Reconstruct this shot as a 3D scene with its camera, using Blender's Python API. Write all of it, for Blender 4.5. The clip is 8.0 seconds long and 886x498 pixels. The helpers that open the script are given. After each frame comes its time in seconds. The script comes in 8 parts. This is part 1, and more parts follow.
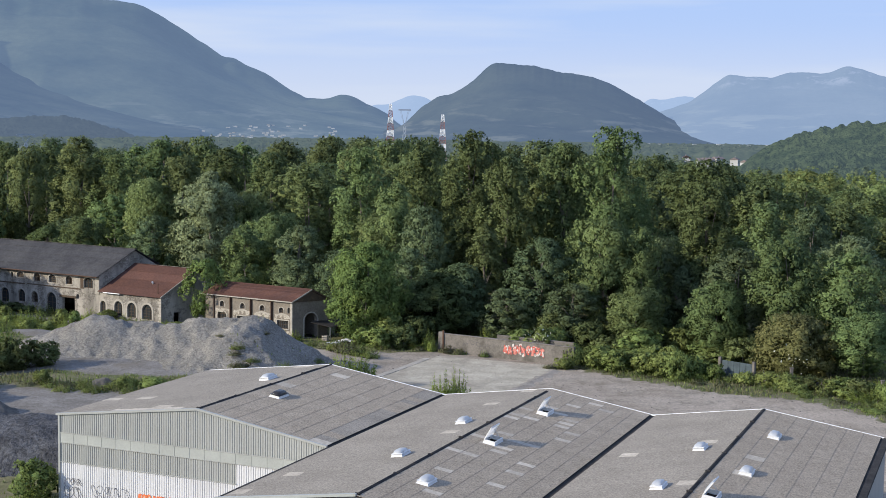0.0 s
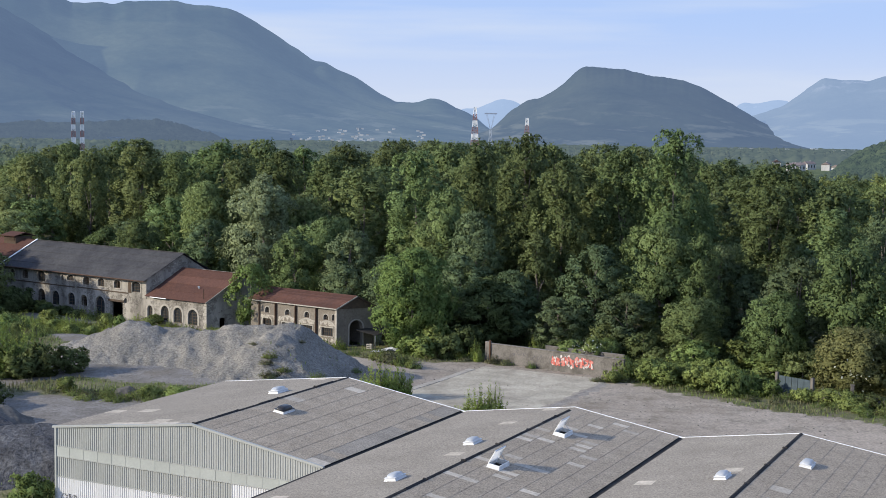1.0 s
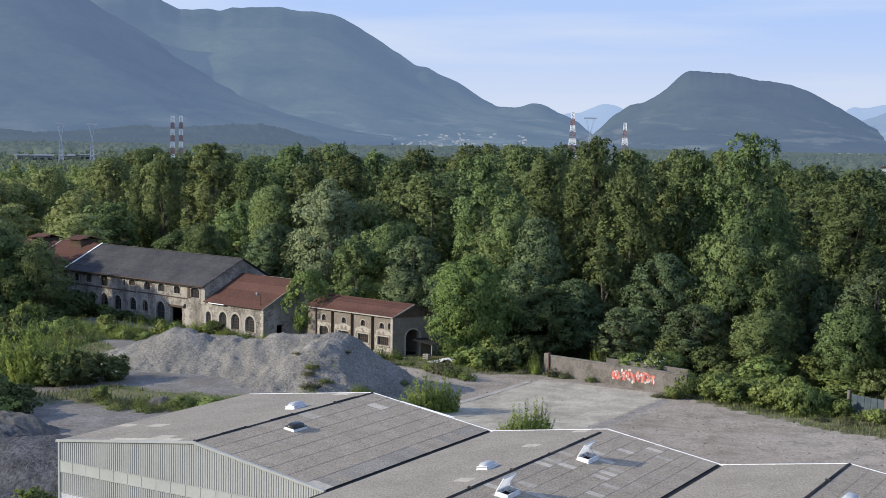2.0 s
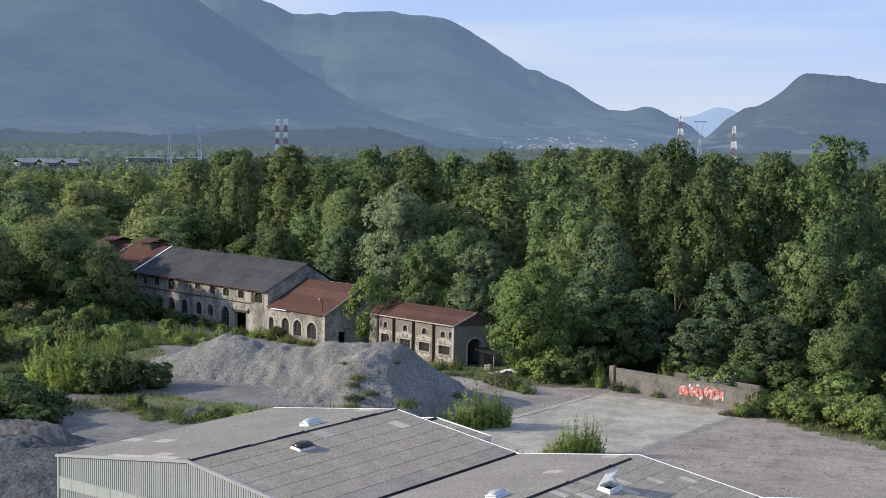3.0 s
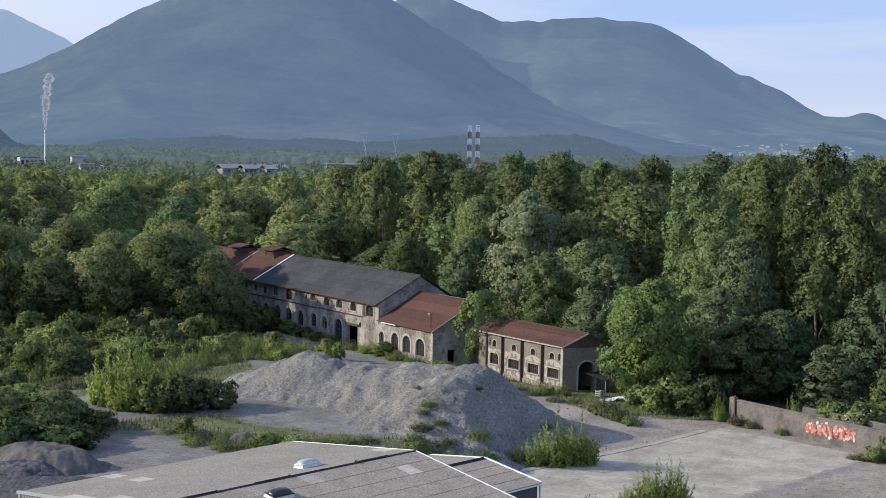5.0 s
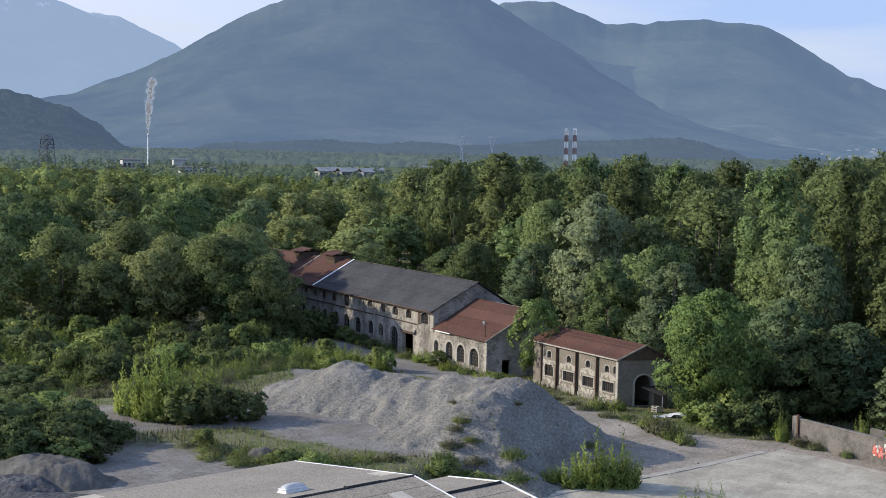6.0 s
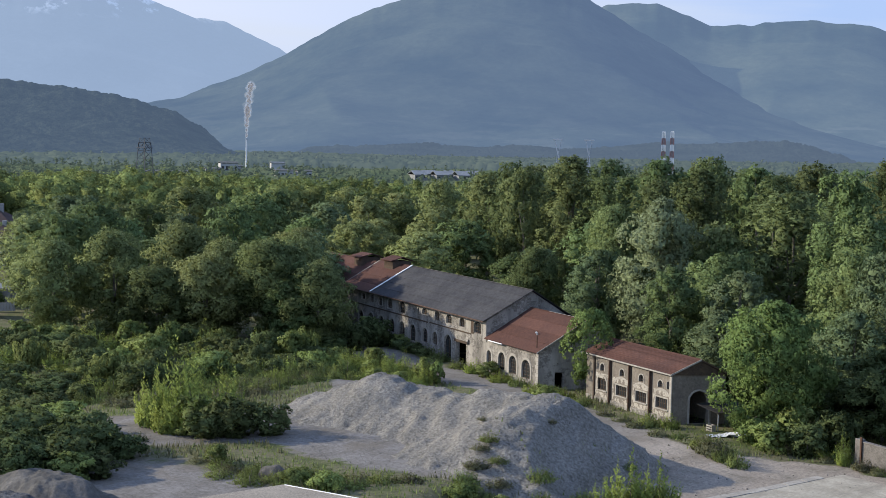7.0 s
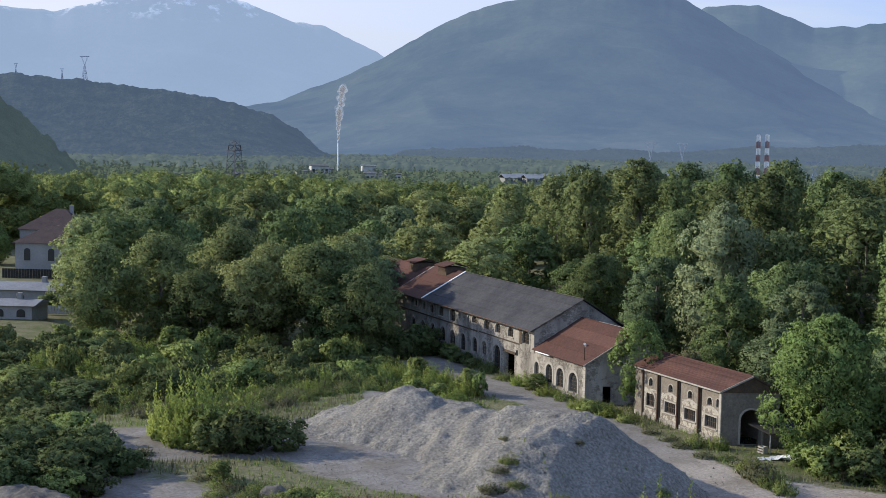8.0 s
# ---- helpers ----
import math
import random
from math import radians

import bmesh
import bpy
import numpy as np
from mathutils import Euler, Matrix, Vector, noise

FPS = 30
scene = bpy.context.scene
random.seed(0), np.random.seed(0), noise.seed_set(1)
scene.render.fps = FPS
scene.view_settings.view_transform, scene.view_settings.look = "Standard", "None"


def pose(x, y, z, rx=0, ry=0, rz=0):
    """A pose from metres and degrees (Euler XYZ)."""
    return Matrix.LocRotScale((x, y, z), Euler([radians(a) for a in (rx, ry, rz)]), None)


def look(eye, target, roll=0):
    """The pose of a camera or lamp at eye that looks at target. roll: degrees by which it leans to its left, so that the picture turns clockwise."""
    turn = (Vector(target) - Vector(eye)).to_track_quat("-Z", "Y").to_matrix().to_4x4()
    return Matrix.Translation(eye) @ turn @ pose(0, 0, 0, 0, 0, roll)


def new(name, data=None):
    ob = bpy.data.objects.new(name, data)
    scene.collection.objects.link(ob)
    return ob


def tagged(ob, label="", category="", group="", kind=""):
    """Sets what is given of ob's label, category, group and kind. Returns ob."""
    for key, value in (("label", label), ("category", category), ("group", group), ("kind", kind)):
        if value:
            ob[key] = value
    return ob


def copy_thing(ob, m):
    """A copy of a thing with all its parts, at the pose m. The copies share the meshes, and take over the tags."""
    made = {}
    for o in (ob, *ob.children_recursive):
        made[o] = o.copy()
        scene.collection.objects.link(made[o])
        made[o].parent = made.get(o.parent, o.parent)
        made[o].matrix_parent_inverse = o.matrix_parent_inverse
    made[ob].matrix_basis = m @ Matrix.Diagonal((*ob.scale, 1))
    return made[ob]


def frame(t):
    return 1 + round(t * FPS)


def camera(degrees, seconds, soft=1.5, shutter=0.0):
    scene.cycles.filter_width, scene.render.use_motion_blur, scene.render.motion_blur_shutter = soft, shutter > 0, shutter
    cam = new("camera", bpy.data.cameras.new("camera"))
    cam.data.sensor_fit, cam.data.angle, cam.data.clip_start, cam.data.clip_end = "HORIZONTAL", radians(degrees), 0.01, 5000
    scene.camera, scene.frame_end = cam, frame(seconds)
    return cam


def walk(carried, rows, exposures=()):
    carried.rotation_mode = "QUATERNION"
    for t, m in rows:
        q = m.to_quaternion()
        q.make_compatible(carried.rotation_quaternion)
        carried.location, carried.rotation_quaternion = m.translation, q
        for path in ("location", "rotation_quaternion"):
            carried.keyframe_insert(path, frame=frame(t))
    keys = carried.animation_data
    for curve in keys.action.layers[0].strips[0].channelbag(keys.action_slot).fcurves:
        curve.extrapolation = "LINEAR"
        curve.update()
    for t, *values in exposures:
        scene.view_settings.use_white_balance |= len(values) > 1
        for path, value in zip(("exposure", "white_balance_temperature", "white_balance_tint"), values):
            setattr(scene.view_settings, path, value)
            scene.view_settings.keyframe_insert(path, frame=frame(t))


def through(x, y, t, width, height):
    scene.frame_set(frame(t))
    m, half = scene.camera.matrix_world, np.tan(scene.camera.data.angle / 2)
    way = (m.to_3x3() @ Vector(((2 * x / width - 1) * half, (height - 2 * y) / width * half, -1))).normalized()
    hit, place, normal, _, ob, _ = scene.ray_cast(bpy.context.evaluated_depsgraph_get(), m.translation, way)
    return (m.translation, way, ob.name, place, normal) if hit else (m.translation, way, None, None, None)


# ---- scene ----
cam = camera(36.57, 8.0, soft=0.85)
PATH = [
    (0, (-0.0, 0.0, 25.39), (-0.001, 99.628, 16.774), 0.81),
    (0.5, (2.35, 2.57, 25.36), (-0.767, 102.165, 16.882), 0.86),
    (1, (4.79, 5.36, 25.33), (-1.886, 104.783, 16.899), 0.91),
    (1.5, (7.04, 8.1, 25.29), (-3.223, 107.226, 16.984), 0.94),
    (3, (13.63, 17.78, 25.17), (-8.749, 114.909, 17.098), 1.04),
    (3.5, (15.54, 21.12, 25.13), (-10.363, 117.372, 17.116), 1.07),
    (4, (17.49, 24.84, 25.11), (-12.135, 120.02, 17.17), 1.08),
    (4.5, (19.07, 28.4, 25.05), (-14.109, 122.406, 17.173), 1.11),
    (5, (20.66, 32.11, 25.04), (-16.491, 124.624, 17.208), 1.10),
    (6.5, (24.43, 43.63, 24.91), (-23.131, 131.257, 17.246), 1.13),
    (7, (25.44, 47.65, 24.91), (-25.513, 133.359, 17.294), 1.11),
    (7.5, (26.18, 51.62, 24.86), (-27.878, 135.409, 17.312), 1.12),
    (8, (26.78, 55.88, 24.83), (-30.27, 137.67, 17.322), 1.20),
]
walk(cam, [(t, look(eye, target, roll)) for t, eye, target, roll in PATH])

# ---- world, sun, exposure ----
SUN_AZ, SUN_EL = math.atan2(-0.945, -0.33), radians(24.0)
world = bpy.data.worlds.new("sky")
scene.world = world
world.use_nodes = True
wn, wl = world.node_tree.nodes, world.node_tree.links
sky = wn.new("ShaderNodeTexSky")
sky.sky_type, sky.sun_disc = "NISHITA", False
sky.sun_elevation, sky.sun_rotation = SUN_EL, SUN_AZ % (2 * math.pi)
sky.altitude, sky.air_density, sky.dust_density, sky.ozone_density = 300, 1.0, 0.3, 1.2
# thin, drawn-out cirrus
w_map, w_co = wn.new("ShaderNodeMapping"), wn.new("ShaderNodeTexCoord")
w_map.inputs["Scale"].default_value = (1.2, 2.2, 14.0)
w_map.inputs["Rotation"].default_value = (0.0, 0.07, 0.4)
w_noise, w_ramp, w_mix = wn.new("ShaderNodeTexNoise"), wn.new("ShaderNodeMapRange"), wn.new("ShaderNodeMix")
w_noise.inputs["Scale"].default_value, w_noise.inputs["Detail"].default_value = 2.2, 7.0
w_ramp.inputs["From Min"].default_value, w_ramp.inputs["From Max"].default_value = 0.43, 0.68
w_ramp.inputs["To Max"].default_value = 0.70
w_mix.data_type = "RGBA"
w_mix.inputs["B"].default_value = (2.08, 2.29, 2.66, 1)
wl.new(w_co.outputs["Generated"], w_map.inputs["Vector"])
wl.new(w_map.outputs["Vector"], w_noise.inputs["Vector"])
wl.new(w_noise.outputs["Fac"], w_ramp.inputs["Value"])
wl.new(w_ramp.outputs["Result"], w_mix.inputs["Factor"])
w_tint = wn.new("ShaderNodeMix")
w_tint.data_type, w_tint.blend_type = "RGBA", "MULTIPLY"
w_tint.inputs["Factor"].default_value = 1.0
w_tint.inputs["B"].default_value = (0.97, 1.0, 1.2, 1)
wl.new(sky.outputs["Color"], w_tint.inputs["A"])
# pale haze low in the sky
w_sep, w_low, w_haze = wn.new("ShaderNodeSeparateXYZ"), wn.new("ShaderNodeMapRange"), wn.new("ShaderNodeMix")
w_haze.data_type = "RGBA"
# the low sky is whiter on the sun's side
w_side, w_pale = wn.new("ShaderNodeMapRange"), wn.new("ShaderNodeMix")
w_pale.data_type = "RGBA"
w_pale.inputs["A"].default_value, w_pale.inputs["B"].default_value = (1.33, 1.81, 2.82, 1), (2.54, 2.66, 3.05, 1)
w_side.inputs["From Min"].default_value, w_side.inputs["From Max"].default_value = -0.25, -0.85
w_rim, w_white = wn.new("ShaderNodeMapRange"), wn.new("ShaderNodeMix")
w_white.data_type, w_rim.interpolation_type = "RGBA", "SMOOTHSTEP"
w_rim.inputs["From Min"].default_value, w_rim.inputs["From Max"].default_value = 0.02, 0.095
w_white.inputs["A"].default_value = (1.84, 2.10, 2.65, 1)
wl.new(w_sep.outputs["Z"], w_rim.inputs["Value"])
wl.new(w_rim.outputs["Result"], w_white.inputs["Factor"])
wl.new(w_pale.outputs["Result"], w_white.inputs["B"])
wl.new(w_white.outputs["Result"], w_haze.inputs["B"])
wl.new(w_side.outputs["Result"], w_pale.inputs["Factor"])
w_low.inputs["From Min"].default_value, w_low.inputs["From Max"].default_value = 0.14, 0.60
w_low.inputs["To Min"].default_value, w_low.inputs["To Max"].default_value = 1.0, 0.0
wl.new(w_co.outputs["Generated"], w_sep.inputs["Vector"])
wl.new(w_sep.outputs["X"], w_side.inputs["Value"])
wl.new(w_sep.outputs["Z"], w_low.inputs["Value"])
wl.new(w_low.outputs["Result"], w_haze.inputs["Factor"])
wl.new(w_tint.outputs["Result"], w_haze.inputs["A"])
wl.new(w_haze.outputs["Result"], w_mix.inputs["A"])
wl.new(w_mix.outputs["Result"], wn["Background"].inputs["Color"])
wn["Background"].inputs["Strength"].default_value = 0.206

sun_data = bpy.data.lights.new("sun", "SUN")
sun_data.energy, sun_data.angle, sun_data.color = 3.5, radians(0.6), (1.0, 0.918, 0.77)
sun = new("sun", sun_data)
to_sun = Vector((math.sin(SUN_AZ) * math.cos(SUN_EL), math.cos(SUN_AZ) * math.cos(SUN_EL), math.sin(SUN_EL)))
sun.matrix_world = look(to_sun * 200, (0, 0, 0))
scene.view_settings.exposure = 0.72


# ---- helpers of this scene ----
def mesh_of(name, verts, faces, smooth=False, normals=None):
    """A mesh from arrays of vertices and of faces with equal corner counts; normals: one for each vertex, if wished."""
    verts, faces = np.asarray(verts, np.float32), np.asarray(faces, np.int32)
    me = bpy.data.meshes.new(name)
    me.vertices.add(len(verts))
    me.vertices.foreach_set("co", verts.ravel())
    count, corners = faces.shape
    me.loops.add(count * corners)
    me.loops.foreach_set("vertex_index", faces.ravel())
    me.polygons.add(count)
    me.polygons.foreach_set("loop_start", np.arange(0, count * corners, corners, dtype=np.int32))
    me.polygons.foreach_set("loop_total", np.full(count, corners, np.int32))
    me.polygons.foreach_set("use_smooth", np.full(count, smooth or normals is not None, bool))
    me.update()
    me.validate()
    if normals is not None:
        me.normals_split_custom_set_from_vertices(normals.tolist())
    return me


def part(name, data, material=None, parent=None, label=""):
    """Links a bmesh or a mesh as one mesh object, under a thing or a part if one is given."""
    if isinstance(data, bmesh.types.BMesh):
        me = bpy.data.meshes.new(name)
        bmesh.ops.recalc_face_normals(data, faces=data.faces)
        data.to_mesh(me)
        data.free()
    else:
        me = data
    if material and not me.materials:
        me.materials.append(material)
    ob = new(name, me)
    ob.parent = parent
    if label:
        ob["label"] = label
    return ob


def thing(name, m, label, category, group="", kind=""):
    ob = new(name)
    ob.matrix_world = m
    ob.empty_display_size = 0.3
    return tagged(ob, label, category, group, kind)


def add_box(bm, x0, x1, y0, y1, z0, z1, bevel=0.0):
    """A box in a bmesh, with its edges rounded off if wished."""
    made = bmesh.ops.create_cube(bm, size=1.0)["verts"]
    for v in made:
        v.co = Vector(((x0 + x1) / 2 + v.co.x * (x1 - x0), (y0 + y1) / 2 + v.co.y * (y1 - y0), (z0 + z1) / 2 + v.co.z * (z1 - z0)))
    if bevel:
        edges = {e for v in made for e in v.link_edges}
        bmesh.ops.bevel(bm, geom=list(edges), offset=bevel, segments=1, affect="EDGES")
    return made


def box(x0, x1, y0, y1, z0, z1, bevel=0.0):
    bm = bmesh.new()
    add_box(bm, x0, x1, y0, y1, z0, z1, bevel)
    return bm


def add_prism(bm, outline, along, depth):
    """A closed outline of points pushed along a vector."""
    a = [bm.verts.new(Vector(p)) for p in outline]
    b = [bm.verts.new(Vector(p) + Vector(along) * depth) for p in outline]
    n = len(a)
    bm.faces.new(a)
    bm.faces.new(b[::-1])
    for i in range(n):
        bm.faces.new((a[i], b[i], b[(i + 1) % n], a[(i + 1) % n]))
    return bm


def prism(outline, along, depth):
    return add_prism(bmesh.new(), outline, along, depth)


def add_tube(bm, points, radii, sides=6):
    """A tapered tube through points."""
    rings = []
    pts = [Vector(p) for p in points]
    for i, p in enumerate(pts):
        way = (pts[min(i + 1, len(pts) - 1)] - pts[max(i - 1, 0)]).normalized()
        side = way.orthogonal().normalized()
        up = way.cross(side)
        rings.append([bm.verts.new(p + radii[i] * (math.cos(k * 2 * math.pi / sides) * side + math.sin(k * 2 * math.pi / sides) * up)) for k in range(sides)])
    for a, b in zip(rings, rings[1:]):
        for k in range(sides):
            bm.faces.new((a[k], a[(k + 1) % sides], b[(k + 1) % sides], b[k]))
    bm.faces.new(rings[0][::-1])
    bm.faces.new(rings[-1])
    return bm


def smooth01(x, a, b):
    t = np.clip((np.asarray(x, float) - a) / (b - a), 0, 1)
    return t * t * (3 - 2 * t)


def wave_noise(x, y, seed, octaves=4, lac=2.03):
    """Cheap value noise of summed, rotated sines, about -1 to 1."""
    rng = np.random.RandomState(seed)
    out, amp, fr, tot = 0, 1.0, 1.0, 0
    for _ in range(octaves):
        for _ in range(4):
            a, p = rng.uniform(0, 6.28, 2)
            g = fr * rng.uniform(0.7, 1.4)
            out = out + amp * np.sin((x * math.cos(a) + y * math.sin(a)) * g + p + 1.7 * np.sin((x * math.sin(a) - y * math.cos(a)) * g * 0.6 + 2 * p))
        tot += amp * 2.2
        amp, fr = amp * 0.55, fr * lac
    return out / tot


# ---- materials ----
def shader(name, rough=0.85, metal=0.0):
    m = bpy.data.materials.new(name)
    m.use_nodes = True
    b = m.node_tree.nodes["Principled BSDF"]
    b.inputs["Roughness"].default_value, b.inputs["Metallic"].default_value = rough, metal
    b.inputs["Specular IOR Level"].default_value = 0.3 if rough < 0.75 else 0.06
    return m, m.node_tree.nodes, m.node_tree.links, b


def node_noise(n, l, scale, detail=4.0, rough=0.6, stretch=None):
    geo = n.new("ShaderNodeNewGeometry")
    t = n.new("ShaderNodeTexNoise")
    t.inputs["Scale"].default_value, t.inputs["Detail"].default_value, t.inputs["Roughness"].default_value = scale, detail, rough
    if stretch:
        mp = n.new("ShaderNodeMapping")
        mp.inputs["Scale"].default_value = stretch
        l.new(geo.outputs["Position"], mp.inputs["Vector"])
        l.new(mp.outputs["Vector"], t.inputs["Vector"])
    else:
        l.new(geo.outputs["Position"], t.inputs["Vector"])
    return t.outputs["Fac"]


def node_range(n, l, value, a, b, c=0.0, d=1.0):
    r = n.new("ShaderNodeMapRange")
    for key, v in (("From Min", a), ("From Max", b), ("To Min", c), ("To Max", d)):
        r.inputs[key].default_value = v
    l.new(value, r.inputs["Value"])
    return r.outputs["Result"]


def node_mix(n, l, factor, a, b, mode="MIX"):
    m = n.new("ShaderNodeMix")
    m.data_type, m.blend_type = "RGBA", mode
    for key, v in (("Factor", factor), ("A", a), ("B", b)):
        if isinstance(v, (tuple, list)):
            m.inputs[key].default_value = (*v[:3], 1)
        elif isinstance(v, (int, float)):
            m.inputs[key].default_value = v
        else:
            l.new(v, m.inputs[key])
    return m.outputs["Result"]


def node_bump(n, l, height, bsdf, strength, distance):
    b = n.new("ShaderNodeBump")
    b.inputs["Strength"].default_value, b.inputs["Distance"].default_value = strength, distance
    l.new(height, b.inputs["Height"])
    l.new(b.outputs["Normal"], bsdf.inputs["Normal"])


def surface(name, base, second, rough=0.85, coarse=0.4, fine=6.0, grain=0.35, bump=0.4, depth=0.03, metal=0.0, spread=(0.35, 0.65), stretch=None, each=0.0):
    """A surface of two tones in patches, with grain over it and fine relief. each: how far single pieces differ in brightness."""
    m, n, l, b = shader(name, rough, metal)
    patch = node_range(n, l, node_noise(n, l, coarse, 5, 0.65, stretch), *spread)
    speck = node_noise(n, l, fine, 4, 0.7)
    col = node_mix(n, l, patch, base, second)
    dark = node_range(n, l, speck, 0.3, 0.7, 1 - grain, 1 + grain)
    gray = n.new("ShaderNodeCombineColor")
    for k in ("Red", "Green", "Blue"):
        l.new(dark, gray.inputs[k])
    col = node_mix(n, l, 1.0, col, gray.outputs["Color"], "MULTIPLY")
    if each:
        info = n.new("ShaderNodeObjectInfo")
        g2 = n.new("ShaderNodeCombineColor")
        lev = node_range(n, l, info.outputs["Random"], 0, 1, 1 - each, 1 + each)
        for k in ("Red", "Green", "Blue"):
            l.new(lev, g2.inputs[k])
        col = node_mix(n, l, 1.0, col, g2.outputs["Color"], "MULTIPLY")
    l.new(col, b.inputs["Base Color"])
    if bump:
        node_bump(n, l, speck, b, bump, depth)
    return m


def leaf_material(name, dark, light, through=0.33, each=0.24, ragged=0.0, tone="", gloss=0.06, hues=(0.485, 0.513)):
    """Leaves: dull, a little light shines through, tone differs from tree to tree and from spray to spray.
    ragged: leaflets to the metre into which each spray is broken up; tone: a value of the mesh that stands for the tree, in a joined wood."""
    m, n, l, b = shader(name, 0.75)
    geo = n.new("ShaderNodeNewGeometry")
    if tone:
        info = n.new("ShaderNodeAttribute")
        info.attribute_name = tone
        own = info.outputs["Fac"]
    else:
        own = n.new("ShaderNodeObjectInfo").outputs["Random"]
    island = geo.outputs["Random Per Island"]
    mixed = node_mix(n, l, node_range(n, l, island, 0, 1, 0.34, 0.70), dark, light)
    # mottled tone by clump; its dark end paints shaded gaps between leaves
    clump = node_noise(n, l, 1.5 if ragged else 2.6, 3, 0.6)
    deep = node_range(n, l, clump, 0.36, 0.62, 0.66, 1.34)
    g3 = n.new("ShaderNodeCombineColor")
    for k in ("Red", "Green", "Blue"):
        l.new(deep, g3.inputs[k])
    mixed = node_mix(n, l, 1.0, mixed, g3.outputs["Color"], "MULTIPLY")
    lev = node_range(n, l, own, 0, 1, 1 - each, 1 + each)
    hue = n.new("ShaderNodeHueSaturation")
    hue.inputs["Saturation"].default_value = 0.96
    # a second draw from the same value, so that hue and lightness go their own ways
    fold = n.new("ShaderNodeMath")
    fold.operation = "FRACT"
    seven = n.new("ShaderNodeMath")
    seven.operation, seven.inputs[1].default_value = "MULTIPLY", 7.31
    l.new(own, seven.inputs[0])
    l.new(seven.outputs[0], fold.inputs[0])
    l.new(node_range(n, l, fold.outputs[0], 0, 1, *hues), hue.inputs["Hue"])
    l.new(lev, hue.inputs["Value"])
    l.new(mixed, hue.inputs["Color"])
    l.new(hue.outputs["Color"], b.inputs["Base Color"])
    b.inputs["Specular IOR Level"].default_value = gloss
    tr, mix = n.new("ShaderNodeBsdfTranslucent"), n.new("ShaderNodeMixShader")
    l.new(hue.outputs["Color"], tr.inputs["Color"])
    mix.inputs["Fac"].default_value = through
    l.new(b.outputs["BSDF"], mix.inputs[1])
    l.new(tr.outputs["BSDF"], mix.inputs[2])
    last = mix.outputs["Shader"]
    if ragged:
        # gaps between the leaflets of a spray
        shift, spot_noise = n.new("ShaderNodeVectorMath"), n.new("ShaderNodeTexNoise")
        shift.operation = "MULTIPLY_ADD"
        shift.inputs[1].default_value = (1, 1, 1)
        far_off = n.new("ShaderNodeMath")
        far_off.operation, far_off.inputs[1].default_value = "MULTIPLY", 173.0
        l.new(island, far_off.inputs[0])
        l.new(geo.outputs["Position"], shift.inputs[0])
        l.new(far_off.outputs[0], shift.inputs[2])
        spot_noise.inputs["Scale"].default_value, spot_noise.inputs["Detail"].default_value = ragged, 1.0
        l.new(shift.outputs[0], spot_noise.inputs["Vector"])
        gap = node_range(n, l, spot_noise.outputs["Fac"], 0.465, 0.425)
        clear, cut_out = n.new("ShaderNodeBsdfTransparent"), n.new("ShaderNodeMixShader")
        l.new(gap, cut_out.inputs["Fac"])
        l.new(last, cut_out.inputs[1])
        l.new(clear.outputs["BSDF"], cut_out.inputs[2])
        last = cut_out.outputs["Shader"]
    l.new(last, n["Material Output"].inputs["Surface"])
    return m


BARK = surface("bark", (0.10, 0.085, 0.07), (0.20, 0.18, 0.155), 0.95, 0.8, 9, 0.4, 0.8, 0.05)
LEAF_MID = leaf_material("leaves_mid", (0.085, 0.124, 0.045), (0.165, 0.216, 0.079), ragged=3.8)
LEAF_DARK = leaf_material("leaves_dark", (0.079, 0.118, 0.056), (0.153, 0.199, 0.094), ragged=3.8)
LEAF_FRESH = leaf_material("leaves_fresh", (0.096, 0.150, 0.042), (0.182, 0.250, 0.074), each=0.03, ragged=3.8, hues=(0.497, 0.502))
LEAF_POPLAR = leaf_material("leaves_poplar", (0.076, 0.106, 0.039), (0.148, 0.180, 0.068), ragged=3.8)
LEAF_LIGHT = leaf_material("leaves_light", (0.136, 0.166, 0.056), (0.246, 0.276, 0.104), ragged=3.8)
LEAF_SILVER = leaf_material("leaves_silver", (0.140, 0.176, 0.088), (0.240, 0.284, 0.146), ragged=3.8)
LEAF_SHRUB = leaf_material("leaves_shrub", (0.116, 0.158, 0.044), (0.212, 0.262, 0.081), ragged=5.0)
LEAF_SCRUB = leaf_material("leaves_scrub", (0.073, 0.098, 0.036), (0.136, 0.169, 0.062), ragged=5.0)
LEAF_BROWN = leaf_material("leaves_rusty", (0.146, 0.158, 0.056), (0.250, 0.250, 0.100), ragged=3.8, hues=(0.494, 0.502))
BLOSSOM = surface("blossom", (0.50, 0.51, 0.40), (0.40, 0.42, 0.30), 0.8, 2, 9, 0.2, 0)
WEED = leaf_material("weeds", (0.122, 0.162, 0.046), (0.220, 0.268, 0.086), 0.42)
SHOOT = leaf_material("fresh_shoots", (0.175, 0.230, 0.048), (0.312, 0.380, 0.094), 0.45, 0.13, hues=(0.49, 0.504))
DRY = leaf_material("dry_grass", (0.125, 0.135, 0.062), (0.195, 0.190, 0.105))



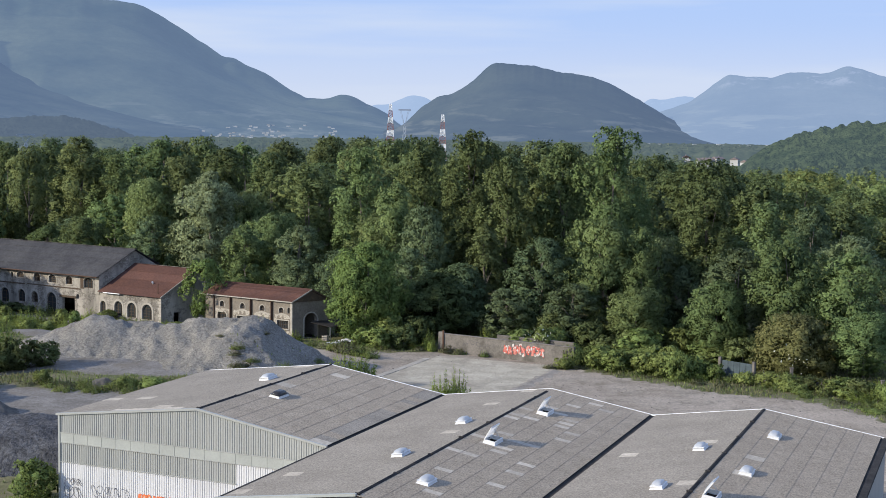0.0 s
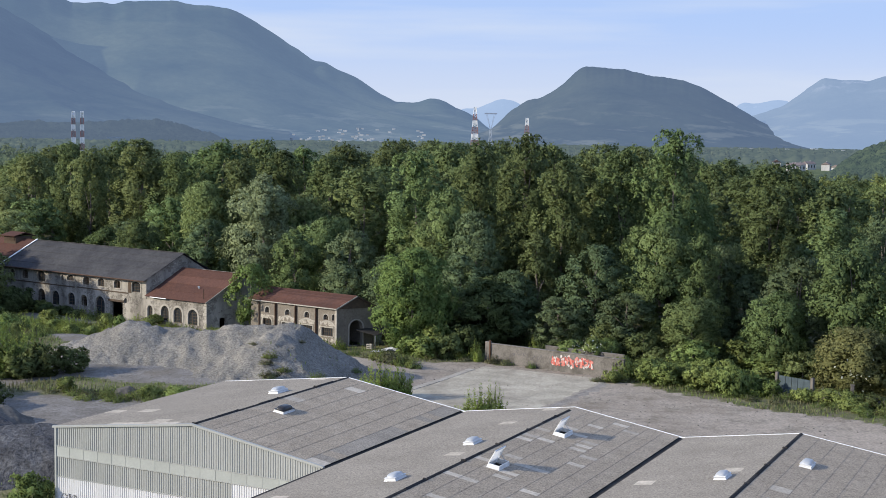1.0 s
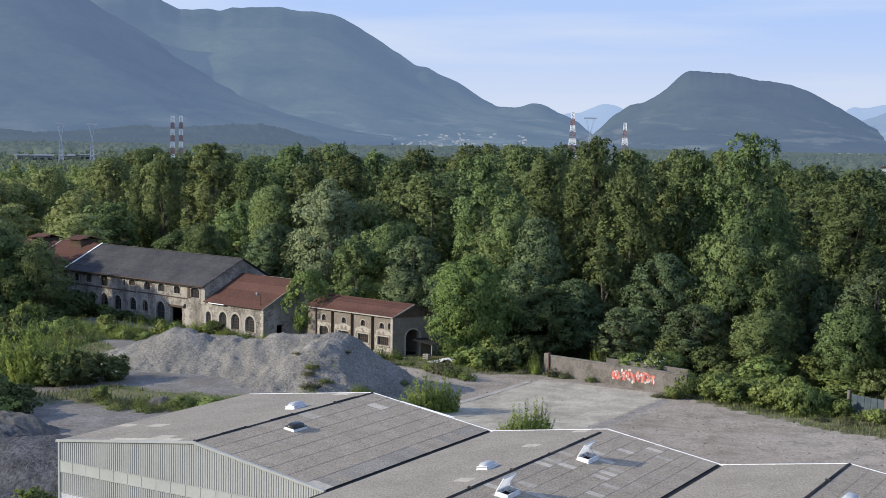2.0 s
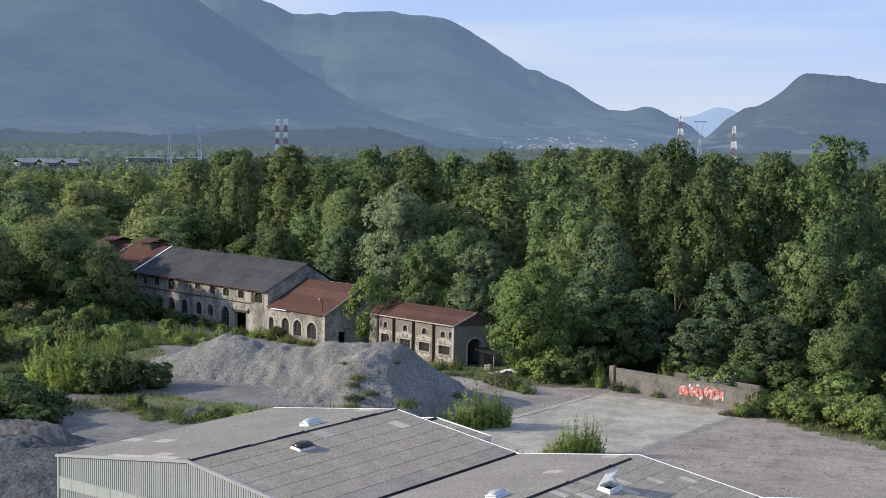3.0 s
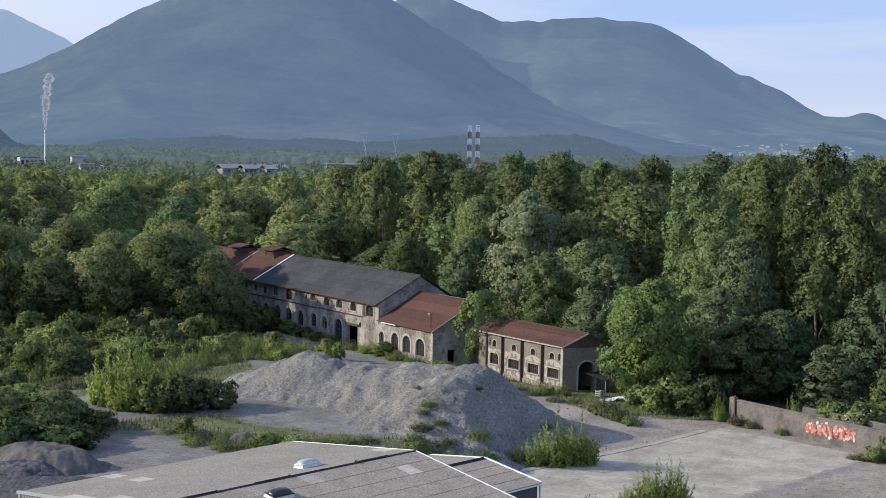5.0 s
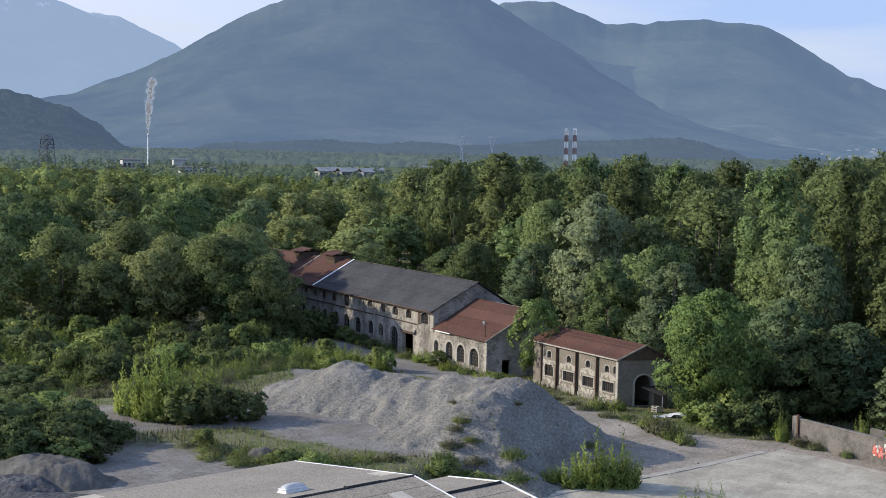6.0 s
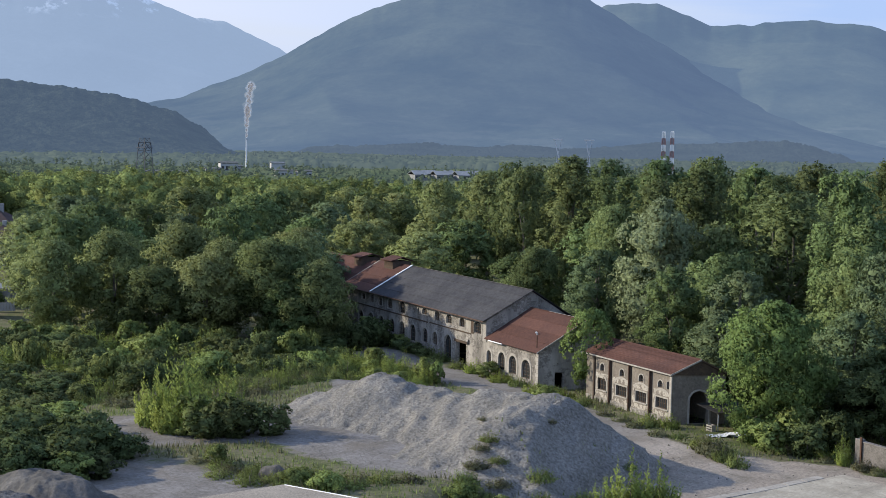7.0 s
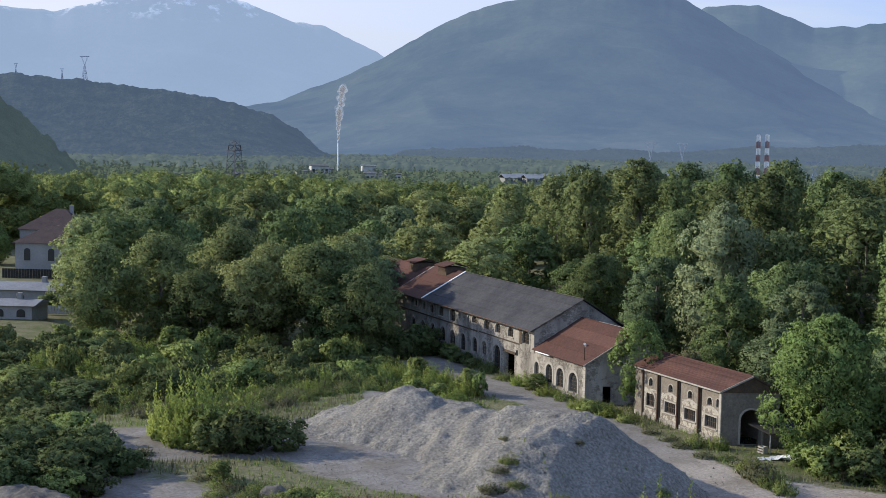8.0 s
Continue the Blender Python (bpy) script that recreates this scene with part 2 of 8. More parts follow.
def rubble_material(name):
    """Coursed rubble with sunk joints, and old lime render left on it in patches."""
    m, n, l, b = shader(name, 0.93)
    geo, mp, vo, vd = n.new("ShaderNodeNewGeometry"), n.new("ShaderNodeMapping"), n.new("ShaderNodeTexVoronoi"), n.new("ShaderNodeTexVoronoi")
    mp.inputs["Scale"].default_value = (3.4, 3.4, 6.0)
    l.new(geo.outputs["Position"], mp.inputs["Vector"])
    vd.feature = "DISTANCE_TO_EDGE"
    for v in (vo, vd):
        v.inputs["Scale"].default_value = 1.0
        l.new(mp.outputs["Vector"], v.inputs["Vector"])
    sep = n.new("ShaderNodeSeparateColor")
    l.new(vo.outputs["Color"], sep.inputs["Color"])
    stone = node_mix(n, l, sep.outputs["Red"], (0.16, 0.142, 0.12), (0.36, 0.33, 0.285))
    joint = node_range(n, l, vd.outputs["Distance"], 0.02, 0.10)
    stone = node_mix(n, l, joint, (0.175, 0.158, 0.135), stone)
    render = node_mix(n, l, node_noise(n, l, 1.3, 6, 0.7), (0.40, 0.365, 0.31), (0.26, 0.238, 0.205))
    left = node_range(n, l, node_noise(n, l, 0.55, 7, 0.72), 0.47, 0.53)
    col = node_mix(n, l, left, stone, render)
    stain = node_range(n, l, node_noise(n, l, 0.5, 6, 0.7, (1.0, 1.0, 0.25)), 0.35, 0.6, 0.55, 1.1)
    g = n.new("ShaderNodeCombineColor")
    for k in ("Red", "Green", "Blue"):
        l.new(stain, g.inputs[k])
    l.new(node_mix(n, l, 1.0, col, g.outputs["Color"], "MULTIPLY"), b.inputs["Base Color"])
    node_bump(n, l, joint, b, 0.5, 0.05)
    return m


STONE = rubble_material("rubble_stone")
PLASTER = surface("grey_brown_plaster", (0.215, 0.186, 0.150), (0.165, 0.143, 0.117), 0.9, 0.7, 5, 0.25, 0.4, 0.03)
EXPOSED = surface("exposed_pale_stone", (0.38, 0.345, 0.285), (0.18, 0.155, 0.128), 0.93, 2.6, 9, 0.3, 0.6, 0.04, spread=(0.46, 0.54))
LIME = surface("lime_trim", (0.37, 0.34, 0.29), (0.28, 0.255, 0.215), 0.9, 1.2, 8, 0.2, 0.3, 0.02)
RUSTROOF = surface("rust_red_sheet", (0.098, 0.050, 0.038), (0.078, 0.043, 0.035), 0.85, 0.35, 4, 0.22, 0.3, 0.02, each=0.17)
DARKROOF = surface("dark_fibre_sheet", (0.040, 0.040, 0.043), (0.062, 0.061, 0.062), 0.85, 0.30, 3, 0.25, 0.3, 0.03, each=0.10)
WOOD = surface("weathered_wood", (0.105, 0.075, 0.052), (0.065, 0.050, 0.040), 0.9, 2.0, 14, 0.35, 0.5, 0.01)
# near-black that paints the shade inside hatches and houses
UNLIT_TONE = surface("unlit_inside_tone", (0.012, 0.012, 0.012), (0.02, 0.019, 0.018), 0.95, 1, 4, 0.2, 0)
IRON = surface("rusty_iron", (0.12, 0.06, 0.035), (0.07, 0.05, 0.04), 0.7, 4, 20, 0.3, 0.2, 0.004, metal=0.5)
STEEL = surface("galvanised_steel", (0.42, 0.43, 0.44), (0.33, 0.34, 0.35), 0.5, 1, 10, 0.1, 0, metal=0.6)
TRIM = surface("pale_metal_trim", (0.82, 0.82, 0.80), (0.72, 0.72, 0.70), 0.5, 0.8, 8, 0.1, 0)
CONCRETE = surface("old_concrete", (0.165, 0.150, 0.132), (0.095, 0.087, 0.078), 0.95, 0.5, 4, 0.3, 0.4, 0.03)
SLAB = surface("worn_slab", (0.422, 0.384, 0.306), (0.298, 0.269, 0.211), 0.95, 0.26, 3.5, 0.20, 0.2, 0.02, each=0.05)


def soil(m, tone, scale, lo, hi, most):
    """Dirt washed over a surface in patches and streaks."""
    n, l = m.node_tree.nodes, m.node_tree.links
    b = n["Principled BSDF"]
    clean = b.inputs["Base Color"].links[0].from_socket
    wide = node_range(n, l, node_noise(n, l, scale, 7, 0.68), lo, hi, 0, most)
    streak = node_range(n, l, node_noise(n, l, scale * 2.2, 5, 0.6, (1.0, 0.16, 1.0)), 0.56, 0.70, 0, most * 0.8)
    col = node_mix(n, l, wide, clean, tone)
    l.new(node_mix(n, l, streak, col, tone), b.inputs["Base Color"])


soil(SLAB, (0.165, 0.142, 0.112), 0.16, 0.50, 0.66, 0.55)
GRAVEL = surface("pale_gravel", (0.248, 0.231, 0.200), (0.180, 0.168, 0.145), 0.95, 0.25, 4.6, 0.52, 1.0, 0.20)
DARKGRAVEL = surface("blue_grey_rubble", (0.105, 0.106, 0.110), (0.058, 0.058, 0.061), 0.95, 0.6, 3.4, 0.6, 1.0, 0.22)

# ---- the ground ----
# the made-up terrace west of the warehouse breaks off along this line
LIP = [(-17.0, 60.0), (-21.5, 100.0), (-21.0, 114.0), (-19.0, 122.0), (-18.0, 128.0), (-18.6, 134.0), (-17.6, 142.0), (-24.0, 149.0), (-60.0, 158.0)]


def east_of_lip(x, y):
    """Signed distance from the lip, positive on its low side."""
    best, side = np.full(x.shape, 1e9), np.zeros(x.shape)
    for (x0, y0), (x1, y1) in zip(LIP, LIP[1:]):
        dx, dy = x1 - x0, y1 - y0
        t = np.clip(((x - x0) * dx + (y - y0) * dy) / (dx * dx + dy * dy), 0, 1)
        d = np.hypot(x - x0 - t * dx, y - y0 - t * dy)
        s = np.sign((x - x0) * dy - (y - y0) * dx)
        side = np.where(d < best, s, side)
        best = np.minimum(best, d)
    return best * side


def ground_z(x, y):
    """Level yard, with the terrace of about two metres west of the warehouse."""
    x, y = np.asarray(x, float), np.asarray(y, float)
    d = east_of_lip(x, y)
    high = 2.1 * smooth01(y, 86, 101) * (1 - 0.75 * smooth01(-x, 46, 70))
    terrace = np.clip(np.minimum(high, high - 0.6 * (d + 0.6)), 0, 3) * (1 - smooth01(d, 4, 9))
    rough = 0.10 * wave_noise(x * 0.25, y * 0.25, 5) * smooth01(np.hypot(x, y - 130), 5, 60) * (1 - smooth01(np.hypot(x, y - 130), 300, 600))
    dip = -0.35 * smooth01(x, -12, -4) * smooth01(y, 118, 140) * (1 - smooth01(y, 160, 180))
    return terrace + rough + dip


def axis_lines(near, lo, hi, step, far):
    out = list(np.arange(lo, hi + step / 2, step))
    d = step
    while out[-1] < far:
        d *= 1.25
        out.append(out[-1] + d)
    d, head = step, []
    while (head[-1] if head else lo) > -far:
        d *= 1.25
        head.append((head[-1] if head else lo) - d)
    return np.array(head[::-1] + out)


def in_poly(x, y, poly):
    inside = np.zeros(x.shape, bool)
    for (x0, y0), (x1, y1) in zip(poly, poly[1:] + poly[:1]):
        cross = ((y0 > y) != (y1 > y)) & (x < (x1 - x0) * (y - y0) / (y1 - y0 + 1e-9) + x0)
        inside ^= cross
    return inside


def near_line(x, y, pts):
    """Distance to a line of points."""
    best = np.full(x.shape, 1e9)
    for (x0, y0), (x1, y1) in zip(pts, pts[1:]):
        dx, dy = x1 - x0, y1 - y0
        t = np.clip(((x - x0) * dx + (y - y0) * dy) / (dx * dx + dy * dy), 0, 1)
        best = np.minimum(best, np.hypot(x - x0 - t * dx, y - y0 - t * dy))
    return best


YARD = [(-14, 152), (-2, 157), (12, 150.8), (18, 142.5), (27, 133.5), (35, 129), (41, 117), (46, 100), (46, 40), (-14, 40), (-22, 90), (-20, 118), (-12, 130)]
ROAD = [(-75, 191), (-66, 183), (-55, 176.5), (-46, 172), (-36, 167.3), (-28, 161.5), (-18, 154), (-8, 148)]
TRACK = [(-62, 118), (-48, 127), (-40, 136), (-37, 148), (-44, 156)]


def bareness(x, y):
    """1 on gravel and trodden earth, 0 under grass."""
    yard = in_poly(x, y, YARD).astype(float)
    road = 1 - smooth01(near_line(x, y, ROAD), 2.0, 4.5)
    track = 1 - smooth01(near_line(x, y, TRACK), 4.0, 9.0)
    heap = 1 - smooth01(np.hypot((x + 27) / 1.5, y - 138), 10, 15)
    west = 1 - smooth01(np.hypot((x + 38) / 1.3, y - 106), 9, 17)
    return np.clip(np.maximum.reduce([yard, road * 0.9, track, heap, west]), 0, 1)


gx, gy = axis_lines(0, -120, 70, 1.5, 4900), axis_lines(0, 40, 215, 1.5, 4900)
GX, GY = np.meshgrid(gx, gy)
gv = np.stack([GX, GY, ground_z(GX, GY)], -1).reshape(-1, 3)
w = len(gx)
idx = np.arange(len(gv)).reshape(len(gy), w)
gf = np.stack([idx[:-1, :-1], idx[:-1, 1:], idx[1:, 1:], idx[1:, :-1]], -1).reshape(-1, 4)
ground_mesh = mesh_of("ground", gv, gf, True)
at = ground_mesh.attributes.new("bare", "FLOAT", "POINT")
at.data.foreach_set("value", bareness(gv[:, 0], gv[:, 1]).astype(np.float32))
at = ground_mesh.attributes.new("yard", "FLOAT", "POINT")
at.data.foreach_set("value", smooth01(gv[:, 0], -24, -14).astype(np.float32))


def ground_material():
    m, n, l, b = shader("ground", 0.97)
    b.inputs["Specular IOR Level"].default_value = 0.1
    a = n.new("ShaderNodeAttribute")
    a.attribute_name = "bare"
    big, mid, small = node_noise(n, l, 0.05, 5), node_noise(n, l, 0.35, 6, 0.7), node_noise(n, l, 4.0, 4, 0.75)
    grass = node_mix(n, l, node_range(n, l, mid, 0.35, 0.65), (0.075, 0.090, 0.032), (0.165, 0.148, 0.088))
    bare = node_mix(n, l, node_range(n, l, big, 0.4, 0.6), (0.315, 0.272, 0.222), (0.258, 0.220, 0.176))
    bare = node_mix(n, l, node_range(n, l, mid, 0.50, 0.72), bare, (0.178, 0.160, 0.128))
    y = n.new("ShaderNodeAttribute")
    y.attribute_name = "yard"
    # darker earth to the west, its partial shade put into the tone too
    earth = node_mix(n, l, node_range(n, l, mid, 0.38, 0.62), (0.208, 0.192, 0.172), (0.142, 0.129, 0.111))
    bare = node_mix(n, l, y.outputs["Fac"], earth, bare)
    ad = n.new("ShaderNodeMath")
    ad.operation = "ADD"
    l.new(a.outputs["Fac"], ad.inputs[0])
    l.new(node_range(n, l, mid, 0.3, 0.7, -0.35, 0.35), ad.inputs[1])
    col = node_mix(n, l, node_range(n, l, ad.outputs[0], 0.38, 0.62), grass, bare)
    lev = node_range(n, l, small, 0.3, 0.7, 0.64, 1.36)
    g = n.new("ShaderNodeCombineColor")
    for k in ("Red", "Green", "Blue"):
        l.new(lev, g.inputs[k])
    l.new(node_mix(n, l, 1.0, col, g.outputs["Color"], "MULTIPLY"), b.inputs["Base Color"])
    node_bump(n, l, small, b, 0.6, 0.06)
    soil(m, (0.135, 0.112, 0.080), 0.20, 0.50, 0.68, 0.5)
    return m


tagged(part("ground", ground_mesh, ground_material()), "level valley floor of gravel, bare earth and rough grass", "ground", kind="structure")

# ---- gravel heap ----
# crest: places and heights of its tops, and how steep the sides lie
HEAP = [(-37.0, 142.8, 5.3), (-33.5, 143.2, 5.1), (-29.5, 142.0, 4.7), (-26.0, 142.0, 5.5), (-20.0, 141.5, 5.7), (-21.0, 135.5, 5.0), (-23.0, 130.0, 2.9)]


def heap_z(x, y):
    top = np.full(x.shape, -9.0)
    for (x0, y0, z0), (x1, y1, z1) in zip(HEAP, HEAP[1:]):
        dx, dy = x1 - x0, y1 - y0
        t = np.clip(((x - x0) * dx + (y - y0) * dy) / (dx * dx + dy * dy), 0, 1)
        d = np.hypot(x - x0 - t * dx, y - y0 - t * dy)
        north = smooth01(y - (y0 + t * dy), 0, 3)
        top = np.maximum(top, z0 + t * (z1 - z0) - (0.40 + 0.2 * north) * np.maximum(d - 0.8, 0))
    top = np.minimum(top, 5.1 - 0.66 * (east_of_lip(x, y) + 1.2) + 0.5 * wave_noise(x * 0.4, y * 0.4, 15, 2))
    gul = wave_noise(x * 0.55, y * 0.55, 11, 4)
    rill = np.abs(wave_noise(x * 1.5 + 0.3 * y, y * 0.35, 13, 3))
    return top + 0.30 * gul - 0.28 * rill + 0.12 * wave_noise(x * 2.3, y * 2.3, 12, 3) + 0.075 * wave_noise(x * 5.5, y * 5.5, 14, 2)


hx, hy = np.meshgrid(np.arange(-56, -5, 0.3), np.arange(114, 160, 0.3))
hz = heap_z(hx, hy)
gz = ground_z(hx, hy)
hv = np.stack([hx, hy, np.maximum(hz, gz - 0.4)], -1).reshape(-1, 3)
hi = np.arange(len(hv)).reshape(hx.shape)
hf = np.stack([hi[:-1, :-1], hi[:-1, 1:], hi[1:, 1:], hi[1:, :-1]], -1).reshape(-1, 4)
keep = (hz > gz - 0.35).reshape(-1)[hf].any(1)
tagged(part("gravel_heap", mesh_of("gravel_heap", hv, hf[keep], True), GRAVEL), "broad heap of pale grey gravel dumped on the yard", "gravel heap")

# ---- warehouse: three low gabled bays side by side ----
WM = Matrix.Translation((-8.39, 100.84, 0)) @ Matrix.Rotation(math.atan2(-0.385, 0.923), 4, "Z")
RIDGES = [(0.0, 7.68), (17.6, 7.36), (32.5, 7.27)]
VALLEYS = [(-10.8, 6.35), (9.4, 6.2), (25.0, 6.15), (40.2, 6.1)]
NEAR = [-18.4, -31.2, -37.0]
rng = np.random.RandomState(7)

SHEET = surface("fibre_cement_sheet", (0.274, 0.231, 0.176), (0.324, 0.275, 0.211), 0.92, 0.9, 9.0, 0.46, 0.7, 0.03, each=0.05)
# copy of the sheet for sunward slopes, their light put into the colour
SHEET_LIT = surface("lit_slope_fibre_cement", (0.278, 0.248, 0.204), (0.232, 0.206, 0.169), 0.92, 0.30, 9.0, 0.44, 0.6, 0.03, each=0.05)
PALE_SHEET = surface("clear_roof_sheet", (0.47, 0.415, 0.335), (0.36, 0.32, 0.26), 0.8, 1.4, 6, 0.2, 0.2, 0.02, each=0.15)
TAR = surface("tarred_felt", (0.025, 0.024, 0.023), (0.045, 0.042, 0.04), 0.8, 1.2, 9, 0.3, 0.4, 0.02)
CLAD = surface("grey_green_cladding", (0.336, 0.342, 0.322), (0.290, 0.297, 0.280), 0.5, 0.25, 6, 0.08, 0)
CLAD_BAND = surface("pale_green_panel", (0.352, 0.366, 0.342), (0.302, 0.316, 0.296), 0.45, 0.5, 6, 0.06, 0, each=0.05)
CLAD_WHITE = surface("white_cladding", (0.60, 0.60, 0.60), (0.52, 0.52, 0.52), 0.5, 0.3, 6, 0.06, 0)

warehouse = thing("warehouse", WM, "long grey corrugated warehouse with three low gabled roofs", "warehouse")


def corrugated(u0, u1, low, high, v, pitch=0.17, deep=0.03):
    """A ribbed sheet wall across the bay, from z low to z high(u), facing the near side."""
    us, ds = [], []
    u = u0
    while u < u1:
        for f, d in ((0.0, 0.0), (0.44, 0.0), (0.54, deep), (0.90, deep)):
            if u + f * pitch < u1:
                us.append(u + f * pitch)
                ds.append(d)
        u += pitch
    us.append(u1)
    ds.append(0.0)
    bm = bmesh.new()
    front, back = [], []
    for x, d in zip(us, ds):
        top = high(x)
        front.append((bm.verts.new((x, v + d, min(low, top - 0.01))), bm.verts.new((x, v + d, top))))
        back.append((bm.verts.new((x, v + 0.14, min(low, top - 0.01))), bm.verts.new((x, v + 0.14, top))))
    for i in range(len(us) - 1):
        (a, b), (c, d) = front[i], front[i + 1]
        (e, f), (g, h) = back[i], back[i + 1]
        for q in ((a, c, d, b), (g, e, f, h), (b, d, h, f), (c, a, e, g)):
            bm.faces.new(q)
    for (a, b), (e, f) in ((front[0], back[0]), (front[-1], back[-1])):
        bm.faces.new((a, b, f, e))
    return bm


def under_roof(u):
    us = [VALLEYS[0], RIDGES[0], VALLEYS[1], RIDGES[1], VALLEYS[2], RIDGES[2], VALLEYS[3]]
    return float(np.interp(u, [p[0] for p in us], [p[1] for p in us])) - 0.06


# the near gable of the first bay: ribbed cladding, a smooth band, and a white foot
V0 = NEAR[0]
part("upper_cladding", corrugated(-10.75, 9.3, 5.17, under_roof, V0), CLAD, warehouse)
k = 0
u = -10.75
while u < 7.3:
    part("band_panel", box(u, min(u + 1.13, 7.4), V0 - 0.02, V0 + 0.1, 4.5, 5.16, 0.015), CLAD_BAND, warehouse, "smooth pale green panel" if k == 0 else "")
    u += 1.135
    k += 1
part("lower_cladding", corrugated(-10.75, 2.9, 3.2, lambda u: 4.49, V0), CLAD, warehouse)
part("white_cladding", corrugated(-10.75, 9.3, 0.0, lambda u: 3.19 if u < 2.9 else 4.49, V0), CLAD_WHITE, warehouse, "white ribbed cladding daubed with graffiti")
for z in (5.165, 4.495, 3.195):
    part("flashing", box(-10.75, 7.2 if z > 4 else 2.9, V0 - 0.05, V0 - 0.022, z - 0.02, z + 0.03), CLAD, warehouse)
part("corner_trim", box(-10.85, -10.68, V0 - 0.06, V0 + 0.12, 0, 6.32, 0.02), CLAD_BAND, warehouse)
bm = bmesh.new()
add_prism(bm, [(-11.0, V0 - 0.08, 6.30), (-11.0, V0 - 0.08, 6.44), (0, V0 - 0.08, 7.78), (9.3, V0 - 0.08, 6.32), (9.3, V0 - 0.08, 6.18), (0, V0 - 0.08, 7.64)], (0, 1, 0), 0.16)
part("near_verge", bm, CLAD, warehouse)
# other walls
part("west_wall", box(-10.72, -10.5, V0 + 0.2, -0.1, 0, 6.3), CLAD, warehouse)
part("inner_wall", box(9.3, 9.5, NEAR[1], V0, 0, 6.1), CLAD, warehouse)
part("near_wall", corrugated(9.4, 25.0, 0.0, under_roof, NEAR[1] + 0.15), CLAD, warehouse)
part("near_wall", corrugated(25.0, 40.2, 0.0, under_roof, NEAR[2] + 0.15), CLAD, warehouse)
part("inner_wall", box(24.9, 25.1, NEAR[2] + 0.2, NEAR[1], 0, 6.1), CLAD, warehouse)
part("east_wall", box(40.1, 40.3, NEAR[2], -0.1, 0, 6.05), CLAD, warehouse)
for k in range(3):
    (ua, za), (ur, zr), (ub, zb) = VALLEYS[k], RIDGES[k], VALLEYS[k + 1]
    part("far_wall", prism([(ua + 0.1, -0.25, 0), (ub - 0.1, -0.25, 0), (ub - 0.1, -0.25, zb - 0.06), (ur, -0.25, zr - 0.08), (ua + 0.1, -0.25, za - 0.06)], (0, 1, 0), 0.2), CLAD, warehouse)

# roof sheets, laid in courses along the ridge
COURSE, WIDE = 1.36, 0.98
sheet_meshes = {}


def sheet_mesh(run, wide, material):
    key = (round(run, 3), round(wide, 3), material.name)
    if key not in sheet_meshes:
        bm = box(0, run + 0.05, 0.005, wide - 0.005, 0, 0.020)
        me = bpy.data.meshes.new("roof_sheet")
        bm.to_mesh(me)
        bm.free()
        me.materials.append(material)
        sheet_meshes[key] = me
    return sheet_meshes[key]


PIECES = []
for k in range(3):
    ur, zr = RIDGES[k]
    for side, (ue, ze) in ((-1, VALLEYS[k]), (1, VALLEYS[k + 1])):
        span = abs(ue - ur) - (0.25 if k or side > 0 else -0.12)
        pitch = math.atan2(zr - ze, abs(ue - ur))
        slope = span / math.cos(pitch)
        rows = round(slope / (COURSE if k == 0 else 1.07))
        run = slope / rows
        cols = round(-NEAR[k] / WIDE)
        wide = -NEAR[k] / cols
        for r in range(rows):
            for c in range(cols):
                # the lit or the plain copy, by the side the slope faces
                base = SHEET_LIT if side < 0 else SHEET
                d = r * run
                v = -(c + 1) * wide
                tilt = pitch - 0.010
                lay = Matrix.Translation((ur + side * d * math.cos(pitch), v, zr - d * math.sin(pitch) + 0.035)) @ Matrix.Rotation(side * tilt, 4, "Y")
                if side < 0:
                    lay = lay @ Matrix.Diagonal((-1, 1, 1, 1))
                odds = 0.04 if r in (1, 2) else 0.012
                if k == 1 and side > 0 and r < 5 and v > -26:
                    odds = 0.30 if abs(v + 8.6) < 2.2 or abs(v + 18) < 2.6 else 0.08
                if k == 0 and side < 0 and c >= cols - 2 and 1 <= r <= 6:
                    odds = 0.5
                clear = rng.rand() < odds
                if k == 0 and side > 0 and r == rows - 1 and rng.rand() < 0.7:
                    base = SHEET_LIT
                if clear and k == 1 and side > 0:
                    # a narrow clear strip beside the rest of its sheet
                    PIECES.append((k, side, r, c, lay, run, wide * 0.44, base, v))
                    PIECES.append((k, side, r, c, lay @ Matrix.Translation((0, wide * 0.44, 0)), run, wide * 0.56, PALE_SHEET, v))
                else:
                    PIECES.append((k, side, r, c, lay, run, wide, PALE_SHEET if clear else base, v))


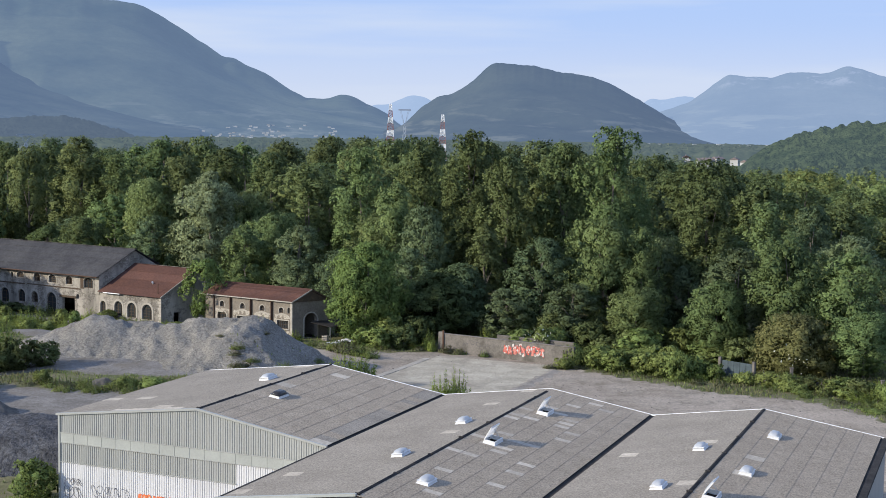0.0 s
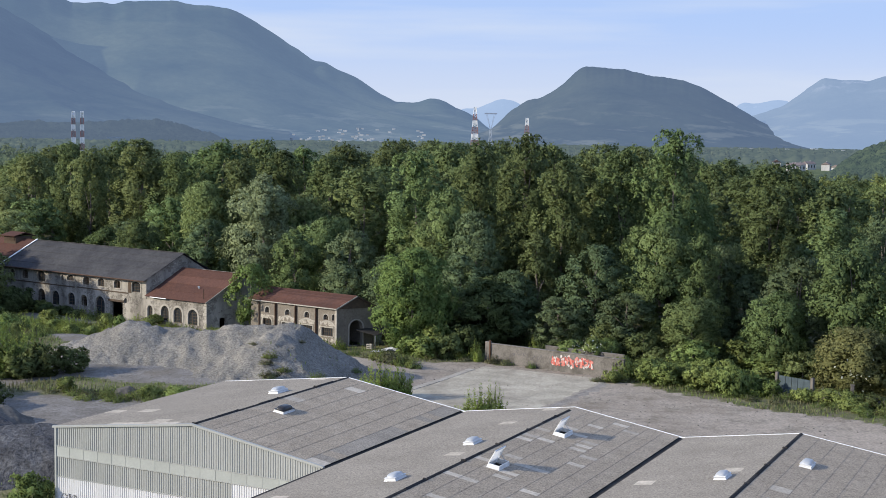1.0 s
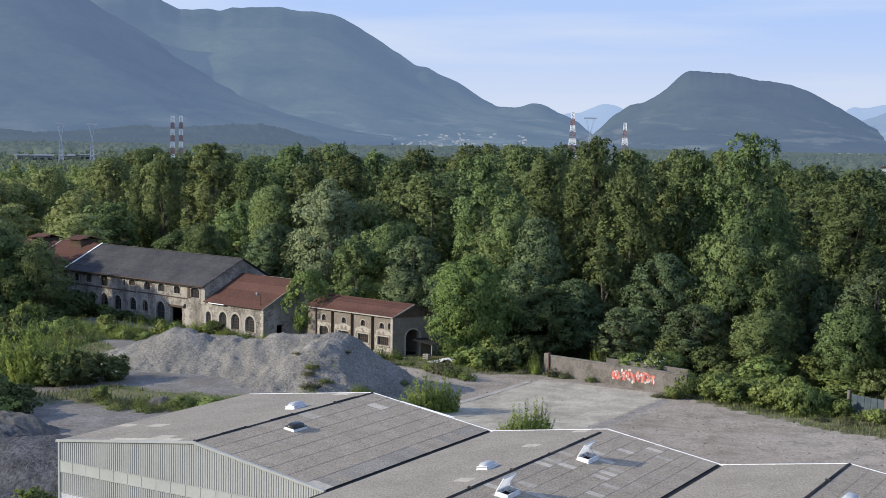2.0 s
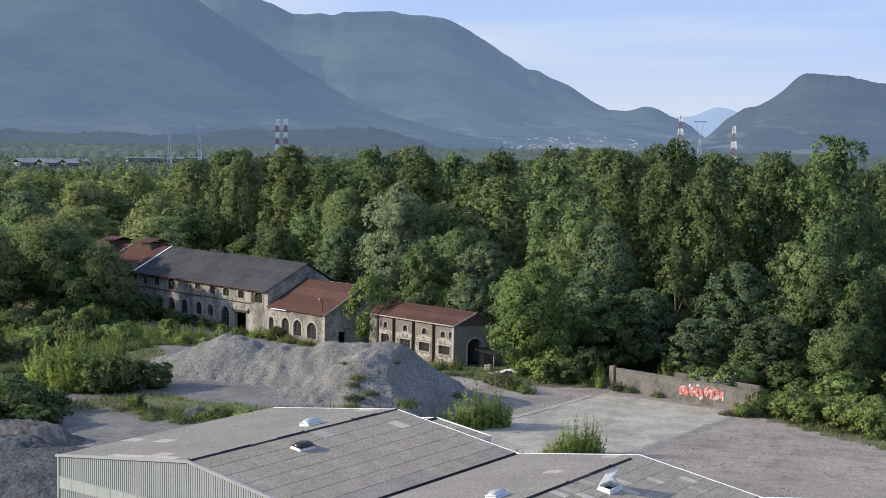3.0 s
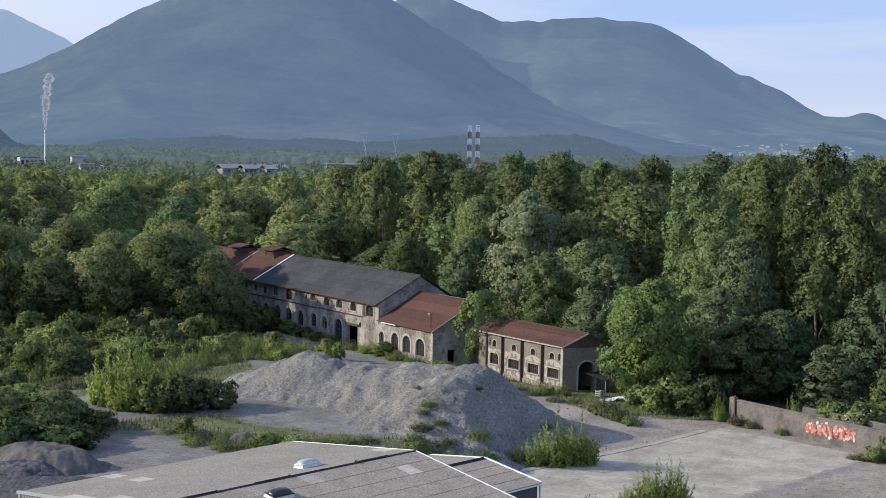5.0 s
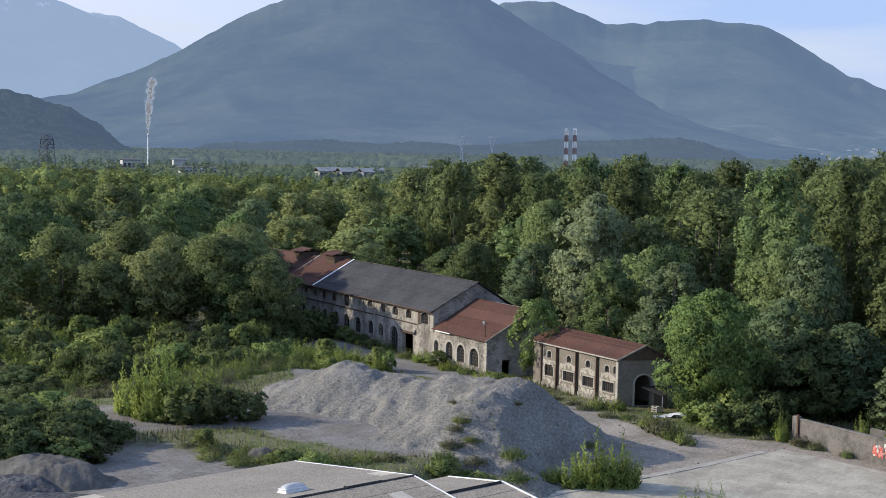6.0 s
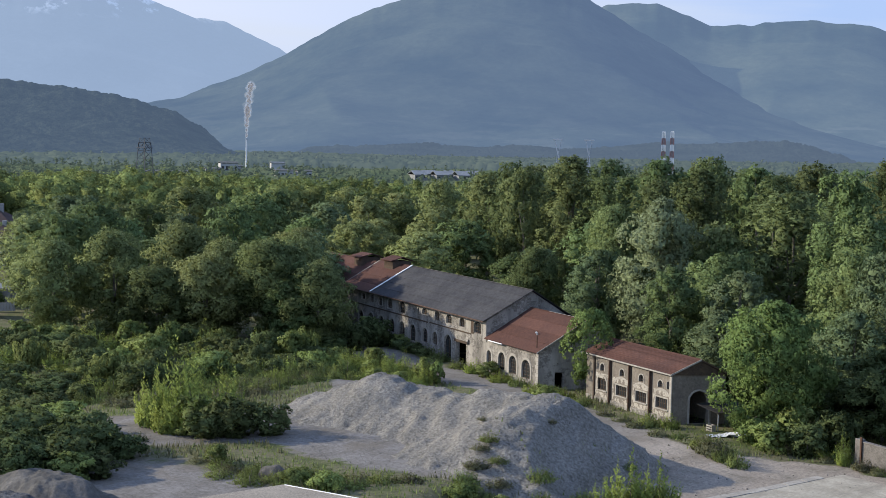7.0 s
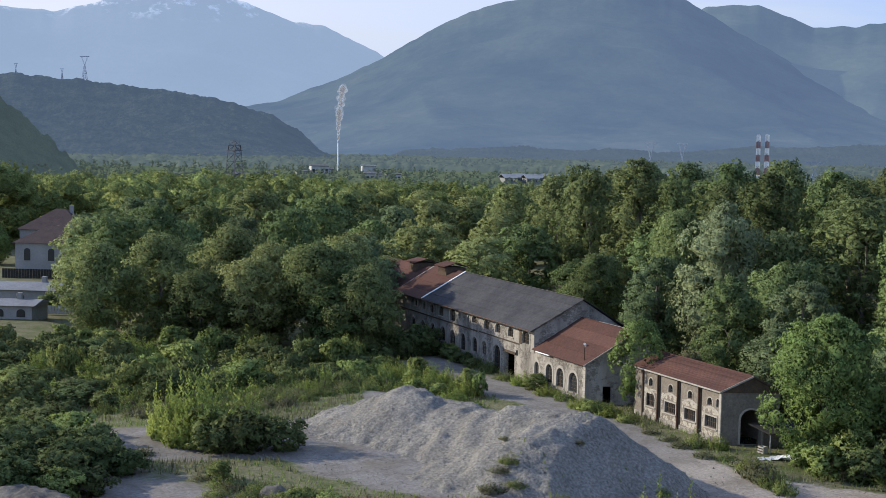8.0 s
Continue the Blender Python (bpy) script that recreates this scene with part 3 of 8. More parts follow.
def lay_sheets():
    """The sheets nearest to the eye's way as parts, the others joined."""
    rest = {}
    count = 0
    for k, side, r, c, lay, run, wide, material, v in PIECES:
        single = material is PALE_SHEET or (k == 0 and side > 0 and v > -18.5 and count < 170) or (k == 1 and side > 0 and v > -9)
        if single and count < 300:
            ob = new("roof_sheet", sheet_mesh(run, wide, material))
            ob.parent, ob.matrix_local = warehouse, lay
            count += 1
        else:
            rest.setdefault(material, []).append((lay, run, wide))
    for material, some in rest.items():
        vs, fs = [], []
        cube = np.array([(0, 0, 0), (1, 0, 0), (1, 1, 0), (0, 1, 0), (0, 0, 1), (1, 0, 1), (1, 1, 1), (0, 1, 1)], float)
        quads = np.array([(4, 5, 6, 7), (0, 3, 2, 1), (0, 1, 5, 4), (1, 2, 6, 5), (2, 3, 7, 6), (3, 0, 4, 7)])
        for i, (lay, run, wide) in enumerate(some):
            m = np.array(lay)
            p = cube * (run + 0.05, wide - 0.006, 0.020)
            vs.append(p @ m[:3, :3].T + m[:3, 3] + (0, 0.003, 0))
            fs.append(quads + 8 * i)
        ob = part("roof_sheeting", mesh_of("roof_sheeting", np.concatenate(vs), np.concatenate(fs)), material, warehouse)
        ob["kind"] = "stuff"


for k in range(3):
    (ua, za), (ur, zr), (ub, zb) = VALLEYS[k], RIDGES[k], VALLEYS[k + 1]
    n0 = NEAR[k]
    # boarding below the sheets
    part("roof_deck", prism([(ua, n0 + 0.05, za - 0.05), (ur, n0 + 0.05, zr - 0.05), (ub, n0 + 0.05, zb - 0.05), (ub, n0 + 0.05, zb - 0.0), (ur, n0 + 0.05, zr + 0.0), (ua, n0 + 0.05, za - 0.0)], (0, 1, 0), -n0 - 0.1), TAR, warehouse)
    # ridge cap in lapped lengths
    length = 2.3
    for i in range(int(-n0 / length)):
        v = n0 + 0.2 + i * length
        j = 0.02 * math.sin(i * 2.4)
        cap = prism([(ur - 0.12, v, zr + 0.02), (ur, v, zr + 0.08 + j), (ur + 0.12, v, zr + 0.02), (ur + 0.12, v, zr + 0.06), (ur, v, zr + 0.12 + j), (ur - 0.12, v, zr + 0.06)], (0, 1, 0), length - 0.02)
        part("ridge_cap", cap, TAR, warehouse, "dark lapped ridge cap" if i == 0 else "")
        if i % 2 == 0:
            part("ridge_joint", box(ur - 0.16, ur + 0.16, v - 0.07, v + 0.07, zr + 0.03, zr + 0.14 + j, 0.04), TAR, warehouse)
    # far verge, pale metal
    for (u1, z1), (u2, z2) in (((ua, za), (ur, zr)), ((ur, zr), (ub, zb))):
        part("verge_trim", prism([(u1, -0.06, z1 + 0.02), (u2, -0.06, z2 + 0.02), (u2, -0.06, z2 + 0.085), (u1, -0.06, z1 + 0.085)], (0, 1, 0), 0.09), TRIM, warehouse)
for k in (1, 2):
    uv, zv = VALLEYS[k]
    part("valley_gutter", prism([(uv - 0.24, NEAR[k - 1], zv - 0.06), (uv + 0.24, NEAR[k - 1], zv - 0.06), (uv + 0.24, NEAR[k - 1], zv + 0.0), (uv + 0.15, NEAR[k - 1], zv - 0.03), (uv - 0.15, NEAR[k - 1], zv - 0.03), (uv - 0.24, NEAR[k - 1], zv + 0.0)], (0, 1, 0), -NEAR[k - 1] - 0.1), TAR, warehouse)
    if k == 1:
        part("valley_edge", box(uv - 0.05, uv + 0.22, NEAR[1], NEAR[0], zv - 0.05, zv + 0.06), TAR, warehouse)
part("edge_gutter", box(40.1, 40.55, NEAR[2], 0, 6.02, 6.14, 0.03), TAR, warehouse)
part("near_trim", prism([(9.4, NEAR[1] - 0.05, 6.2), (17.6, NEAR[1] - 0.05, 7.36), (17.6, NEAR[1] - 0.05, 7.5), (9.4, NEAR[1] - 0.05, 6.34)], (0, 1, 0), 0.16), CLAD_BAND, warehouse)

# ---- rooflights on the warehouse ----
DOME, _n, _l, _b = shader("opal_acrylic", 0.25)
_b.inputs["Base Color"].default_value, _b.inputs["Specular IOR Level"].default_value = (0.60, 0.62, 0.64, 1), 0.5
_t, _m = _n.new("ShaderNodeBsdfTranslucent"), _n.new("ShaderNodeMixShader")
_t.inputs["Color"].default_value, _m.inputs["Fac"].default_value = (0.66, 0.68, 0.70, 1), 0.45
_l.new(_b.outputs["BSDF"], _m.inputs[1])
_l.new(_t.outputs["BSDF"], _m.inputs[2])
_l.new(_m.outputs["Shader"], _n["Material Output"].inputs["Surface"])
KERB = surface("white_kerb", (0.66, 0.66, 0.64), (0.54, 0.54, 0.53), 0.6, 2, 9, 0.12, 0)
LID = shader("smoky_lid", 0.2)[0]
LID.node_tree.nodes["Principled BSDF"].inputs["Base Color"].default_value = (0.03, 0.028, 0.027, 1)


def dome_mesh(a, b, h, steps=6):
    """A low dome with a flanged rim over a rectangle."""
    bm = bmesh.new()
    rings = []
    for i in range(steps + 1):
        f = i / steps
        s = math.cos(f * math.pi / 2) ** 0.62
        z = h * math.sin(f * math.pi / 2) ** 1.1
        ring = []
        for j in range(20):
            t = 2 * math.pi * j / 20
            c, d = math.cos(t), math.sin(t)
            q = (abs(c) ** 5 + abs(d) ** 5) ** (-1 / 5)
            ring.append(bm.verts.new((a * s * c * q, b * s * d * q, z)))
        rings.append(ring)
    for p, q in zip(rings, rings[1:]):
        for j in range(20):
            bm.faces.new((p[j], p[(j + 1) % 20], q[(j + 1) % 20], q[j]))
    bmesh.ops.remove_doubles(bm, verts=bm.verts, dist=1e-4)
    for f in bm.faces:
        f.smooth = True
    return bm


def kerb_mesh(a, b, h, t=0.07, flare=0.1):
    """A splayed upstand round a rectangular hole, with its flange on the sheets."""
    bm = bmesh.new()
    sets = [(a + flare + 0.04, b + flare + 0.04, 0.0), (a + flare, b + flare, 0.03), (a, b, h), (a - t, b - t, h), (a - t, b - t, 0.0)]
    rings = [[bm.verts.new((sx * x, sy * y, z)) for sx, sy in ((-1, -1), (1, -1), (1, 1), (-1, 1))] for x, y, z in sets]
    for p, q in zip(rings, rings[1:] + rings[:1]):
        for j in range(4):
            bm.faces.new((p[j], p[(j + 1) % 4], q[(j + 1) % 4], q[j]))
    return bm


def on_roof(u, v):
    z = under_roof(u) + 0.06
    left = under_roof(u - 0.05) < under_roof(u + 0.05)
    k = 0 if u < 9.4 else 1 if u < 25 else 2
    e = VALLEYS[k] if left else VALLEYS[k + 1]
    pitch = math.atan2(RIDGES[k][1] - e[1], abs(RIDGES[k][0] - e[0]))
    return WM @ Matrix.Translation((u, v, z + 0.05)) @ Matrix.Rotation(-pitch if left else pitch, 4, "Y")


def rooflight(u, v, dark=False):
    ob = thing("rooflight", on_roof(u, v) @ Matrix.Scale(0.9, 4), "white domed rooflight on a splayed kerb" if not dark else "rooflight with a smoke-dark dome on a white kerb", "rooflight", "rooflights on the warehouse")
    part("kerb", kerb_mesh(0.37, 0.68, 0.20, 0.06, 0.07), KERB, ob)
    d = part("dome", dome_mesh(0.37, 0.68, 0.24), LID if dark else DOME, ob)
    d.location.z = 0.235
    part("rim", kerb_mesh(0.40, 0.71, 0.04, 0.1, 0.0), KERB if not dark else LID, ob).location.z = 0.20
    return ob


first = rooflight(-1.75, -6.4)
for u, v in ((15.7, -12.0), (15.7, -21.6), (19.35, -26.4), (30.8, -12.2), (30.6, -21.7), (34.28, -7.05), (34.3, -16.7)):
    copy_thing(first, on_roof(u, v) @ Matrix.Scale(0.9, 4))
rooflight(1.85, -11.2, True)


def roof_hatch(u, v, lean):
    ob = thing("roof_hatch", on_roof(u, v) @ Matrix.Scale(0.88, 4), "open white smoke hatch with its lid standing up", "roof hatch", "open hatches on the warehouse")
    part("kerb", kerb_mesh(0.40, 0.76, 0.27, 0.06, 0.04), KERB, ob)
    # black plate painted as the shade within the hatch
    part("opening", box(-0.34, 0.34, -0.70, 0.70, 0.02, 0.05), UNLIT_TONE, ob)
    rim = bmesh.new()
    for y0, y1, z0, z1 in ((-0.79, -0.73, 0, 0.98), (0.73, 0.79, 0, 0.98), (-0.73, 0.73, 0, 0.06), (-0.73, 0.73, 0.92, 0.98)):
        add_box(rim, 0, 0.07, y0, y1, z0, z1)
    lid = part("lid", rim, KERB, ob, "white lid frame, hinged open")
    lid.matrix_local = Matrix.Translation((-0.41, 0, 0.27)) @ Matrix.Rotation(radians(lean), 4, "Y")
    part("lid_panel", dome_mesh(0.45, 0.74, 0.10, 3), DOME, lid, "opal lid panel").matrix_local = Matrix.Translation((0.02, 0, 0.49)) @ Matrix.Rotation(radians(-90), 4, "Y")
    part("stay", add_tube(bmesh.new(), [(0.2, 0.6, 0.27), (-0.25, 0.6, 0.72)], [0.02, 0.02]), STEEL, ob)
    part("crossbar", box(-0.36, 0.36, -0.04, 0.04, 0.21, 0.26), STEEL, ob)
    return ob


roof_hatch(19.28, -16.3, 21)
roof_hatch(19.42, -6.9, 22)
roof_hatch(33.6, -22.9, 28)

# ---- low annex behind the first bay ----
annex = thing("annex", WM, "low grey-roofed annex behind the warehouse gable", "annex")
part("wall", prism([(-9.2, 0.15, 0), (0.05, 0.15, 0), (0.05, 0.15, 4.0), (-4.5, 0.15, 4.65), (-9.2, 0.15, 4.0)], (0, 1, 0), 10.5), surface("dark_cladding", (0.07, 0.075, 0.075), (0.09, 0.095, 0.095), 0.6, 0.4, 5, 0.1, 0), annex)
for s, ue in ((-1, -9.45), (1, 0.28)):
    for i in range(4):
        f0, f1 = i / 4, (i + 1) / 4 + 0.02
        ua, ub = -4.5 + (ue + 4.5) * f0, -4.5 + (ue + 4.5) * f1
        za, zb = 4.78 - 0.66 * f0, 4.78 - 0.66 * f1
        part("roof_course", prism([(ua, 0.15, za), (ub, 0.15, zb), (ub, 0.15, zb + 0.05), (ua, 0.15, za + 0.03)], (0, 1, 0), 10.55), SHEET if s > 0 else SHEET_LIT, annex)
    part("verge_trim", prism([(-4.5, 10.7, 4.72), (ue, 10.7, 4.06), (ue, 10.7, 4.2), (-4.5, 10.7, 4.88)], (0, 1, 0), 0.14), TRIM, annex)
part("ridge_cap", prism([(-4.68, 0.2, 4.78), (-4.5, 0.2, 4.86), (-4.32, 0.2, 4.78), (-4.5, 0.2, 4.93)], (0, 1, 0), 10.4), TAR, annex)
part("downpipe", add_tube(bmesh.new(), [(0.2, 10.75, 4.0), (0.2, 10.75, 0.0)], [0.06, 0.06]), TRIM, annex)
part("gutter", box(0.25, 0.37, 0.2, 10.7, 3.98, 4.1, 0.02), TRIM, annex)

# ---- the old stone works: frame x along the fronts, y into the buildings ----
from mathutils.geometry import delaunay_2d_cdt

BM = Matrix.Translation((-45.6, 176.7, 0)) @ Matrix.Rotation(math.atan2(-0.53, 0.848), 4, "Z")


def arch_points(x0, x1, z0, z1, rise):
    """An opening's outline: upright sides and a round or flat head."""
    if rise <= 0:
        return [(x0, z0), (x1, z0), (x1, z1), (x0, z1)]
    c, r = (x0 + x1) / 2, (x1 - x0) / 2
    return [(x0, z0), (x1, z0)] + [(c + r * math.cos(a), z1 - rise + rise * math.sin(a)) for a in np.linspace(0, math.pi, 9)]


def pierced(outline, holes, thick):
    """A wall panel in x and z with its openings cut through, from y = 0 back to y = thick."""
    pts, edges = [], []
    for loop in (outline, *holes):
        n = len(pts)
        pts += [Vector(p) for p in loop]
        edges += [(n + i, n + (i + 1) % len(loop)) for i in range(len(loop))]
    vs, _, fs, *_ = delaunay_2d_cdt(pts, edges, [], 1, 1e-5)

    def within(p, loop):
        odd = False
        for (xa, za), (xb, zb) in zip(loop, loop[1:] + loop[:1]):
            if (za > p[1]) != (zb > p[1]) and p[0] < (xb - xa) * (p[1] - za) / (zb - za) + xa:
                odd = not odd
        return odd

    bm = bmesh.new()
    front = [bm.verts.new((v.x, 0, v.y)) for v in vs]
    back = [bm.verts.new((v.x, thick, v.y)) for v in vs]
    count = {}
    for f in fs:
        mid = sum((vs[i] for i in f), Vector((0, 0))) / len(f)
        if not within(mid, list(outline)) or any(within(mid, list(h)) for h in holes):
            continue
        bm.faces.new([front[i] for i in f])
        bm.faces.new([back[i] for i in reversed(f)])
        for a, b in zip(f, f[1:] + f[:1]):
            count[frozenset((a, b))] = count.get(frozenset((a, b)), 0) + 1
    for e, c in count.items():
        if c == 1:
            a, b = tuple(e)
            bm.faces.new((front[a], front[b], back[b], back[a]))
    bmesh.ops.delete(bm, geom=[v for v in bm.verts if not v.link_faces], context="VERTS")
    return bm


def band_along(points, width, y0, y1):
    """A raised band of the given width round an open line of points in x and z."""
    bm = bmesh.new()
    c = Vector((sum(p[0] for p in points) / len(points), sum(p[1] for p in points) / len(points)))
    rows = []
    for i, p in enumerate(points):
        a, b = Vector(points[max(i - 1, 0)]), Vector(points[min(i + 1, len(points) - 1)])
        nrm = Vector((b.y - a.y, a.x - b.x)).normalized()
        if nrm.dot(Vector(p) - c) < 0:
            nrm = -nrm
        q = Vector(p) + nrm * width
        rows.append([bm.verts.new((p[0], y0, p[1])), bm.verts.new((q.x, y0, q.y)), bm.verts.new((q.x, y1, q.y)), bm.verts.new((p[0], y1, p[1]))])
    for r, s in zip(rows, rows[1:]):
        for j in range(4):
            bm.faces.new((r[j], r[(j + 1) % 4], s[(j + 1) % 4], s[j]))
    bm.faces.new(rows[0][::-1])
    bm.faces.new(rows[-1])
    return bm


def window_bars(x0, x1, z0, z1, rise, cols, rows, y=0.16):
    """A weathered sash: outer frame, upright and cross bars, open to the dark behind."""
    bm = bmesh.new()
    t = 0.055
    add_box(bm, x0, x0 + t, y, y + 0.06, z0, z1 - rise * 0.7)
    add_box(bm, x1 - t, x1, y, y + 0.06, z0, z1 - rise * 0.7)
    add_box(bm, x0 + t, x1 - t, y, y + 0.06, z0, z0 + t)
    for i in range(1, cols):
        x = x0 + (x1 - x0) * i / cols
        add_box(bm, x - 0.022, x + 0.022, y, y + 0.05, z0 + t, z1 - rise * 0.4)
    for i in range(1, rows + 1):
        z = z0 + (z1 - z0 - rise * 0.6) * i / rows
        add_box(bm, x0 + t, x1 - t, y + 0.005, y + 0.055, z - 0.02, z + 0.02)
    return bm


GLASS_DULL, _n, _l, _b = shader("dusty_glass", 0.25)
_b.inputs["Base Color"].default_value = (0.025, 0.028, 0.030, 1)
_b.inputs["Specular IOR Level"].default_value = 0.5


def opening(ob, at_wall, x0, x1, z0, z1, rise=0.0, cols=2, rows=3, trim=0.0, sill=False, pane=True, name="window", trim_mat=None):
    """A window or doorway in a wall, as a part with its pieces."""
    frame_bm = window_bars(x0, x1, z0, z1, rise, cols, rows)
    w = part(name, frame_bm, WOOD, ob)
    w.matrix_local = at_wall
    if pane:
        part("pane", prism([(x, 0.2, z) for x, z in arch_points(x0 + 0.02, x1 - 0.02, z0 + 0.02, z1 - 0.02, rise)], (0, 1, 0), 0.012), GLASS_DULL, w)
    if trim:
        pts = arch_points(x0, x1, z0, z1, rise)
        line = [pts[1]] + pts[2:] + [pts[0]] if rise > 0 else [pts[1], pts[2], pts[3], pts[0]]
        part("surround", band_along(line, trim, -0.035, 0.03), trim_mat or LIME, w, "pale stone surround")
    if sill:
        part("sill", box(x0 - 0.1, x1 + 0.1, -0.09, 0.1, z0 - 0.12, z0 - 0.003, 0.015), LIME, w)
    return w


def roof_slope(ob, x0, x1, y0, z0, y1, z1, courses, material, name="roof_course"):
    """A slope from the eaves (y0, z0) to the ridge (y1, z1), laid in lapped courses."""
    for i in range(courses):
        fa, fb = i / courses, (i + 1) / courses + 0.015
        ya, za = y0 + (y1 - y0) * fa, z0 + (z1 - z0) * fa
        yb, zb = y0 + (y1 - y0) * fb, z0 + (z1 - z0) * fb
        part(name, prism([(x0, ya, za + 0.03), (x0, yb, zb), (x0, yb, zb + 0.04), (x0, ya, za + 0.085)], (1, 0, 0), x1 - x0), material, ob)


def shell(ob, x0, x1, y0, y1, eave, ridge, front_holes, side_holes, material, thick=0.45, left=True, right=True):
    """Four stone walls, the fronts pierced. side_holes are in the right gable, measured from the front corner."""
    ym = (y0 + y1) / 2
    fw = part("front_wall", pierced([(x0, -0.3), (x1, -0.3), (x1, eave), (x0, eave)], front_holes, thick), material, ob)
    fw.matrix_local = Matrix.Translation((0, y0, 0))
    part("back_wall", box(x0, x1, y1 - thick, y1, -0.3, eave), material, ob)
    half = ym - y0
    prof = [(0.002, -0.3), (y1 - y0 - 0.002, -0.3), (y1 - y0 - 0.002, eave), (half, ridge), (0.002, eave)]
    if right:
        g = part("gable_wall", pierced(prof, side_holes, thick), material, ob)
        g.matrix_local = Matrix.Translation((x1 + 0.002, y0, 0)) @ Matrix.Rotation(math.pi / 2, 4, "Z")
    if left:
        g = part("gable_wall", pierced(prof, [], thick), material, ob)
        g.matrix_local = Matrix.Translation((x0 + thick, y0, 0)) @ Matrix.Rotation(math.pi / 2, 4, "Z")
    # floor painted near-black as the unlit inside
    part("floor", box(x0 + 0.4, x1 - 0.4, y0 + 0.4, y1 - 0.4, -0.25, 0.02), UNLIT_TONE, ob)


def skew(house, k, y0):
    """Sets a house's end walls out of square: what lies deeper moves along the front."""
    for ob in house.children_recursive:
        m = ob.matrix_basis.copy()
        up = ob.parent
        while up is not house:
            m = up.matrix_basis @ m
            up = up.parent
        back = m.inverted()
        for v in ob.data.vertices:
            q = m @ v.co
            q.x += k * (q.y - y0)
            v.co = back @ q
        ob.data.update()


# small house with pilasters and a red roof
small_house = thing("engine_house", BM, "small grey-brown plastered house with pilasters and red roof", "house")
X0, X1, Y0, Y1 = 16.5, 30.6, 2.55, 7.2
upper = [(18.95, 19.65, 3.1, 3.85), (22.3, 23.05, 3.1, 3.8), (25.45, 26.25, 3.1, 3.8), (28.5, 29.25, 3.08, 3.75), (29.85, 30.3, 3.1, 3.85)]
lower = [(18.45, 20.05, 1.2, 2.6), (21.75, 23.55, 1.15, 2.15), (25.0, 26.75, 1.15, 2.15), (28.2, 30.0, 1.15, 2.15)]
holes = [arch_points(a, b, c, d, (b - a) / 2) for a, b, c, d in upper]
holes += [arch_points(a, b, c, d, 0.7 if i == 0 else 0) for i, (a, b, c, d) in enumerate(lower)]
gable_door = arch_points(1.55, 3.25, 0.0, 3.05, 0.85)
shell(small_house, X0, X1, Y0, Y1, 4.6, 5.85, holes, [gable_door], PLASTER)
AT = Matrix.Translation((0, Y0, 0))
for a, b, c, d in upper:
    opening(small_house, AT, a, b, c, d, (b - a) / 2, 2, 2, 0.10 if b - a > 0.5 else 0.06, False)
for i, (a, b, c, d) in enumerate(lower):
    opening(small_house, AT, a, b, c, d, 0.7 if i == 0 else 0, 6, 2, 0.16, True)
    if i:
        # shallow stone arch over the window, with a pale infill
        m = (a + b) / 2
        line = [(m + (b - a) * 0.56 * math.cos(t), d + 0.2 + 0.5 * math.sin(t)) for t in np.linspace(0.1, math.pi - 0.1, 9)]
        part("relieving_arch", band_along(line, 0.2, -0.03, 0.02), LIME, small_house).matrix_local = AT
for x in (18.0, 20.85, 24.15, 27.48):
    p = part("pilaster", box(x - 0.10, x + 0.10, -0.14, 0.0, 0.0, 4.52, 0.02), WOOD, small_house, "dark weathered pilaster")
    p.matrix_local = AT
part("corner_pilaster", box(30.35, 30.68, -0.1, 0.0, 0.0, 4.52, 0.02), LIME, small_house).matrix_local = AT
for a, b in ((18.2, 20.6), (21.1, 23.9), (24.4, 27.2), (27.75, 30.3)):
    # where the plaster fell off the stone
    part("bare_stone", box(a, b, -0.022, 0.0, 2.36, 2.86, 0.01), EXPOSED, small_house, "bare pale stone" if a < 19 else "").matrix_local = AT
    part("bare_stone", box(a, a + 0.4, -0.022, 0.0, 0.5, 2.35, 0.01), EXPOSED, small_house).matrix_local = AT
    part("bare_stone", box(a + 0.41, b, -0.022, 0.0, 0.46, 0.95, 0.01), EXPOSED, small_house).matrix_local = AT
part("plinth", box(16.5, 30.6, -0.08, 0.0, -0.2, 0.45, 0.02), STONE, small_house).matrix_local = AT
for x in (20.86, 24.16, 27.49):
    part("downpipe", add_tube(bmesh.new(), [(x, -0.22, 4.5), (x, -0.22, 0.0)], [0.06, 0.06]), IRON, small_house).matrix_local = AT
g = part("door_surround", band_along([(3.25, 0.0)] + [p for p in arch_points(1.55, 3.25, 0, 3.05, 0.85)[2:]] + [(1.55, 0.0)], 0.16, -0.04, 0.02), LIME, small_house)
g.matrix_local = Matrix.Translation((X1 + 0.002, Y0, 0)) @ Matrix.Rotation(math.pi / 2, 4, "Z")
part("gable_boarding", prism([(X1 + 0.01, Y0 - 0.1, 4.5), (X1 + 0.01, Y1 + 0.1, 4.5), (X1 + 0.01, (Y0 + Y1) / 2, 5.86)], (1, 0, 0), 0.08), WOOD, small_house, "dark boarded gable")
roof_slope(small_house, 16.1, 30.85, Y0 - 0.25, 4.52, (Y0 + Y1) / 2, 5.92, 11, RUSTROOF, "tile_course")
roof_slope(small_house, 16.1, 30.85, Y1 + 0.25, 4.52, (Y0 + Y1) / 2, 5.92, 11, RUSTROOF, "tile_course")
part("ridge_tiles", prism([(16.1, (Y0 + Y1) / 2 - 0.14, 5.93), (16.1, (Y0 + Y1) / 2, 6.05), (16.1, (Y0 + Y1) / 2 + 0.14, 5.93)], (1, 0, 0), 14.75), RUSTROOF, small_house)
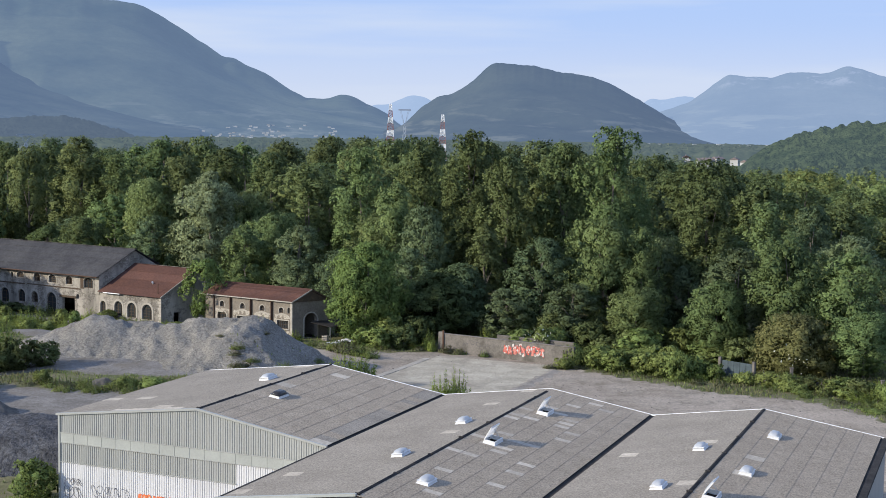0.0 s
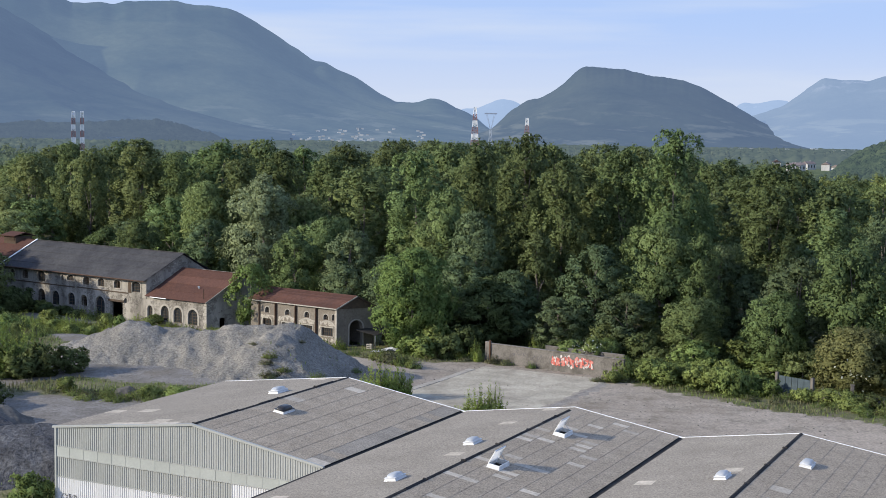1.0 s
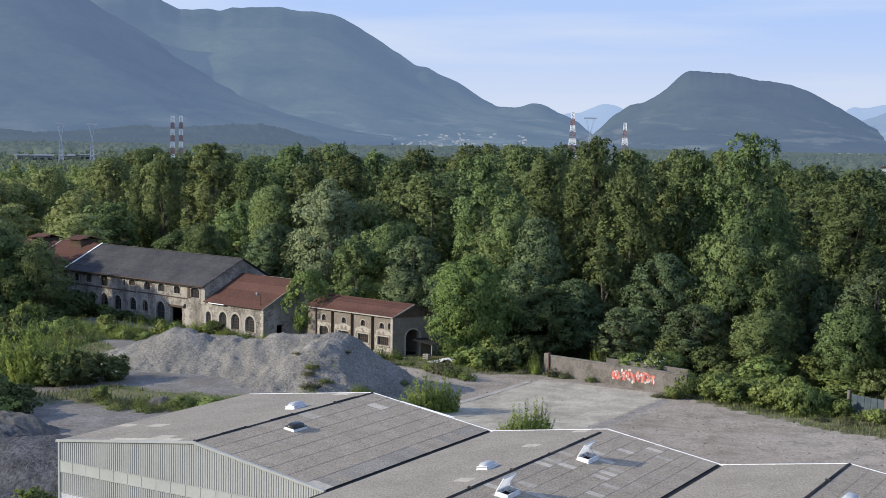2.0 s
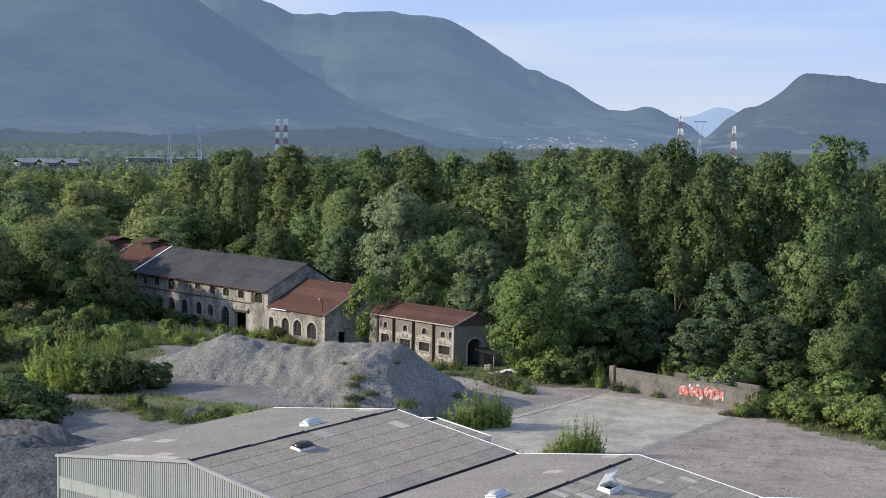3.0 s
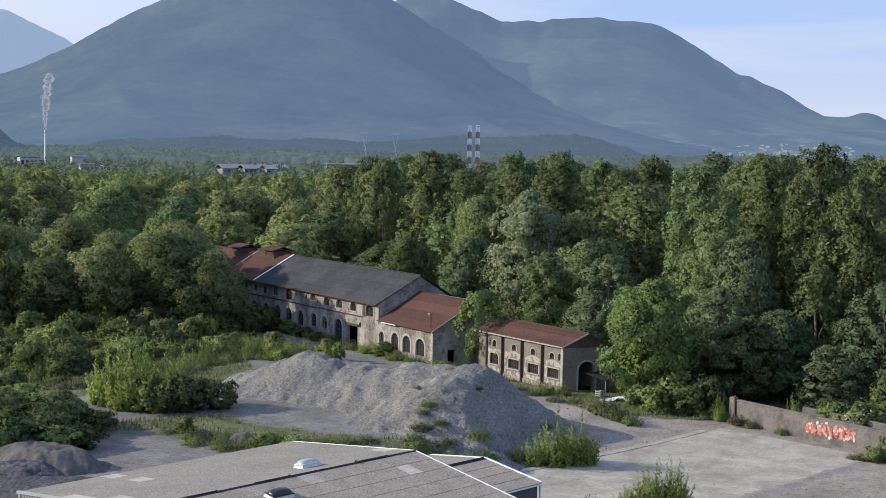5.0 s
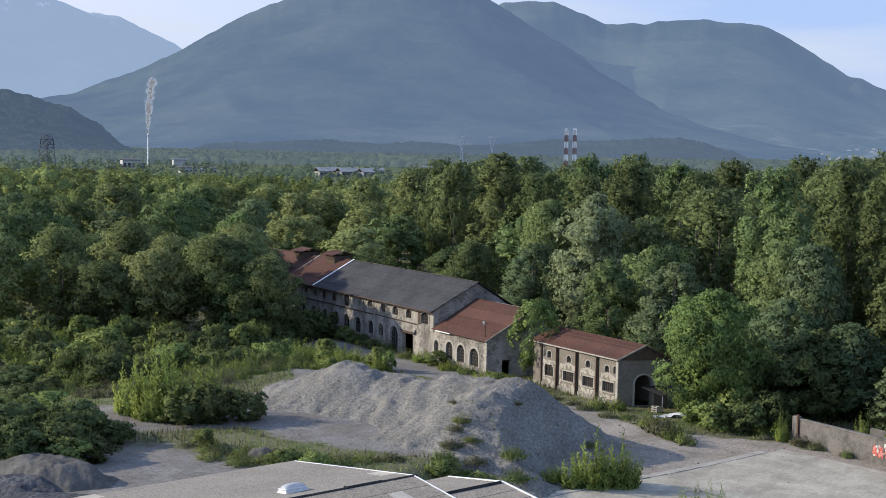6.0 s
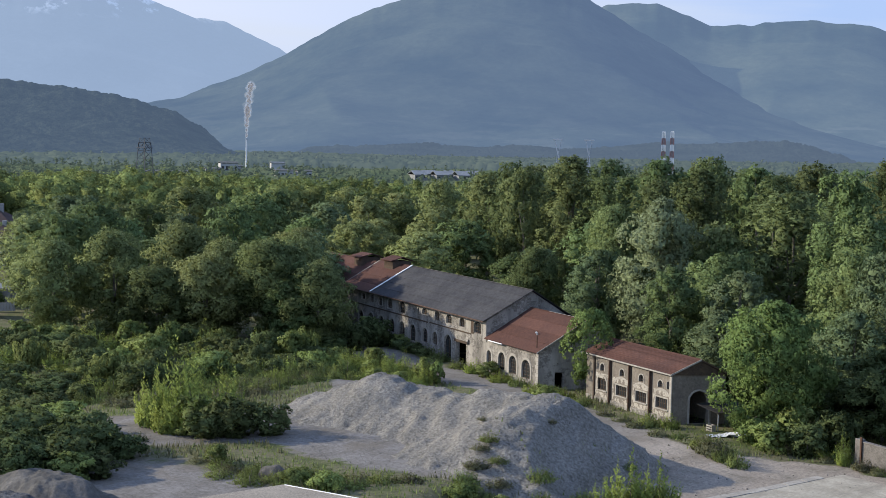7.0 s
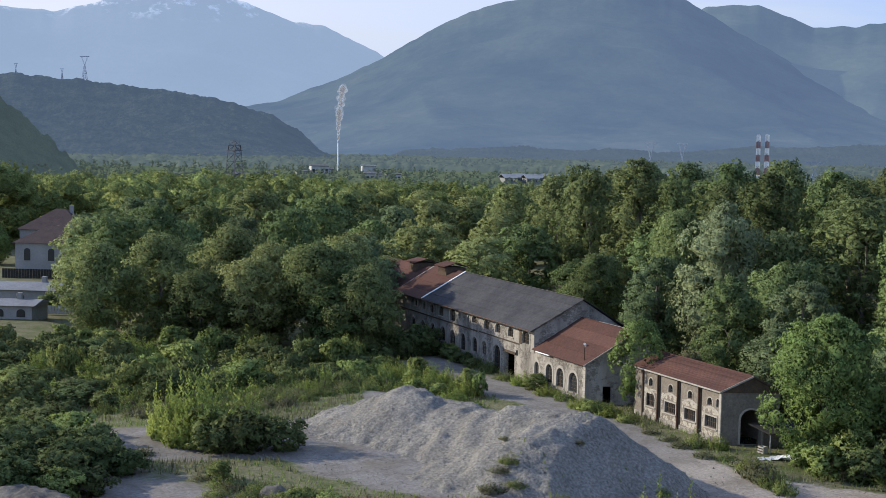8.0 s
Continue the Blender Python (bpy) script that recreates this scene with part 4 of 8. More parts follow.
part("eaves_board", box(16.1, 30.85, Y0 - 0.31, Y0 - 0.255, 4.47, 4.60), LIME, small_house)
for s, ye in ((1, Y0 - 0.27), (-1, Y1 + 0.27)):
    ym = (Y0 + Y1) / 2
    part("barge_board", prism([(30.85, ye, 4.46), (30.85, ym, 5.86), (30.85, ym, 6.02), (30.85, ye, 4.62)], (1, 0, 0), 0.05), LIME if s > 0 else WOOD, small_house)
skew(small_house, 0.40, Y0)

# middle house: rubble stone, four arched windows, rust-red sheet roof
middle_house = thing("workshop_house", BM, "rubble stone workshop with arched windows and rust-red sheet roof", "house")
arches = [(0.15, 1.15, 0.75, 2.6), (2.75, 4.2, 0.85, 2.78), (5.1, 6.65, 0.8, 2.76), (7.75, 9.5, 0.75, 2.74)]
holes = [arch_points(a, b, c, d, (b - a) / 2) for a, b, c, d in arches]
shell(middle_house, 0.0, 11.1, 0.15, 9.1, 3.88, 7.15, holes, [arch_points(1.6, 2.5, 0.1, 1.8, 0)], STONE, left=False)
AT = Matrix.Translation((0, 0.15, 0))
for a, b, c, d in arches:
    opening(middle_house, AT, a, b, c, d, (b - a) / 2, 3, 4, 0.28, False)
for i in range(9):
    z = 0.0 + i * 0.42
    part("quoin", box(10.72 - 0.2 * (i % 2), 11.13, -0.04, 0.0, z, z + 0.38, 0.02), LIME, middle_house).matrix_local = AT
roof_slope(middle_house, 0.02, 11.4, -0.15, 3.76, 4.62, 7.28, 4, RUSTROOF, "roof_sheet")
roof_slope(middle_house, 0.02, 11.4, 9.4, 3.76, 4.62, 7.28, 4, RUSTROOF, "roof_sheet")
part("barge_board", prism([(11.4, -0.2, 3.76), (11.4, 4.62, 7.30), (11.4, 4.62, 7.40), (11.4, -0.2, 3.88)], (1, 0, 0), 0.05), LIME, middle_house, "pale barge board")
part("ridge_flashing", box(3.9, 11.4, 4.55, 4.69, 7.33, 7.38, 0.02), LIME, middle_house)
part("gutter_length", box(1.2, 4.2, -0.28, -0.18, 3.72, 3.82, 0.02), TRIM, middle_house, "loose pale length of gutter")
part("flue", add_tube(bmesh.new(), [(10.2, 0.4, 3.6), (10.2, 0.4, 5.5)], [0.05, 0.05]), IRON, middle_house)
part("roof_vent", add_tube(bmesh.new(), [(7.4, 1.8, 5.1), (7.4, 1.75, 5.45), (7.55, 1.6, 5.5)], [0.09, 0.09, 0.12]), STEEL, middle_house)
skew(middle_house, 0.42, 0.15)

# long house: two storeys of rubble, dark sheet roof, then a red length and a further one with vents
long_house = thing("long_works_hall", BM, "long two-storey derelict stone works with dark sheet roof", "house")
up = [(-34.3, -33.2, 4.5, 5.4), (-31.5, -30.4, 4.4, 5.45), (-28.9, -27.7, 4.25, 5.35), (-26.0, -24.7, 4.25, 5.45), (-22.6, -20.9, 4.05, 5.5), (-17.4, -16.8, 4.6, 5.3), (-16.1, -14.7, 4.65, 5.45), (-12.7, -11.4, 4.35, 5.45), (-9.7, -8.3, 4.35, 5.4), (-6.4, -5.1, 4.35, 5.42), (-2.9, -1.2, 4.1, 5.45)]
low = [(-35.2, -33.7, 1.3, 2.95), (-32.0, -30.4, 1.3, 2.98), (-28.8, -27.2, 1.3, 3.0), (-25.5, -23.9, 1.3, 3.0), (-22.5, -20.9, 1.0, 3.0), (-19.5, -17.8, 1.0, 3.0), (-16.0, -14.5, 1.3, 3.0), (-13.3, -11.9, 1.4, 2.9), (-10.2, -8.3, 0.05, 3.0)]
holes = [arch_points(a, b, c, d, 0.40) for a, b, c, d in up] + [arch_points(a, b, c, d, (b - a) / 2) for a, b, c, d in low]
holes += [arch_points(-7.3, -4.7, 0.05, 2.5, 0), arch_points(-4.4, -3.9, 2.5, 3.15, 0.25)]
shell(long_house, -41.0, 0.0, 0.15, 9.45, 5.85, 9.1, holes, [], STONE)
AT = Matrix.Translation((0, 0.15, 0))
for i, (a, b, c, d) in enumerate(up):
    opening(long_house, AT, a, b, c, d, 0.40, 2 if b - a < 1.2 else 3, 3, 0.14, i % 3 == 0, pane=i % 2 == 0)
for i, (a, b, c, d) in enumerate(low):
    opening(long_house, AT, a, b, c, d, (b - a) / 2, 2, 3, 0.2, False, pane=i % 3 != 1, name="window" if c > 0.5 else "arched_door")
part("loading_door_lintel", box(-7.6, -4.4, -0.08, 0.02, 2.52, 2.8, 0.02), WOOD, long_house).matrix_local = AT
part("shutter", box(-3.55, -2.95, -0.06, -0.015, 3.95, 5.4, 0.015), WOOD, long_house).matrix_local = AT
part("string_course", box(-41.0, -14.5, -0.07, 0.0, 3.72, 3.88, 0.01), WOOD, long_house).matrix_local = AT
part("string_course", box(-14.0, -3.6, -0.07, 0.0, 3.78, 3.92, 0.01), WOOD, long_house).matrix_local = AT
part("corner_pier", box(-0.75, 0.03, -0.08, 0.0, 3.4, 5.8, 0.02), LIME, long_house).matrix_local = AT
roof_slope(long_house, -30.2, 0.3, -0.35, 5.72, 4.80, 9.2, 5, DARKROOF, "roof_course")
roof_slope(long_house, -30.2, 0.3, 9.95, 5.72, 4.80, 9.2, 5, DARKROOF, "roof_course")
roof_slope(long_house, -40.2, -30.5, -0.35, 5.70, 4.80, 9.18, 4, RUSTROOF, "red_course")
roof_slope(long_house, -40.2, -30.5, 9.95, 5.70, 4.80, 9.18, 4, RUSTROOF, "red_course")
part("verge_strip", prism([(-30.55, -0.38, 5.8), (-30.55, 4.80, 9.28), (-30.55, 4.80, 9.4), (-30.55, -0.38, 5.92)], (1, 0, 0), 0.22), TRIM, long_house, "white roof joint strip")
part("ridge_cap", box(-30.2, 0.3, 4.73, 4.87, 9.24, 9.30, 0.02), CONCRETE, long_house)
part("eaves_gutter", add_tube(bmesh.new(), [(-40.2, -0.42, 5.72), (0.3, -0.42, 5.7)], [0.07, 0.07]), IRON, long_house)


def roof_monitor(x0, x1, zr, half):
    """A low vent house astride the ridge, with a slatted side and its own little roof."""
    part("vent_wall", box(x0 + 0.35, x1 - 0.35, 4.80 - half + 0.35, 4.80 + half - 0.35, zr - 0.75, zr + 0.42), WOOD, long_house)
    for i in range(4):
        z = zr - 0.18 + i * 0.14
        part("vent_slat", box(x0 + 0.5, x1 - 0.5, 4.80 - half + 0.27, 4.80 - half + 0.33, z, z + 0.07), WOOD, long_house)
    for s in (-1, 1):
        part("vent_roof", prism([(x0, 4.80, zr + 0.95), (x0, 4.80 + s * half, zr + 0.42), (x0, 4.80 + s * half, zr + 0.52), (x0, 4.80, zr + 1.06)], (1, 0, 0), x1 - x0), RUSTROOF, long_house)


roof_monitor(-36.6, -33.2, 9.15, 1.5)
skew(long_house, 0.38, 0.15)

rear_hall = thing("rear_hall", BM, "further stone hall with a rust-red roof behind trees", "house")
shell(rear_hall, -58.0, -41.1, 0.4, 9.2, 5.4, 8.7, [arch_points(x, x + 1.5, 1.3, 3.0, 0.7) for x in (-46, -50, -54)], [], STONE, left=True, right=False)
roof_slope(rear_hall, -58.3, -40.6, -0.1, 5.3, 4.80, 8.85, 4, RUSTROOF)
roof_slope(rear_hall, -58.3, -40.6, 9.6, 5.3, 4.80, 8.85, 4, DARKROOF)
part("verge_strip", prism([(-40.62, -0.1, 5.4), (-40.62, 4.80, 8.98), (-40.62, 4.80, 9.14), (-40.62, -0.1, 5.55)], (1, 0, 0), 0.3), CONCRETE, rear_hall)
part("vent_wall", box(-46.2, -43.6, 3.6, 6.0, 8.0, 9.3), WOOD, rear_hall)
for s in (-1, 1):
    part("vent_roof", prism([(-46.6, 4.80, 9.75), (-46.6, 4.80 + s * 1.6, 9.25), (-46.6, 4.80 + s * 1.6, 9.36), (-46.6, 4.80, 9.87)], (1, 0, 0), 3.4), RUSTROOF, rear_hall)
skew(rear_hall, 0.38, 0.15)

# lean-to at the small house's gable
lean_to = thing("lean_to", BM @ Matrix.Translation((1.2, 0, 0)), "dark rusty sheet lean-to on thin posts beside the gable", "shed")
part("roof_sheet", prism([(30.75, 4.3, 1.95), (33.9, 4.3, 1.62), (33.9, 4.3, 1.67), (30.75, 4.3, 2.0)], (0, 1, 0), 5.5), TAR, lean_to)
for x, y in ((33.7, 4.5), (33.7, 7.2), (33.7, 9.6)):
    part("post", add_tube(bmesh.new(), [(x, y, 0), (x, y, 1.64)], [0.05, 0.05]), STEEL, lean_to)
part("back_sheet", box(30.75, 33.7, 9.55, 9.6, 0, 1.65), IRON, lean_to)

# graffiti wall along the yard
WALL_CONCRETE = surface("streaked_concrete", (0.185, 0.168, 0.15), (0.125, 0.115, 0.10), 0.95, 0.7, 7, 0.25, 0.5, 0.03)
soil(WALL_CONCRETE, (0.085, 0.078, 0.066), 0.7, 0.50, 0.62, 0.6)
yard_wall = thing("yard_wall", BM, "weathered concrete yard wall with red graffiti", "wall", kind="structure")
part("wall_body", box(49.3, 66.5, 7.45, 7.8, -0.6, 1.72, 0.02), WALL_CONCRETE, yard_wall)
part("coping", box(49.3, 66.5, 7.4, 7.85, 1.72, 1.84, 0.02), WALL_CONCRETE, yard_wall)
part("end_pier", box(48.7, 49.3, 7.35, 7.9, -0.5, 1.98, 0.03), WALL_CONCRETE, yard_wall)
part("iron_stanchion", box(49.3, 49.46, 7.3, 7.42, -0.4, 2.2), IRON, yard_wall)
part("rear_wall", box(55.5, 65.5, 9.4, 9.65, -0.3, 2.0, 0.02), CONCRETE, yard_wall, "rendered rear wall")

# ---- trees and shrubs ----
def round_body(steps=0):
    """Unit directions and triangles of an icosahedron, halved as often as wished."""
    bm = bmesh.new()
    bmesh.ops.create_icosphere(bm, subdivisions=1 + steps, radius=1.0)
    bm.verts.ensure_lookup_table()
    v = np.array([tuple(p.co) for p in bm.verts])
    f = np.array([[p.index for p in q.verts] for q in bm.faces])
    bm.free()
    return v, f


BODY = round_body(0)
BODY_PLAIN = (np.array([(1, 0, 0), (-1, 0, 0), (0, 1, 0), (0, -1, 0), (0, 0, 1), (0, 0, -1)], float), np.array([(0, 2, 4), (2, 1, 4), (1, 3, 4), (3, 0, 4), (2, 0, 5), (1, 2, 5), (3, 1, 5), (0, 3, 5)]))


def crown_arrays(seed, h, w, base, lobes, leaves, leaf, shape="round", droop=0.0, up=0.3, lobe=0.2, rise=0.35, core=0.56):
    """Leaf sprays over the small clumps of a crown's many boughs. shape: how the crown's width runs with height."""
    r = np.random.RandomState(seed)

    def width(f):
        if shape == "round":
            return np.sqrt(np.clip(1 - (2 * f - 1) ** 2, 0, 1)) ** 0.75
        if shape == "tall":
            return np.clip(np.minimum((f / 0.28) ** 0.55, 1) * np.sqrt(np.clip(1 - np.clip((f - 0.42) / 0.60, 0, 1) ** 2.4, 0, 1)), 0, 1)
        if shape == "cone":
            return np.clip((1 - f) ** 0.8 * np.minimum(f / 0.08, 1), 0, 1)
        return np.clip(np.sqrt(np.clip(1 - np.clip((f - 0.30) / 0.72, 0, 1) ** 2, 0, 1)) * np.minimum((f + 0.2) / 0.45, 1) ** 0.7, 0, 1)

    flat = 1.15 if shape == "tall" else 0.78
    # boughs: a few within, most at the crown's skin, which bulges here and there
    f = (np.arange(lobes) + r.rand(lobes)) / lobes
    a = np.arange(lobes) * 2.399 + r.rand(lobes) * 0.9
    ph = r.uniform(0, 6.28, 4)
    bulge = 1 + 0.14 * np.sin(2 * a + ph[0] + 3 * f) + 0.10 * np.sin(3 * a + ph[1] - 5 * f)
    inner = r.rand(lobes) < 0.22
    lr = w * lobe * (0.55 + 0.75 * r.rand(lobes)) * (0.6 + 0.5 * width(f))
    rad = np.maximum(width(f) * bulge * w / 2 * np.where(inner, 0.45, 0.95) - lr * 0.72, 0.03 * w)
    c = np.stack([rad * np.cos(a), rad * np.sin(a), base + (h - base) * (0.05 + 0.93 * f)], 1)
    c[:, 2] = np.minimum(c[:, 2], h - lr * flat * 0.8)
    heart = np.array([0, 0, base + (h - base) * 0.42])
    out = (c - heart) / (w / 2, w / 2, (h - base) * 0.6)
    out /= np.linalg.norm(out, axis=1, keepdims=True) + 1e-6
    # clumps on each bough
    per = 13
    k1 = np.repeat(np.arange(lobes), per)
    d1 = r.normal(size=(len(k1), 3)) + 0.9 * out[k1] + (0, 0, 0.35)
    d1 /= np.linalg.norm(d1, axis=1, keepdims=True)
    cr = lr[k1] * (0.27 + 0.22 * r.rand(len(k1)))
    cc = c[k1] + d1 * (lr[k1] * (0.62 + 0.26 * r.rand(len(k1))))[:, None] * (1, 1, flat)
    # sprays over the clumps
    share = cr**2 / (cr**2).sum()
    k2 = r.choice(len(k1), leaves, p=share)
    d2 = r.normal(size=(leaves, 3)) + 0.55 * d1[k2] + 0.35 * out[k1][k2] + (0, 0, 0.25)
    d2 /= np.linalg.norm(d2, axis=1, keepdims=True)
    p = cc[k2] + d2 * (cr[k2] * (0.55 + 0.55 * r.rand(leaves) ** 0.6))[:, None] * (1, 1, flat)
    tuft = r.rand(leaves) < 0.10
    p += (tuft * leaf * 1.6 * r.rand(leaves))[:, None] * (out[k1][k2] * 0.6 + (0, 0, rise if not droop else -1.0))
    if droop:
        p[:, 2] -= droop * leaf * 3 * r.rand(leaves)
    p[:, 2] = np.maximum(p[:, 2], 0.1)
    n = d2 * 0.8 + r.normal(size=(leaves, 3)) * 0.45 + (0, 0, up)
    n /= np.linalg.norm(n, axis=1, keepdims=True)
    t = np.cross(n, r.normal(size=(leaves, 3)))
    t /= np.linalg.norm(t, axis=1, keepdims=True) + 1e-6
    b = np.cross(n, t)
    s = leaf * (0.65 + 0.7 * r.rand(leaves))[:, None]
    vs = np.stack([p + t * s, p - t * s * 0.55 + b * s * 0.85, p - t * s * 0.55 - b * s * 0.85], 1).reshape(-1, 3)
    soft = d2 * 0.45 + d1[k2] * 0.62 + out[k1][k2] * 0.55 + n * 0.14
    soft /= np.linalg.norm(soft, axis=1, keepdims=True)
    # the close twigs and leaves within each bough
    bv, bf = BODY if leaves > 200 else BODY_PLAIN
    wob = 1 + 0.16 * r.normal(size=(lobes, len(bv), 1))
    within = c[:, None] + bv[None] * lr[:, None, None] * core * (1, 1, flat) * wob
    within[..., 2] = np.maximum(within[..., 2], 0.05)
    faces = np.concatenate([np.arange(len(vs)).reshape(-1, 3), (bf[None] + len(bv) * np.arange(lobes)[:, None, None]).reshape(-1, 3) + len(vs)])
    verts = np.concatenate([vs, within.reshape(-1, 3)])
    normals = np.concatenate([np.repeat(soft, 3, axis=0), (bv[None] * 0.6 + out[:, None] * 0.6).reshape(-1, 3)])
    return verts, faces, normals, c


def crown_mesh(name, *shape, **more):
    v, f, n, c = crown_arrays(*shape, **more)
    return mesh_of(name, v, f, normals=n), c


def trunk_mesh(h, girth, seed, crown, limbs=6):
    r = np.random.RandomState(seed)
    bm = bmesh.new()
    bend = r.normal(size=(6, 2)) * girth * 0.6
    pts = [(bend[i, 0] * i * 0.3, bend[i, 1] * i * 0.3, h * i / 5 - (0.2 if i == 0 else 0)) for i in range(6)]
    add_tube(bm, pts, [girth * (1.15 - 0.19 * i) for i in range(6)], 7)
    for k in r.choice(len(crown), min(limbs, len(crown)), replace=False):
        c = crown[k]
        z = max(0.2 * h, c[2] * 0.62)
        i = min(4, int(z / h * 5))
        add_tube(bm, [(pts[i][0], pts[i][1], z), (c[0] * 0.5, c[1] * 0.5, (z + c[2]) / 2 + 0.2), tuple(c)], [girth * 0.4, girth * 0.25, girth * 0.1], 5)
    return bm


KINDS = {}


def tree_kind(key, name, label, seed, h, w, base, lobes, leaves, leaf, material, shape="round", girth=0.25, droop=0.0, up=0.3, lobe=0.2, rise=0.35, core=0.56, category="tree", group="trees of the wood"):
    """A standing pattern of a kind, from which the others are copied."""
    ob = thing(name, Matrix.Identity(4), label, category, group)
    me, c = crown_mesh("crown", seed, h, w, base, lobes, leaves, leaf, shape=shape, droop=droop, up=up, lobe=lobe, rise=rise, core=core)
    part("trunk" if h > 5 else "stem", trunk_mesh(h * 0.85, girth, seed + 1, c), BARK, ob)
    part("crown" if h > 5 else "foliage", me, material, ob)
    KINDS[key] = [ob, h, w, False]


def plant(key, x, y, h, w=None, turn=None, sink=0.0):
    """Sets a tree of a kind at a place, h metres high and w metres wide."""
    ob, h0, w0, used = KINDS[key]
    s = h / h0
    sw = (w / w0) if w else s
    turn = random.uniform(0, 6.28) if turn is None else turn
    z = float(ground_z(np.array([x]), np.array([y]))[0]) - sink
    hm = heap_z(np.array([x]), np.array([y]))[0]
    z = max(z, float(hm)) if -45 < x < -8 and 116 < y < 155 else z
    m = Matrix.Translation((x, y, z)) @ Matrix.Rotation(turn, 4, "Z") @ Matrix.Diagonal((sw, sw, s, 1))
    if not used:
        ob.matrix_world = m
        KINDS[key][3] = True
        return ob
    got = copy_thing(ob, Matrix.Identity(4))
    got.matrix_basis = m
    return got


tree_kind("oak", "broadleaf_tree", "broad mid-green tree with a full lumpy crown", 21, 14, 11, 0.6, 46, 11500, 0.20, LEAF_MID, lobe=0.19)
tree_kind("oak2", "broadleaf_tree", "tall mid-green tree with an uneven crown", 22, 15, 10, 0.8, 42, 11000, 0.20, LEAF_MID, "egg", lobe=0.19)
tree_kind("dark", "broadleaf_tree", "dark green tree with a dense heavy crown", 23, 14, 10, 0.4, 44, 11000, 0.19, LEAF_DARK, "egg", lobe=0.19)
tree_kind("pale", "broadleaf_tree", "broad pale yellow-green tree with a billowing crown", 36, 14, 11, 0.5, 46, 11000, 0.20, LEAF_LIGHT, lobe=0.20)
tree_kind("fresh", "maple_tree", "bright fresh-green maple with a dense egg-shaped crown", 24, 11, 11, 0.3, 64, 17000, 0.165, LEAF_FRESH, "egg", lobe=0.16)
tree_kind("poplar", "poplar_tree", "tall light-green poplar with an upright crown", 25, 24, 9, 3.0, 62, 11500, 0.24, LEAF_POPLAR, "tall", 0.3, lobe=0.17, core=0.40, rise=0.8)
tree_kind("poplar2", "poplar_tree", "tall poplar with a ragged open crown", 26, 24, 10, 4.0, 52, 10500, 0.24, LEAF_MID, "tall", 0.3, lobe=0.18, core=0.40, rise=0.8)
tree_kind("willow", "willow_tree", "silvery grey-green willow with a billowing crown", 27, 18, 12, 1.0, 50, 13000, 0.21, LEAF_SILVER, "egg", 0.35, lobe=0.19)
tree_kind("ash", "ash_tree", "slender grey-green half-bare tree with thin foliage", 28, 13, 5, 1.0, 34, 4800, 0.19, LEAF_POPLAR, "tall", core=0.4)
tree_kind("rusty", "flowering_tree", "low rust-tinged tree with white blossom sprays", 29, 8, 10, 0.3, 46, 10000, 0.17, LEAF_BROWN, "round")
tree_kind("locust", "locust_tree", "young yellow-green tree with feathery foliage", 30, 6.4, 5.5, 1.0, 30, 5200, 0.13, LEAF_FRESH, "round", 0.1, core=0.3)
tree_kind("lo_oak", "broadleaf_tree", "mid-green tree within the wood", 31, 14, 10.5, 1.0, 30, 3000, 0.34, LEAF_MID, lobe=0.21, core=0.54)
tree_kind("lo_dark", "broadleaf_tree", "dark green tree within the wood", 32, 14, 10, 1.0, 30, 3000, 0.34, LEAF_DARK, "egg", lobe=0.21, core=0.54)
tree_kind("lo_pop", "poplar_tree", "tall light-green poplar within the wood", 33, 23, 10.5, 4.0, 40, 3200, 0.37, LEAF_POPLAR, "tall", 0.3, lobe=0.19, core=0.48, rise=0.8)
tree_kind("lo_pop2", "poplar_tree", "tall mid-green poplar within the wood", 34, 23, 11, 4.0, 38, 3200, 0.37, LEAF_MID, "egg", 0.3, lobe=0.19, core=0.48, rise=0.8)
tree_kind("lo_fresh", "broadleaf_tree", "light yellow-green tree within the wood", 35, 14, 10, 1.0, 30, 3000, 0.34, LEAF_LIGHT, "round", lobe=0.21, core=0.54)
SH = dict(rise=0.9, up=0.2, core=0.5, category="shrub", group="shrubs on the waste ground", girth=0.05)
tree_kind("bush", "shrub", "rounded dark olive shrub on rough ground", 41, 3.0, 3.8, 0.0, 24, 1700, 0.19, LEAF_SCRUB, "round", **SH)
tree_kind("bush2", "shrub", "loose fresh-green shrub on rough ground", 42, 3.2, 3.6, 0.0, 24, 1600, 0.19, LEAF_SHRUB, "egg", **SH)


